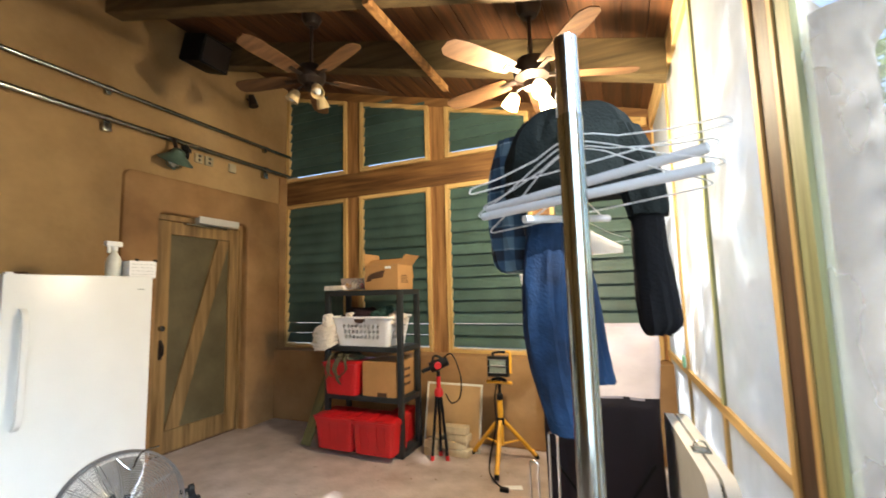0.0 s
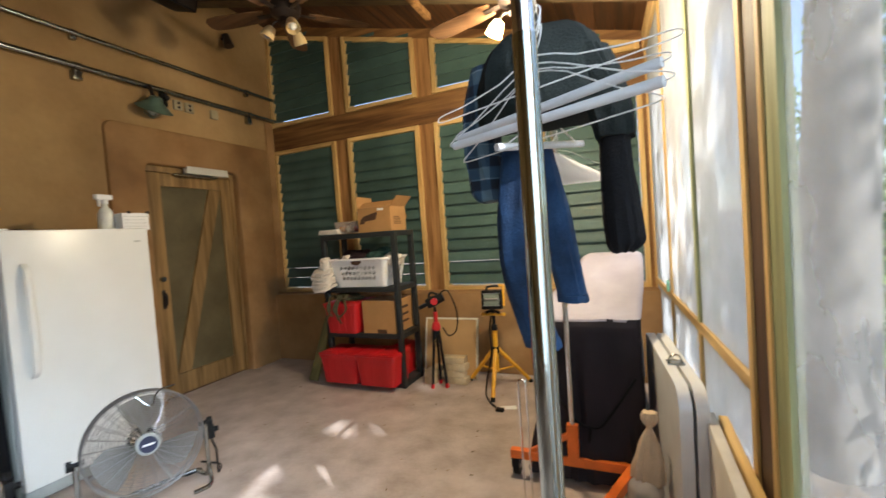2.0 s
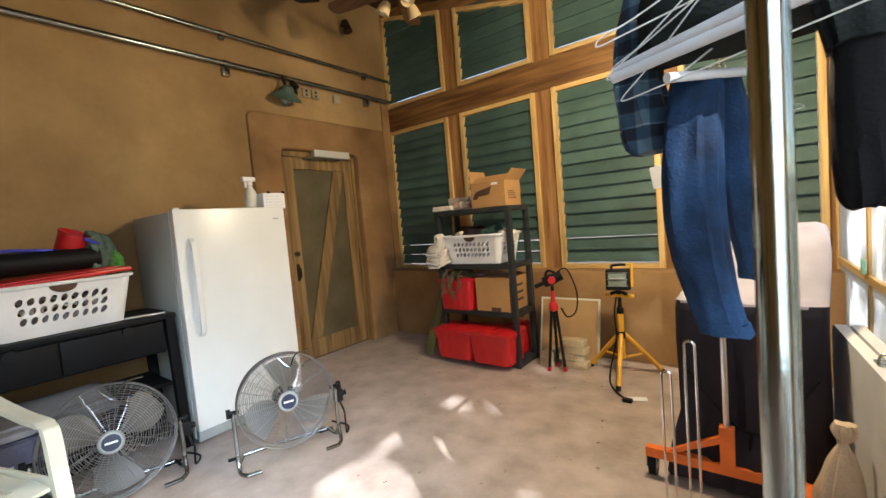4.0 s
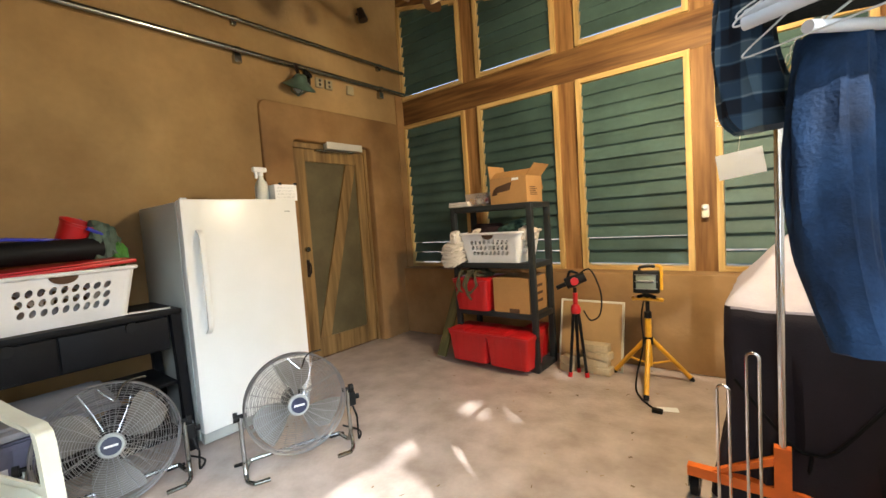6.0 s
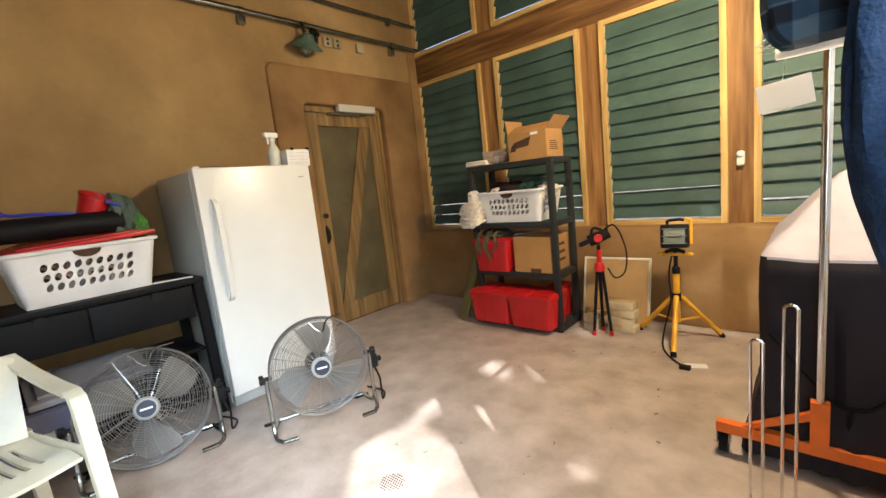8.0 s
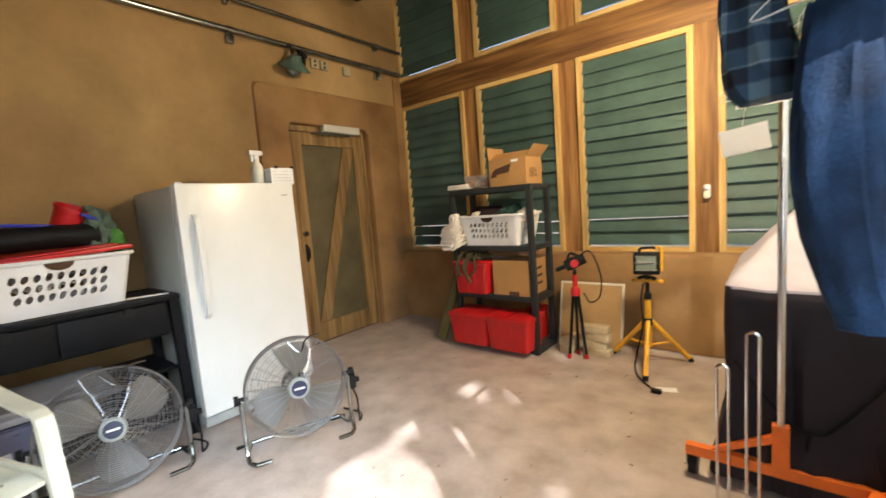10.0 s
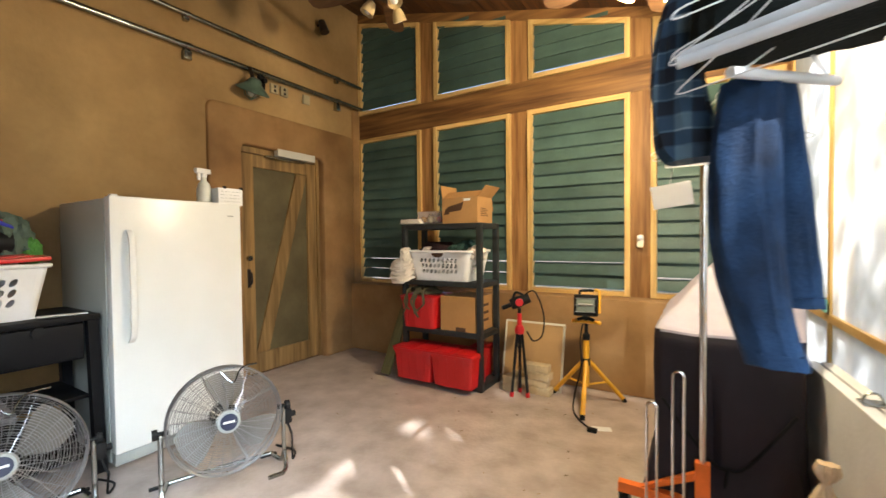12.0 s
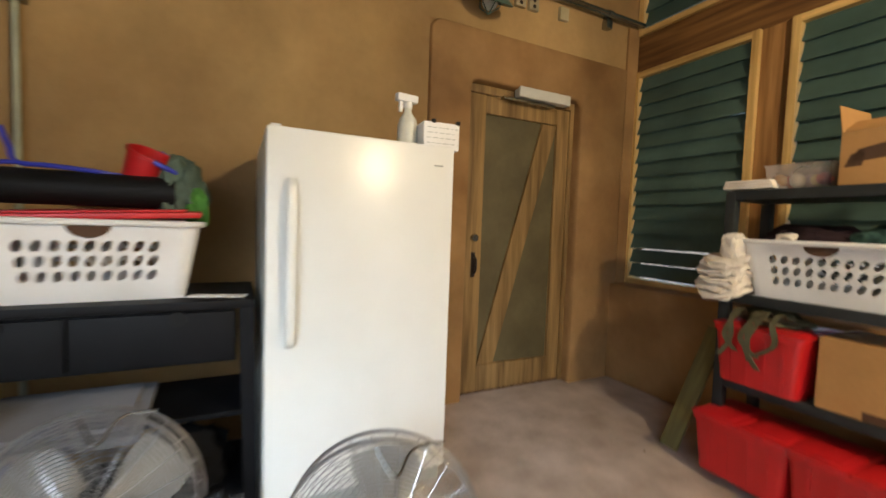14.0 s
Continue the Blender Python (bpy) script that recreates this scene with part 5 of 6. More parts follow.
# ---- red tripod lamp ----
rt = thing("red_tripod_lamp", "black lamp head on a red and black tripod", "work light", pose(-1.245, 3.52, 0, 0, 0, 10))
bm = B()
rod(bm, (0, 0, 0.35), (0, 0, 0.70), 0.014)
part("pole", bm, BLACK_PLASTIC, rt)
bm = B()
lathe(bm, [(0.016, 0.49), (0.036, 0.50), (0.04, 0.53), (0.03, 0.56), (0.016, 0.57)], 16)
rod(bm, (0, 0, 0.57), (0, 0, 0.66), 0.019)
part("collar", bm, RED_PLASTIC, rt)
for k in range(3):
    a = radians(100 + 120 * k)
    bm = B()
    rod(bm, (0.02 * math.cos(a), 0.02 * math.sin(a), 0.52), (0.07 * math.cos(a), 0.07 * math.sin(a), 0.03), 0.012)
    leg = part("leg", bm, BLACK_PLASTIC, rt)
    bm = B()
    rod(bm, (0.069 * math.cos(a), 0.069 * math.sin(a), 0.035), (0.074 * math.cos(a), 0.074 * math.sin(a), 0.0), 0.016)
    part("red_foot", bm, RED_PLASTIC, leg)
bm = B()
hm = pose(0.0, 0, 0.755, 0, -22, 12) @ Matrix.Scale(0.78, 4)
lathe(bm, [(0.0, -0.11), (0.05, -0.11), (0.055, -0.02), (0.062, 0.02), (0.055, 0.09), (0.0, 0.095)], 18, hm @ pose(0, 0, 0, 0, -90, 0))
part("lamp_head", bm, BLACK_PLASTIC, rt)
bm = B()
rod(bm, hm @ Vector((0.0, -0.06, 0.0)), hm @ Vector((0.0, -0.075, 0.0)), 0.03, seg=18)
part("red_knob", bm, RED_PLASTIC, rt)
bm = B()
box(bm, (-0.19, -0.03, -0.02), (-0.09, 0.03, 0.02), 0.01, hm)
tube(bm, spline([hm @ Vector((-0.05, 0, 0.05)), hm @ Vector((0.0, 0, 0.10)), hm @ Vector((0.06, 0, 0.05))], 5), 0.01)
part("grip", bm, BLACK_PLASTIC, rt)
bm = B()
tube(bm, spline([(0.03, 0, 0.80), (0.12, 0.0, 0.84), (0.19, 0.0, 0.66), (0.18, -0.01, 0.50), (0.11, -0.01, 0.45), (0.06, 0.0, 0.52)], 7), 0.006, 6)
part("cord", bm, BLACK_PLASTIC, rt)

# ---- yellow tripod work light ----
yt = thing("work_light", "yellow tripod work light with a halogen head", "work light", pose(-0.745, 3.60, 0, 0, 0, 0))
bm = B()
rod(bm, (0, 0, 0.14), (0, 0, 0.50), 0.022)
part("lower_pole", bm, YELLOW_PAINT, yt)
bm = B()
rod(bm, (0, 0, 0.50), (0, 0, 0.645), 0.014)
part("upper_pole", bm, BLACK_PLASTIC, yt)
for prof_ in ([(0.016, 0.49), (0.026, 0.49), (0.026, 0.53), (0.016, 0.54)], [(0.018, 0.30), (0.03, 0.30), (0.03, 0.35), (0.018, 0.35)]):
    bm = B()
    lathe(bm, prof_, 14)
    part("collar", bm, BLACK_PLASTIC, yt)
for k in range(3):
    a = radians(-82 + 120 * k)
    c, s = math.cos(a), math.sin(a)
    bm = B()
    rod(bm, (0.02 * c, 0.02 * s, 0.33), (0.30 * c, 0.30 * s, 0.018), 0.017)
    leg = part("leg", bm, YELLOW_PAINT, yt)
    bm = B()
    rod(bm, (0.018 * c, 0.018 * s, 0.15), (0.155 * c, 0.155 * s, 0.16), 0.008)
    part("brace", bm, YELLOW_PAINT, leg)
    bm = B()
    rod(bm, (0.292 * c, 0.292 * s, 0.03), (0.308 * c, 0.308 * s, 0.0), 0.018)
    part("rubber_foot", bm, BLACK_PLASTIC, leg)
bm = B()
box(bm, (-0.085, -0.015, 0.615), (0.085, 0.015, 0.638), 0.006)
for s in (-1, 1):
    ball(bm, (0.093 * s, 0, 0.625), 0.016)
part("cross_bar", bm, YELLOW_PAINT, yt)
bm = B()
tube(bm, spline([(-0.06, -0.01, 0.64), (0.0, -0.02, 0.66), (0.06, -0.01, 0.64)], 5), 0.012)
part("tilt_bracket", bm, BLACK_PLASTIC, yt)
hm = pose(0, 0, 0.755, -8, 0, 8)
bm = B()
box(bm, (-0.085, -0.06, -0.085), (0.085, 0.03, 0.075), 0.014, hm)
head = part("lamp_housing", bm, BLACK_PLASTIC, yt)
bm = B()
box(bm, (-0.064, -0.064, -0.058), (0.064, -0.060, 0.048), 0.002, hm)
part("glass", bm, material("pale_green_lamp_glass", (0.20, 0.24, 0.20), 0.12, 0, 0.1), head)
bm = B()
for k in range(3):
    box(bm, (-0.074, -0.070, -0.055 + 0.05 * k), (0.074, -0.067, -0.052 + 0.05 * k), 0, hm)
rod(bm, hm @ Vector((-0.05, -0.069, 0.0)), hm @ Vector((0.05, -0.069, 0.0)), 0.008)
part("wire_guard", bm, GRILLE_WIRE, head)
bm = B()
tube(bm, spline([hm @ Vector(q) for q in ((-0.045, 0, 0.075), (-0.042, 0, 0.10), (0.02, 0, 0.108), (0.055, 0, 0.104))], 5), 0.010)
part("carry_handle", bm, BLACK_PLASTIC, yt)
bm = B()
tube(bm, spline([hm @ Vector(q) for q in ((0.058, 0, 0.112), (0.085, 0, 0.106), (0.094, 0, 0.08), (0.094, 0, -0.06))], 5), 0.011)
part("side_yoke", bm, YELLOW_PAINT, yt)
bm = B()
tube(bm, spline([(0.0, 0.02, 0.72), (-0.05, 0.03, 0.5), (-0.03, -0.03, 0.3), (-0.06, -0.10, 0.10), (-0.05, -0.18, 0.012), (0.03, -0.33, 0.01), (0.13, -0.44, 0.01)], 7), 0.006, 6)
part("cord", bm, BLACK_PLASTIC, yt)
bm = B()
box(bm, (0.11, -0.47, 0.0), (0.17, -0.43, 0.024), 0.006)
part("plug", bm, BLACK_PLASTIC, yt)
pl = thing("paper_tag", "white paper tag lying on the concrete by the plug", "paper", pose(-0.56, 3.22, 0.001, 0, 0, 20))
boxpart("tag", (-0.06, -0.03, 0.0), (0.06, 0.03, 0.003), PAPER, pl, 0)

# ---- covered grill ----
cg = thing("covered_grill", "dark fabric cover draped over a hooded grill", "grill cover")
# rings of the cover: height, left, right, front, back, depth of its folds
COVER = [(0.03, -0.235, 0.385, 2.405, 3.37, 0.030), (0.16, -0.215, 0.375, 2.42, 3.36, 0.026), (0.33, -0.175, 0.350, 2.455, 3.34, 0.018), (0.50, -0.180, 0.350, 2.452, 3.335, 0.015),
         (0.68, -0.190, 0.350, 2.455, 3.33, 0.010), (0.80, -0.190, 0.350, 2.460, 3.325, 0.006), (0.842, -0.187, 0.352, 2.475, 3.32, 0.004), (0.872, -0.165, 0.360, 2.545, 3.305, 0.005),
         (0.94, -0.105, 0.372, 2.65, 3.28, 0.006), (1.02, -0.035, 0.385, 2.78, 3.24, 0.007), (1.09, 0.025, 0.390, 2.90, 3.19, 0.006), (1.125, 0.055, 0.385, 2.965, 3.14, 0.004), (1.142, 0.095, 0.350, 3.00, 3.10, 0.002)]
keys = []
for k in range(len(COVER) - 1):
    for q in range(4):
        t = q / 4
        keys.append([a + (b - a) * t for a, b in zip(COVER[k], COVER[k + 1])])
keys.append(COVER[-1])
bm = B()
rings = []
for z, xl, xr, yf, yb, fold in keys:
    ring, c = [], 0.035 + 0.02 * max(0.0, z - 0.9)
    corners = ((xr - c, yf + c, -90), (xr - c, yb - c, 0), (xl + c, yb - c, 90), (xl + c, yf + c, 180))
    for e, (cx, cy, a0) in enumerate(corners):
        for i in range(6):
            a = radians(a0 + 18 * i)
            ring.append((cx + c * math.cos(a), cy + c * math.sin(a)))
        nx_, ny_, a1 = corners[(e + 1) % 4]
        p, r = ring[-1], (nx_ + c * math.cos(radians(a1)), ny_ + c * math.sin(radians(a1)))
        for i in range(1, 15):
            ring.append((p[0] + (r[0] - p[0]) * i / 15, p[1] + (r[1] - p[1]) * i / 15))
    mx_, my_ = (xl + xr) / 2, (yf + yb) / 2
    pts = []
    for x, y in ring:
        a = math.atan2((y - my_) / (yb - yf), (x - mx_) / (xr - xl))
        w = fold * (1.3 * noise.noise(Vector((math.cos(a) * 4.5, math.sin(a) * 4.5, z * 1.6))) + 1.1 * noise.noise(Vector((math.cos(a) * 10 + z * 2, math.sin(a) * 10, 3.0 + z))))
        d = Vector((x - mx_, y - my_, 0)).normalized() * w
        crumple = 0.010 * noise.noise(Vector((x * 9, y * 9, z * 7))) if z > 0.1 else 0.0
        dip = -0.018 * math.sin(math.pi * min(1, max(0, (x - xl) / (xr - xl)))) if z > 0.86 else 0.0
        pts.append(Vector((x, y, z)) + d + Vector((0, -crumple * 0.6, crumple + dip)))
    rings.append(pts)
loft(bm, rings)
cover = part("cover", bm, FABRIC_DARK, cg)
# upward faces get the lit copy, so the light on top is painted
cover.data.materials.append(FABRIC_LIT_TOP)
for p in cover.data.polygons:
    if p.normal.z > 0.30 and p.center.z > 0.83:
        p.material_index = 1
bm = B()
tube(bm, spline([(-0.15, 2.43, 0.55), (0.02, 2.425, 0.33), (0.09, 2.42, 0.30), (0.16, 2.425, 0.33), (0.31, 2.43, 0.56)], 5), 0.006, 6)
tube(bm, spline([(0.09, 2.42, 0.30), (0.08, 2.42, 0.20), (0.085, 2.425, 0.10)], 5), 0.008, 6)
part("tie_cord", bm, BLACK_CLOTH, cg)
for x in (-0.12, 0.27):
    for y in (2.56, 3.22):
        bm = B()
        rod(bm, (x - 0.015, y, 0.04), (x + 0.015, y, 0.04), 0.04, seg=16)
        part("wheel", bm, BLACK_PLASTIC, cg)

# ---- garment rack ----
P_NEAR, P_FAR, ROD_Z = (0.178, 0.84), (0.003, 2.40), 1.69
gr = thing("garment_rack", "chrome garment rail on an orange steel base with casters", "clothes rack")
bm = B()
rod(bm, (*P_NEAR, 0.13), (*P_NEAR, 1.60), 0.0175, seg=20)
part("near_upright", bm, POLISHED, gr)
bm = B()
rod(bm, (*P_NEAR, 1.601), (*P_NEAR, 1.715), 0.0162, seg=20)
part("upright_sleeve", bm, CHROME, gr)
bm = B()
rod(bm, (*P_FAR, 0.30), (*P_FAR, 1.70), 0.0145, seg=18)
part("far_upright", bm, CHROME, gr)
bm = B()
rod(bm, (P_NEAR[0], P_NEAR[1] + 0.015, ROD_Z), (P_FAR[0], P_FAR[1] + 0.03, ROD_Z), 0.014, seg=16)
part("hanging_rod", bm, CHROME, gr)


def bar(a, b, w=0.02, h=0.022):
    bm = B()
    a, b = Vector(a), Vector(b)
    d = (b - a).normalized()
    s = Vector((-d.y, d.x, 0)) * w
    hexa(bm, [a - s - Vector((0, 0, h)), b - s - Vector((0, 0, h)), b + s - Vector((0, 0, h)), a + s - Vector((0, 0, h))],
         [a - s + Vector((0, 0, h)), b - s + Vector((0, 0, h)), b + s + Vector((0, 0, h)), a + s + Vector((0, 0, h))])
    return bm


part("far_foot", bar((-0.325, 2.40, 0.125), (0.30, 2.40, 0.125)), ORANGE_PAINT, gr)
part("near_foot", bar((-0.28, 0.84, 0.125), (0.32, 0.84, 0.125)), ORANGE_PAINT, gr)
part("diagonal", bar((0.275, 2.378, 0.125), (-0.25, 0.862, 0.125)), ORANGE_PAINT, gr)
bm = B()
hexa(bm, [(-0.025, 2.38, 0.147), (0.03, 2.38, 0.147), (0.03, 2.42, 0.147), (-0.025, 2.42, 0.147)], [(-0.025, 2.38, 0.315), (0.03, 2.38, 0.315), (0.03, 2.42, 0.315), (-0.025, 2.42, 0.315)])
part("post_socket", bm, ORANGE_PAINT, gr)
bm = B()
hexa(bm, [(-0.235, 2.386, 0.1475), (-0.20, 2.386, 0.1475), (-0.20, 2.414, 0.1475), (-0.235, 2.414, 0.1475)], [(-0.0255, 2.386, 0.268), (-0.0255, 2.386, 0.235), (-0.0255, 2.414, 0.235), (-0.0255, 2.414, 0.268)])
part("gusset", bm, ORANGE_PAINT, gr)
for x, y in ((-0.30, 2.40), (0.28, 2.40), (-0.26, 0.84), (0.30, 0.84)):
    bm = B()
    rod(bm, (x - 0.016, y + 0.02, 0.045), (x + 0.016, y + 0.02, 0.045), 0.045, seg=20)
    wheel = part("caster_wheel", bm, BLACK_PLASTIC, gr)
    bm = B()
    box(bm, (x - 0.024, y - 0.02, 0.05), (x - 0.019, y + 0.035, 0.102), 0.002)
    box(bm, (x + 0.019, y - 0.02, 0.05), (x + 0.024, y + 0.035, 0.102), 0.002)
    rod(bm, (x - 0.024, y + 0.02, 0.045), (x + 0.024, y + 0.02, 0.045), 0.007)
    part("caster_fork", bm, STEEL, wheel)


def rod_point(y):
    k = (y - P_NEAR[1]) / (P_FAR[1] - P_NEAR[1])
    return Vector((P_NEAR[0] + (P_FAR[0] - P_NEAR[0]) * k, y, ROD_Z + 0.014))


WIRE = material("white_coated_wire", (0.74, 0.74, 0.72), 0.35, 0.0, 0.04)


def wire_hanger(y, turn, half, drop, tilt, label, tube_mat=None, tube_half=None):
    """A wire hanger hooked on the rail; half: half its width."""
    m = Matrix.Translation(rod_point(y)) @ pose(0, 0, 0, 0, tilt, turn)
    h = thing("clothes_hanger", label, "hanger", m, group="hangers on the rail")
    bm = B()
    tube(bm, spline([(-0.022, 0, -0.035), (-0.02, 0, -0.005), (0.0, 0, 0.003), (0.02, 0, -0.012), (0.012, 0, -0.04), (0.0, 0, -0.055), (0, 0, -0.085)], 5), 0.0013, 6)
    part("hook", bm, WIRE, h)
    bm = B()
    b = -0.085 - drop
    tube(bm, [(0, 0, -0.085), (0.035, 0, -0.095)] + spline([(0.07, 0, -0.11), (half * 0.7, 0, -0.09 - drop * 0.62), (half - 0.01, 0, b + 0.012), (half, 0, b + 0.003), (half - 0.012, 0, b)], 5) +
         spline([(-half + 0.012, 0, b), (-half, 0, b + 0.003), (-half + 0.01, 0, b + 0.012), (-half * 0.7, 0, -0.09 - drop * 0.62), (-0.07, 0, -0.11)], 5) + [(-0.035, 0, -0.095), (0, 0, -0.085)], 0.0013, 6)
    part("wire_frame", bm, WIRE, h)
    if tube_mat:
        bm = B()
        th = tube_half or half - 0.015
        rod(bm, (-th, 0, b), (th, 0, b), 0.0085, seg=12)
        part("trouser_tube", bm, tube_mat, h, "pale cardboard trouser tube")
    return h


TUBE = material("grey_white_card_tube", (0.62, 0.63, 0.64), 0.5, 0, 0.05)
wire_hanger(1.03, -25, 0.226, 0.072, -2.8, "white wire trouser hanger with a pale tube", TUBE, 0.213)
wire_hanger(0.998, -25, 0.226, 0.100, -0.6, "white wire trouser hanger with a pale tube", TUBE, 0.213)
wire_hanger(1.04, -31, 0.228, 0.125, -1, "bare white wire hanger on the rail")
wire_hanger(0.965, -14, 0.215, 0.055, -4, "bare white wire hanger swung sideways")
wire_hanger(1.88, -4, 0.19, 0.10, -2, "white wire hanger under a paper cape")
wire_hanger(1.93, 3, 0.19, 0.105, 4, "white wire hanger under a paper cape")
wire_hanger(2.02, -6, 0.19, 0.10, 3, "bare white wire hanger on the rail")

# jeans folded over a white plastic hanger
jh = thing("trouser_hanger", "white plastic trouser hanger holding the jeans", "hanger", pose(*rod_point(1.29), 0, -4, 52), group="hangers on the rail")
bm = B()
tube(bm, spline([(-0.022, 0, -0.035), (-0.02, 0, -0.005), (0.0, 0, 0.003), (0.02, 0, -0.012), (0.012, 0, -0.04), (0.0, 0, -0.06), (0, 0, -0.10)], 5), 0.002, 6)
tube(bm, [(0, 0, -0.10), (-0.14, 0, -0.175)], 0.002, 6)
tube(bm, [(0, 0, -0.10), (0.10, 0, -0.175)], 0.002, 6)
part("hook", bm, WIRE, jh)
bm = B()
rod(bm, (-0.16, 0, -0.175), (0.115, 0, -0.175), 0.009)
part("bar", bm, WHITE_PLASTIC, jh)


def hanging(bm, rings, n=20, steps=5, crease=1.0):
    """Cloth body from (z, centre x, centre y, half width, half depth, ruffle) rings, smoothed between them, with pleats that wander as they fall."""
    keys = []
    for k in range(len(rings) - 1):
        p0, p1, p2, p3 = [rings[min(max(k + d, 0), len(rings) - 1)] for d in (-1, 0, 1, 2)]
        for q in range(steps):
            t = q / steps
            keys.append([0.5 * (2 * b + (c - a) * t + (2 * a - 5 * b + 4 * c - d) * t * t + (3 * b - a - 3 * c + d) * t ** 3) for a, b, c, d in zip(p0, p1, p2, p3)])
    keys.append(list(rings[-1]))
    n = max(n, 40)
    seed = rings[0][1] * 37 + rings[0][2] * 11
    out = []
    for z, cx, cy, hw, hd, ru in keys:
        ring = []
        for i in range(n):
            a = 2 * math.pi * i / n
            ca, sa = math.cos(a), math.sin(a)
            pleat = noise.noise(Vector((ca * 2.6 + seed, sa * 2.6, z * 3.5))) + 0.6 * noise.noise(Vector((ca * 5.5, sa * 5.5 + seed, z * 6.0)))
            slant = noise.noise(Vector((seed, z * 22 + ca * 3.0, sa * 1.5)))
            f = 1 + crease * (ru * 1.7 * pleat + 0.035 * slant)
            px = abs(ca) ** 0.8 * (1 if ca >= 0 else -1)
            ring.append(Vector((cx + hw * px * f, cy + hd * sa * f, z + 0.006 * noise.noise(Vector((ca * 2, z * 4, sa * 2))))))
        out.append(ring)
    loft(bm, out)


je = thing("jeans", "blue denim jeans folded over a hanger, legs hanging", "jeans")
bm = B()
hanging(bm, [(1.53, 0.068, 1.275, 0.040, 0.018, 0.05), (1.50, 0.067, 1.27, 0.044, 0.028, 0.08), (1.42, 0.063, 1.26, 0.047, 0.035, 0.12), (1.32, 0.061, 1.25, 0.050, 0.038, 0.12), (1.22, 0.067, 1.245, 0.049, 0.038, 0.11), (1.12, 0.084, 1.24, 0.044, 0.036, 0.08), (1.05, 0.103, 1.235, 0.041, 0.034, 0.05)], 44)
part("leg", bm, DENIM, je)
bm = B()
hanging(bm, [(1.53, 0.108, 1.32, 0.030, 0.020, 0.05), (1.49, 0.112, 1.33, 0.034, 0.030, 0.08), (1.40, 0.122, 1.35, 0.038, 0.038, 0.11), (1.30, 0.135, 1.375, 0.039, 0.040, 0.11), (1.20, 0.148, 1.40, 0.039, 0.040, 0.08), (1.125, 0.158, 1.42, 0.039, 0.040, 0.05)], 44)
part("leg", bm, DENIM, je)
for rings in ([(1.142, 0.156, 1.416, 0.0405, 0.0415, 0.03), (1.122, 0.158, 1.42, 0.0412, 0.0422, 0.03)], [(1.068, 0.098, 1.236, 0.0430, 0.0360, 0.03), (1.046, 0.104, 1.235, 0.0432, 0.0364, 0.03)]):
    bm = B()
    hanging(bm, rings, 40)
    part("hem", bm, DENIM, je)

# plaid-lined jacket with one long black sleeve
PLAID = bpy.data.materials.new("blue_plaid_flannel")
PLAID.use_nodes = True
pn, pk = PLAID.node_tree.nodes, PLAID.node_tree.links
pb = pn["Principled BSDF"]
pb.inputs["Roughness"].default_value = 0.9
co = pn.new("ShaderNodeTexCoord")
bands = []
for direction, scale in (("X", 5.2), ("Z", 5.2), ("Z", 10.4)):
    wv, edge = pn.new("ShaderNodeTexWave"), pn.new("ShaderNodeMapRange")
    wv.wave_type, wv.bands_direction = "BANDS", direction
    wv.inputs["Scale"].default_value, wv.inputs["Distortion"].default_value = scale, 0.8
    pk.new(co.outputs["Object"], wv.inputs["Vector"])
    low = 0.45 if scale < 6 else 0.90
    edge.inputs["From Min"].default_value, edge.inputs["From Max"].default_value = low, low + 0.12
    pk.new(wv.outputs["Fac"], edge.inputs[0])
    bands.append(edge.outputs[0])


def adding(a, b, op="ADD"):
    mt_ = pn.new("ShaderNodeMath")
    mt_.operation = op
    pk.new(a, mt_.inputs[0])
    pk.new(b, mt_.inputs[1])
    return mt_.outputs[0]


mixed = adding(adding(bands[0], bands[1]), bands[2])
cr = pn.new("ShaderNodeValToRGB")
cr.color_ramp.elements[0].position, cr.color_ramp.elements[0].color = 0.0, (0.006, 0.010, 0.020, 1)
cr.color_ramp.elements[1].position, cr.color_ramp.elements[1].color = 1.0, (0.22, 0.27, 0.30, 1)
for at, tint in ((0.34, (0.020, 0.048, 0.085, 1)), (0.67, (0.075, 0.125, 0.165, 1))):
    cr.color_ramp.elements.new(at).color = tint
half = pn.new("ShaderNodeMath")
half.operation = "MULTIPLY"
half.inputs[1].default_value = 0.34
pk.new(mixed, half.inputs[0])
pk.new(half.outputs[0], cr.inputs[0])
pk.new(cr.outputs[0], pb.inputs["Base Color"])

jk = thing("plaid_jacket", "dark fleece jacket with blue plaid sleeve, slung over the rail", "jacket")
bm = B()
hanging(bm, [(1.775, 0.14, 1.24, 0.045, 0.04, 0.05), (1.765, 0.14, 1.24, 0.085, 0.070, 0.07), (1.735, 0.14, 1.24, 0.125, 0.095, 0.09), (1.69, 0.135, 1.24, 0.152, 0.105, 0.10), (1.64, 0.132, 1.24, 0.165, 0.106, 0.12), (1.595, 0.13, 1.24, 0.165, 0.102, 0.14), (1.572, 0.13, 1.245, 0.158, 0.094, 0.14)], 44)
part("body", bm, GREY_CLOTH, jk)
bm = B()
hanging(bm, [(1.75, -0.012, 1.31, 0.036, 0.040, 0.10), (1.668, -0.034, 1.325, 0.042, 0.046, 0.12), (1.576, -0.042, 1.33, 0.047, 0.044, 0.14), (1.496, -0.036, 1.335, 0.053, 0.040, 0.18), (1.435, -0.022, 1.335, 0.060, 0.036, 0.20), (1.408, -0.010, 1.335, 0.052, 0.031, 0.22)], 44)
part("plaid_sleeve", bm, PLAID, jk, "blue and white plaid flannel")
bm = B()
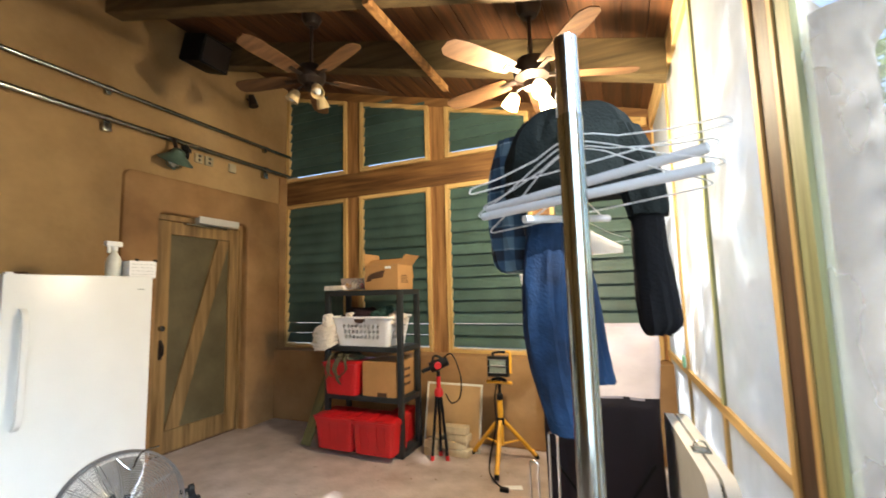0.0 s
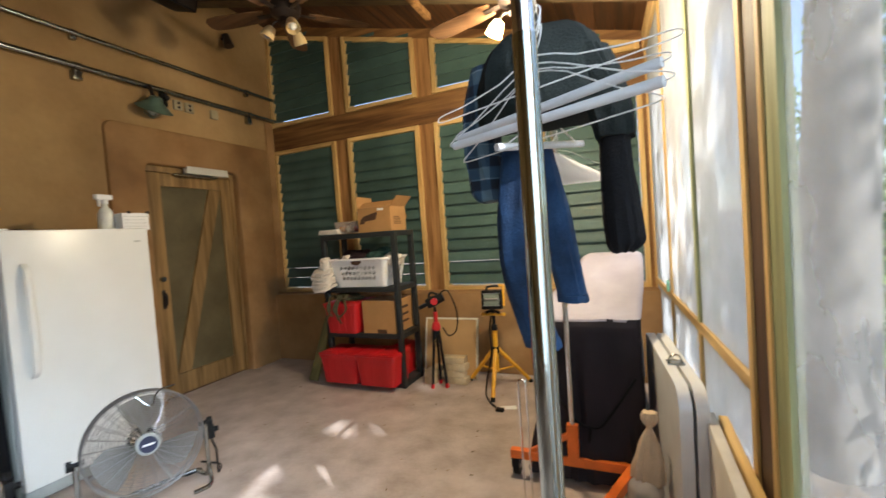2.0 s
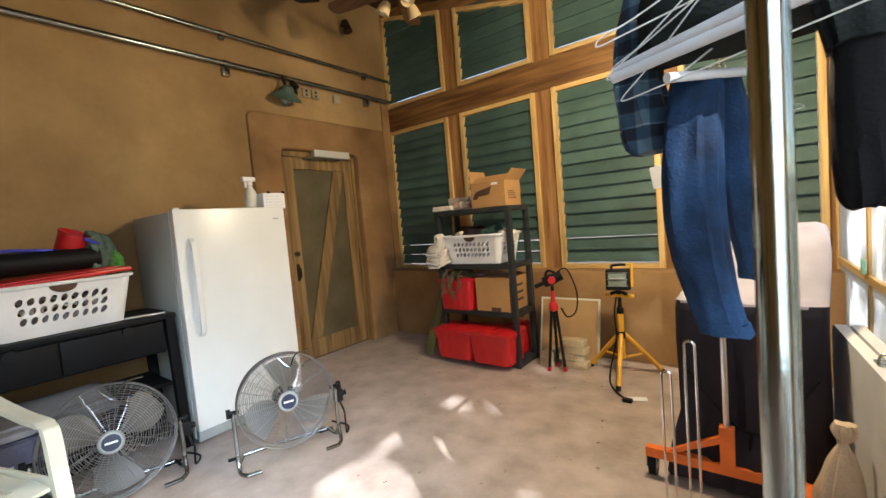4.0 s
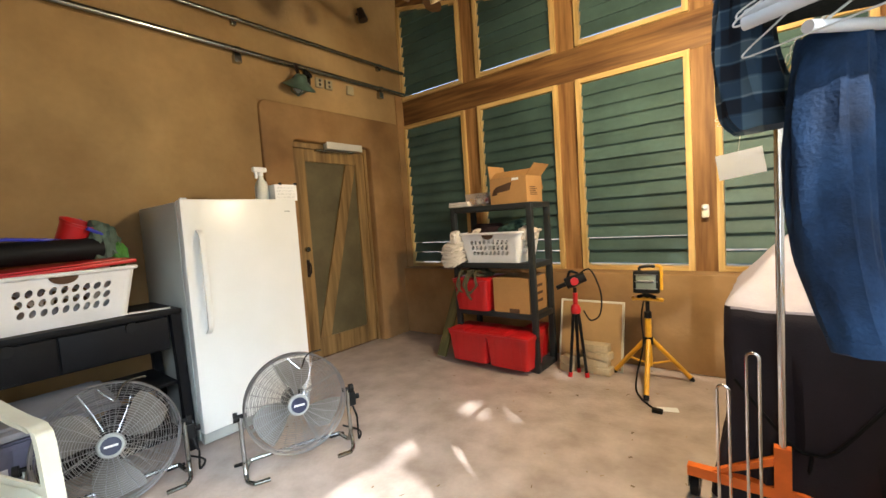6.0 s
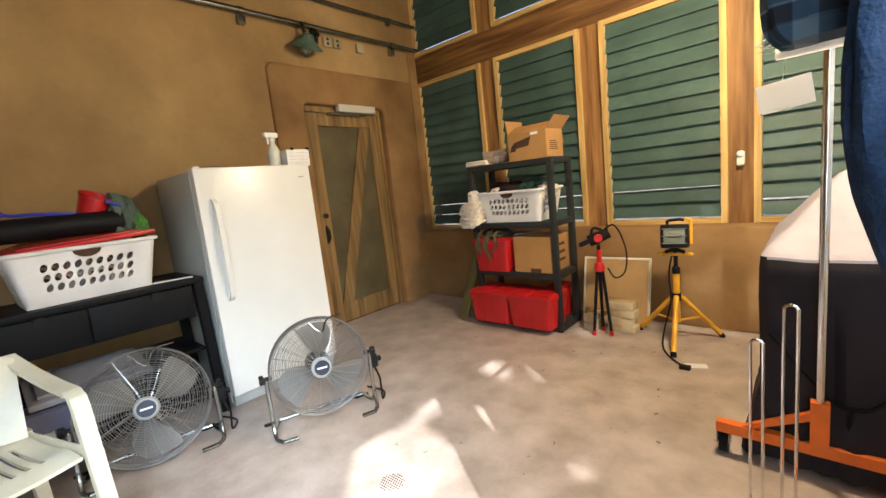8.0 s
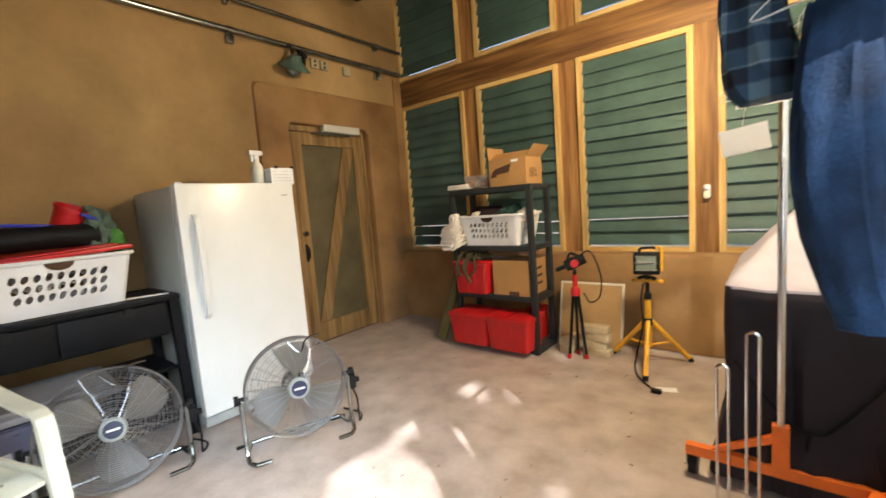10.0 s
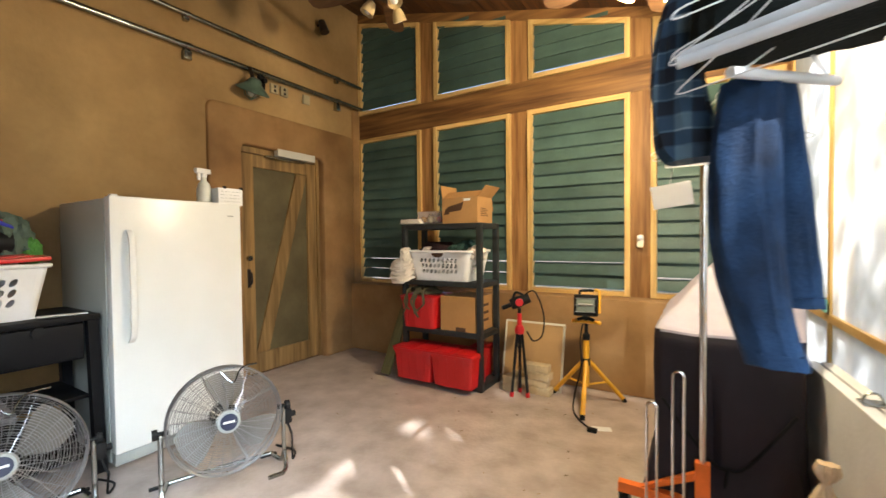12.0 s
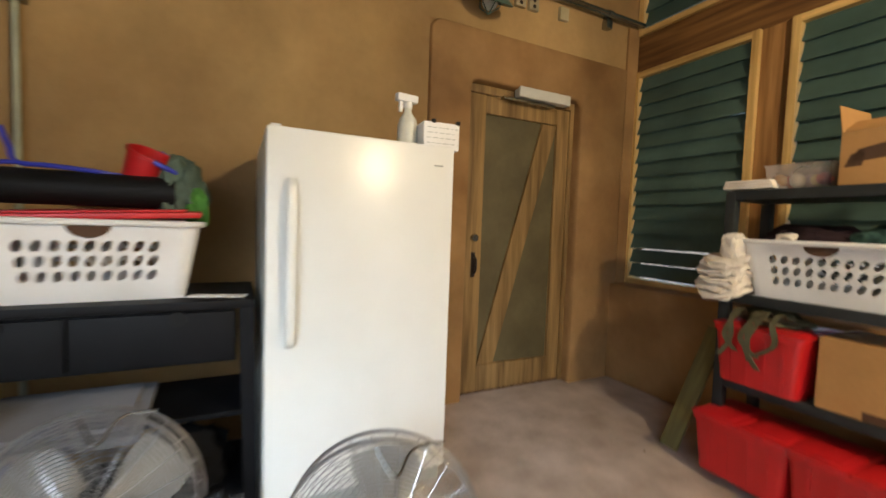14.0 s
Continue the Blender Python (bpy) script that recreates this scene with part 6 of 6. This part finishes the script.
hanging(bm, [(1.70, 0.235, 1.21, 0.045, 0.055, 0.08), (1.62, 0.265, 1.205, 0.045, 0.055, 0.10), (1.55, 0.282, 1.205, 0.042, 0.052, 0.10), (1.505, 0.287, 1.205, 0.038, 0.048, 0.08)], 30)
part("fleece_cuff", bm, GREY_CLOTH, jk)
bm = B()
hanging(bm, [(1.53, 0.285, 1.205, 0.030, 0.036, 0.05), (1.46, 0.285, 1.205, 0.032, 0.038, 0.06), (1.38, 0.289, 1.205, 0.036, 0.04, 0.06), (1.32, 0.294, 1.205, 0.038, 0.042, 0.06), (1.285, 0.296, 1.205, 0.036, 0.04, 0.10), (1.265, 0.290, 1.205, 0.020, 0.03, 0.15)], 30)
part("black_sleeve", bm, BLACK_CLOTH, jk, "long black sleeve")

for y, dx, rot, w, label in ((1.885, -0.005, -6, 0.16, "white paper cape over a wire hanger"), (1.935, 0.01, 5, 0.17, "white paper cape over a wire hanger")):
    pcp = thing("paper_cape", label, "paper cover", Matrix.Translation(rod_point(y) + Vector((dx, 0, -0.10))) @ pose(0, 0, 0, 0, 0, rot), group="paper capes")
    bm = B()
    for s in (-1, 1):
        v = [bm.verts.new(p) for p in ((-0.02, s * 0.002, 0.0), (0.02, s * 0.002, 0.0), (w, s * 0.006, -0.09), (w, s * 0.008, -0.115), (-w, s * 0.008, -0.12), (-w, s * 0.006, -0.095))]
        bm.faces.new(v)
    part("paper", bm, THIN_PAPER, pcp)
tg = thing("white_card_tag", "blank white card hanging from a wire hanger", "tag", pose(-0.086, 1.91, 1.40, 0, -8, 8))
boxpart("card", (-0.058, -0.001, -0.045), (0.058, 0.001, 0.03), THIN_PAPER, tg, 0)
bm = B()
tube(bm, [(0.0, 0, 0.03), (0.02, 0, 0.10), (0.03, 0.01, 0.19)], 0.001, 5)
part("string", bm, WIRE, tg)

# ---- tall wire stand ----
ws = thing("wire_stand", "chrome wire stand with two tall loops on a ring base", "wire stand", pose(-0.115, 2.03, 0))
bm = B()
tube(bm, [(0.10 * math.cos(a), 0.10 * math.sin(a), 0.006) for a in [2 * math.pi * i / 32 for i in range(32)]], 0.005, 8, True)
tube(bm, [(-0.10, 0, 0.012), (0.10, 0, 0.012)], 0.005, 8)
part("ring_base", bm, CHROME, ws)
for x, h, y in ((-0.04, 0.66, 0.01), (0.045, 0.79, -0.01)):
    bm = B()
    pts = [(x - 0.017, y, 0.012), (x - 0.017, y, h - 0.017)] + [(x - 0.017 * math.cos(a), y, h - 0.017 + 0.017 * math.sin(a)) for a in [math.pi * i / 10 for i in range(1, 10)]] + [(x + 0.017, y, h - 0.017), (x + 0.017, y, 0.012)]
    tube(bm, pts, 0.0048, 8)
    part("loop", bm, CHROME, ws)

# ---- folding table, boards and sack by the right wall ----
ft = thing("folding_table", "grey-white folding table folded flat, standing on its edge", "folding table", pose(0.375, 2.76, 0, 0, 0, -85.5))
TABLE = material("grey_white_table_plastic", (0.76, 0.77, 0.77), 0.35, 0.1, 0.05)


def rounded_slab(y0, y1, L, H, r=0.09):
    bm = B()
    ring = [(0.02, 0.0), (L - 0.02, 0.0)] + [(L - r + r * math.cos(a), H - r + r * math.sin(a)) for a in [math.pi / 2 * i / 7 for i in range(8)]] + [(0.03, H), (0.0, H - 0.03), (0.0, 0.02)]
    loft(bm, [[(x, y, z) for x, z in ring] for y in (y0, y0 + 0.004, y1 - 0.004, y1)])
    return bm


part("leaf", rounded_slab(0.0, 0.042, 0.86, 0.715), TABLE, ft)
part("leaf", rounded_slab(0.054, 0.096, 0.86, 0.715), TABLE, ft)
boxpart("seam", (0.03, 0.042, 0.02), (0.80, 0.054, 0.69), BLACK_PLASTIC, ft, 0)
bm = B()
tube(bm, spline([(0.55, 0.02, 0.717), (0.55, 0.03, 0.745), (0.55, 0.06, 0.75), (0.55, 0.076, 0.717)], 5), 0.004, 6)
box(bm, (0.52, 0.015, 0.715), (0.58, 0.08, 0.723), 0.003)
part("latch", bm, STEEL, ft)

wp = thing("white_board_panel", "thick off-white panel standing against the studs", "board", pose(0.53, 2.03, 0, 0, 3, -90))
boxpart("panel", (0.0, 0.0, 0.004), (1.25, 0.035, 0.61), material("off_white_board", (0.62, 0.58, 0.50), 0.6, 0, 0.08), wp, 0.006)
wp2 = thing("pine_board", "pale pine board on edge beside the off-white panel", "board", pose(0.575, 2.03, 0, 0, 3, -90))
boxpart("board", (0.0, 0.0, 0.004), (1.25, 0.03, 0.60), PINE_X, wp2, 0.004)

sk = thing("cloth_sack", "knotted beige cloth sack with a clear jug", "sack", pose(0.335, 2.20, 0.0))
bm = B()
hanging(bm, [(0.20, 0.005, 0.0, 0.066, 0.058, 0.14), (0.25, 0.006, 0, 0.064, 0.056, 0.16), (0.32, 0.01, 0, 0.048, 0.043, 0.18), (0.39, 0.014, 0, 0.028, 0.026, 0.15), (0.43, 0.016, 0, 0.012, 0.012, 0.08), (0.448, 0.018, 0, 0.020, 0.019, 0.2), (0.475, 0.02, 0, 0.032, 0.027, 0.25), (0.50, 0.022, 0, 0.027, 0.022, 0.3)], 40)
part("sack", bm, material("beige_sackcloth", (0.58, 0.45, 0.30), 0.9, 0, 0.12, 8, 120, 0.3), sk)
bm = B()
hanging(bm, [(0.0, -0.012, -0.03, 0.06, 0.055, 0.02), (0.02, -0.012, -0.03, 0.068, 0.062, 0.02), (0.16, -0.012, -0.03, 0.07, 0.064, 0.03), (0.20, -0.01, -0.028, 0.055, 0.052, 0.04), (0.225, -0.005, -0.02, 0.03, 0.03, 0.02)], 24)
part("jug", bm, sheer("cloudy_jug", (0.72, 0.68, 0.62), 0.15), sk)
rb = thing("green_ribbon", "scrap of pale green tape tied at the stud", "tape", pose(right_x(3.25) - 0.012, 3.25, 0.86))
bm = B()
box(bm, (-0.012, -0.03, 0.0), (0.004, 0.03, 0.07), 0.006)
part("tape", bm, material("pale_green_tape", (0.25, 0.55, 0.40), 0.5), rb)

# ---- floor drain ----
dr = thing("floor_drain", "round perforated metal drain cover in the floor", "drain", pose(-1.39, 1.455, 0.0))
bm = B()
lathe(bm, [(0.0, 0.0015), (0.062, 0.0015), (0.066, 0.0)], 28)
plate = part("plate", bm, material("worn_drain_metal", (0.46, 0.42, 0.38), 0.5, 0.2, 0.15, 20, 90, 0.1), dr)
bm = B()
for i in range(-4, 5):
    for j in range(-4, 5):
        if math.hypot(i, j) < 4.3:
            lathe(bm, [(0.0, 0.0022), (0.0042, 0.0022), (0.0042, 0.0016)], 6, pose(i * 0.0125 + (j % 2) * 0.006, j * 0.0125, 0))
part("holes", bm, INK, plate)

db = B()
drng = random.Random(77)
for _ in range(60):
    x, y = drng.uniform(-2.6, -0.2), drng.uniform(1.6, 3.85)
    box(db, (-0.5, -0.5, 0), (0.5, 0.5, 1), 0, pose(x, y, 0.0, 0, 0, drng.uniform(0, 180)) @ Matrix.Diagonal((drng.uniform(0.004, 0.022), drng.uniform(0.003, 0.010), 0.002, 1)))
tagged(part("floor_debris", db, material("dry_leaf_crumbs", (0.30, 0.22, 0.14), 0.9, 0, 0.3, island=0.5), None), "dry leaf crumbs and grit on the floor", "debris", kind="stuff")

# ---- outside ----
LITTER = material("leaf_litter_soil", (0.16, 0.12, 0.08), 0.95, 0, 0.45, 3.0, 18, 0.8, tone=(0.10, 0.085, 0.055))
bm = B()
n = 40
gv = {}
for i in range(n + 1):
    for j in range(n + 1):
        u, v = (i / n - 0.35) * 2, (j / n - 0.5) * 2
        x, y = 8 + math.copysign(abs(u) ** 2.2, u) * 120, 1 + math.copysign(abs(v) ** 2.2, v) * 120
        rise = 0.10 * max(0, x - 2.5)
        z = -0.26 + min(rise, 2.5) + 0.12 * noise.noise(Vector((x * 0.5, y * 0.5, 0)))
        if -4.5 < x < 1.6:
            z = min(z, -0.23)
        gv[i, j] = bm.verts.new((x, y, z))
for i in range(n):
    for j in range(n):
        bm.faces.new((gv[i, j], gv[i + 1, j], gv[i + 1, j + 1], gv[i, j + 1]))
tagged(part("ground", bm, LITTER, None), "brown leaf litter on the forest floor", "ground", kind="structure")

BARK = material("grey_bark", (0.17, 0.155, 0.13), 0.95, 0, 0.25, 3.0, 14, 0.9, (1, 1, 0.35), spec=0.2)
LEAF = bpy.data.materials.new("green_leaf")
LEAF.use_nodes = True
ln, lk = LEAF.node_tree.nodes, LEAF.node_tree.links
lb = ln["Principled BSDF"]
lb.inputs["Roughness"].default_value = 0.5
geo = ln.new("ShaderNodeNewGeometry")
lr = ln.new("ShaderNodeValToRGB")
lr.color_ramp.elements[0].color, lr.color_ramp.elements[1].color = (0.09, 0.15, 0.03, 1), (0.24, 0.34, 0.08, 1)
lk.new(geo.outputs["Random Per Island"], lr.inputs[0])
lk.new(lr.outputs[0], lb.inputs["Base Color"])
tl, ms = ln.new("ShaderNodeBsdfTranslucent"), ln.new("ShaderNodeMixShader")
lk.new(lr.outputs[0], tl.inputs[0])
ms.inputs[0].default_value = 0.55
lk.new(lb.outputs[0], ms.inputs[1])
lk.new(tl.outputs[0], ms.inputs[2])
lk.new(ms.outputs[0], ln["Material Output"].inputs[0])

# chosen sun patches on the floor; leaves towards the sun are left out
GAPS = [(Vector((x, y, 0)), r * 1.2) for x, y, r in ((-1.62, 2.58, 0.10), (-1.50, 2.645, 0.12), (-1.37, 2.69, 0.09), (-1.58, 2.12, 0.11), (-1.45, 2.17, 0.14), (-1.33, 2.29, 0.10), (-1.70, 1.95, 0.09),
                                                (-1.38, 1.45, 0.27), (-1.24, 1.60, 0.18), (-1.56, 1.33, 0.20), (-1.04, 1.66, 0.10), (-1.66, 1.20, 0.16), (-1.25, 1.20, 0.18))]


def leaf_cloud(seed, clumps, count, size):
    """Leaves as bent quads scattered round clump centres (x, y, z, radius); none where sun has to reach a GAPS spot."""
    r = np.random.RandomState(seed)
    verts, faces = [], []
    for _ in range(count):
        cx, cy, cz, rad = clumps[r.randint(len(clumps))]
        p = Vector((cx, cy, cz)) + Vector(r.normal(0, 0.45, 3)) * rad
        open_gap = False
        for g, gap_radius in GAPS:
            d = p - g
            t = d.dot(SUN_DIR)
            if (d - SUN_DIR * t).length < gap_radius:
                open_gap = True
        if open_gap or p.x < 1.0:
            continue
        s = size * r.uniform(0.6, 1.3)
        m = Euler(r.uniform(-1.2, 1.2, 3) + np.array((0, 0, r.uniform(0, 6.28)))).to_matrix()
        b = len(verts)
        for q in ((-0.5, 0, 0.02), (0, -0.28, 0), (0.5, 0, -0.06), (0, 0.28, 0)):
            verts.append(p + m @ Vector(q) * s)
        faces += [(b, b + 1, b + 2), (b, b + 2, b + 3)]
    me = bpy.data.meshes.new("crown")
    me.from_pydata(verts, [], faces)
    me.materials.append(LEAF)
    return me


def limb(bm, a, b, r0, r1, bend=0.15, seed=0):
    a, b = Vector(a), Vector(b)
    rnd = random.Random(seed)
    off = Vector((rnd.uniform(-1, 1), rnd.uniform(-1, 1), 0)) * bend * (b - a).length * 0.3
    pts = spline([a, a.lerp(b, 0.35) + off, a.lerp(b, 0.7) - off * 0.4, b], 5)
    n = len(pts)
    rings = []
    for i, p in enumerate(pts):
        d = (pts[min(i + 1, n - 1)] - pts[max(i - 1, 0)]).normalized()
        q = d.to_track_quat("Z", "Y")
        rad = r0 + (r1 - r0) * i / (n - 1)
        rings.append([p + q @ Vector((rad * (1 + 0.12 * noise.noise(Vector((math.cos(t) * 2, math.sin(t) * 2, i * 0.4 + seed)))) * math.cos(t), rad * math.sin(t), 0)) for t in [2 * math.pi * k / 14 for k in range(14)]])
    loft(bm, rings)


def tree(x, y, r, h, limbs, clumps, leaves, seed, label, size=0.16):
    t = thing("tree", label, "tree", pose(0, 0, 0), group="forest trees")
    bm = B()
    limb(bm, (x, y, -0.4), (x + 0.1, y, h), r, r * 0.7, 0.1, seed)
    part("trunk", bm, BARK, t)
    for k, (p, q, r0) in enumerate(limbs):
        bm = B()
        limb(bm, p, q, r0, r0 * 0.4, 0.3, seed + k + 1)
        part("limb", bm, BARK, t)
    ob = new("crown", leaf_cloud(seed, clumps, leaves, size))
    ob.parent = t
    return t


cr_rng = random.Random(5)


def clump_band(n, x, y, z, rad):
    return [(cr_rng.uniform(*x), cr_rng.uniform(*y), cr_rng.uniform(*z), cr_rng.uniform(*rad)) for _ in range(n)]


def shading_canopy(n):
    """Unseen clumps, added between the sun and the room's floor to shade it."""
    out = []
    for k in range(n):
        g = Vector((cr_rng.uniform(-3.3, 0.5), cr_rng.uniform(-1.6, 2.75), 0)) if k % 4 else Vector((0.6, cr_rng.uniform(0.4, 4.6), cr_rng.uniform(0.2, 2.6)))
        p = g + SUN_DIR * cr_rng.uniform(8.0, 10.5)
        out.append((p.x, p.y, p.z, 0.55))
    return out


tree(1.42, 3.45, 0.22, 3.0, [((1.45, 3.45, 2.6), (2.7, 3.1, 4.8), 0.15), ((1.45, 3.45, 2.8), (1.3, 4.6, 6.0), 0.13)],
     clump_band(8, (1.8, 4.5), (3.5, 7.0), (4.2, 6.0), (0.5, 0.8)), 700, 11, "grey forked tree trunk just outside the screen", 0.2)
# unseen tree, added only to shade the room and dapple its floor
tree(5.2, -3.4, 0.22, 7.0, [((5.2, -3.4, 5.0), (4.2, -2.0, 8.0), 0.1), ((5.2, -3.4, 5.5), (6.0, -1.0, 8.3), 0.1)],
     shading_canopy(120), 7000, 17, "added unseen tree whose crown shades the room around set sun patches", 0.2)
tree(3.3, 5.6, 0.2, 5.0, [((3.3, 5.6, 3.0), (4.5, 5.0, 5.5), 0.1)], clump_band(26, (2.4, 6.0), (4.5, 9.0), (0.6, 4.6), (0.5, 0.9)), 3600, 23, "mottled tree with low bright leaves", 0.17)
tree(6.5, 9.0, 0.25, 6.0, [((6.5, 9.0, 3.5), (7.5, 8.5, 6.5), 0.12)], clump_band(34, (3.5, 11), (7, 15), (0.4, 6.0), (0.8, 1.3)), 4600, 31, "tree in the bright undergrowth", 0.24)
tree(8.0, 3.0, 0.25, 6.0, [((8.0, 3.0, 3.5), (8.5, 4.0, 6.5), 0.12)], clump_band(20, (6, 11), (0, 6), (0.6, 4.5), (0.7, 1.2)), 2200, 37, "leafy tree beyond the screens", 0.24)

us = new("undergrowth", leaf_cloud(41, clump_band(70, (2.0, 8), (2.0, 11), (0.0, 0.8), (0.3, 0.6)), 5000, 0.16))
tagged(us, "pale green undergrowth on the forest floor", "undergrowth", kind="stuff")

sp = thing("cut_stump", "thin grey cut stump standing outside the screen", "stump")
bm = B()
limb(bm, (1.58, 2.66, -0.35), (1.55, 2.68, 0.83), 0.070, 0.062, 0.05, 3)
part("stump", bm, material("dark_stump_bark", (0.06, 0.05, 0.04), 0.95, 0, 0.3, 3, 20, 0.8), sp)
lg = thing("fallen_log", "dark brown fallen log on the leaf litter", "log")
bm = B()
limb(bm, (1.9, 3.6, 0.10), (3.4, 1.5, 0.02), 0.12, 0.10, 0.1, 8)
part("log", bm, material("dark_bark", (0.075, 0.055, 0.045), 0.95, 0, 0.3, 3, 20, 0.8), lg)


def palm_plant(x, y, z, s, seed):
    p = thing("palmate_plant", "bright green fan-leaved plant outside the screen", "plant", pose(x, y, z), group="fan-leaved plants")
    r = random.Random(seed)
    for k in range(5):
        a = r.uniform(0, 6.28)
        top = Vector((math.cos(a) * 0.22 * s, math.sin(a) * 0.22 * s, r.uniform(0.35, 0.75) * s))
        bm = B()
        tube(bm, spline([(0, 0, -0.3), (top.x * 0.4, top.y * 0.4, top.z * 0.7), top], 4), 0.006, 5)
        stalk = part("stalk", bm, LEAF, p)
        bm = B()
        for j in range(8):
            b = a + (j - 3.5) * 0.42
            d = Vector((math.cos(b), math.sin(b), -0.35)).normalized() * 0.24 * s
            w = Vector((-math.sin(b), math.cos(b), 0)) * 0.022 * s
            v = [bm.verts.new(q) for q in (top, top + d * 0.5 + w + Vector((0, 0, 0.03 * s)), top + d, top + d * 0.5 - w + Vector((0, 0, 0.03 * s)))]
            bm.faces.new(v)
        part("leaf_fan", bm, LEAF, stalk)
    return p


palm_plant(2.05, 3.0, 0.45, 1.2, 2)
palm_plant(2.35, 3.1, -0.1, 0.9, 7)
palm_plant(2.9, 4.3, 0.1, 1.3, 9)
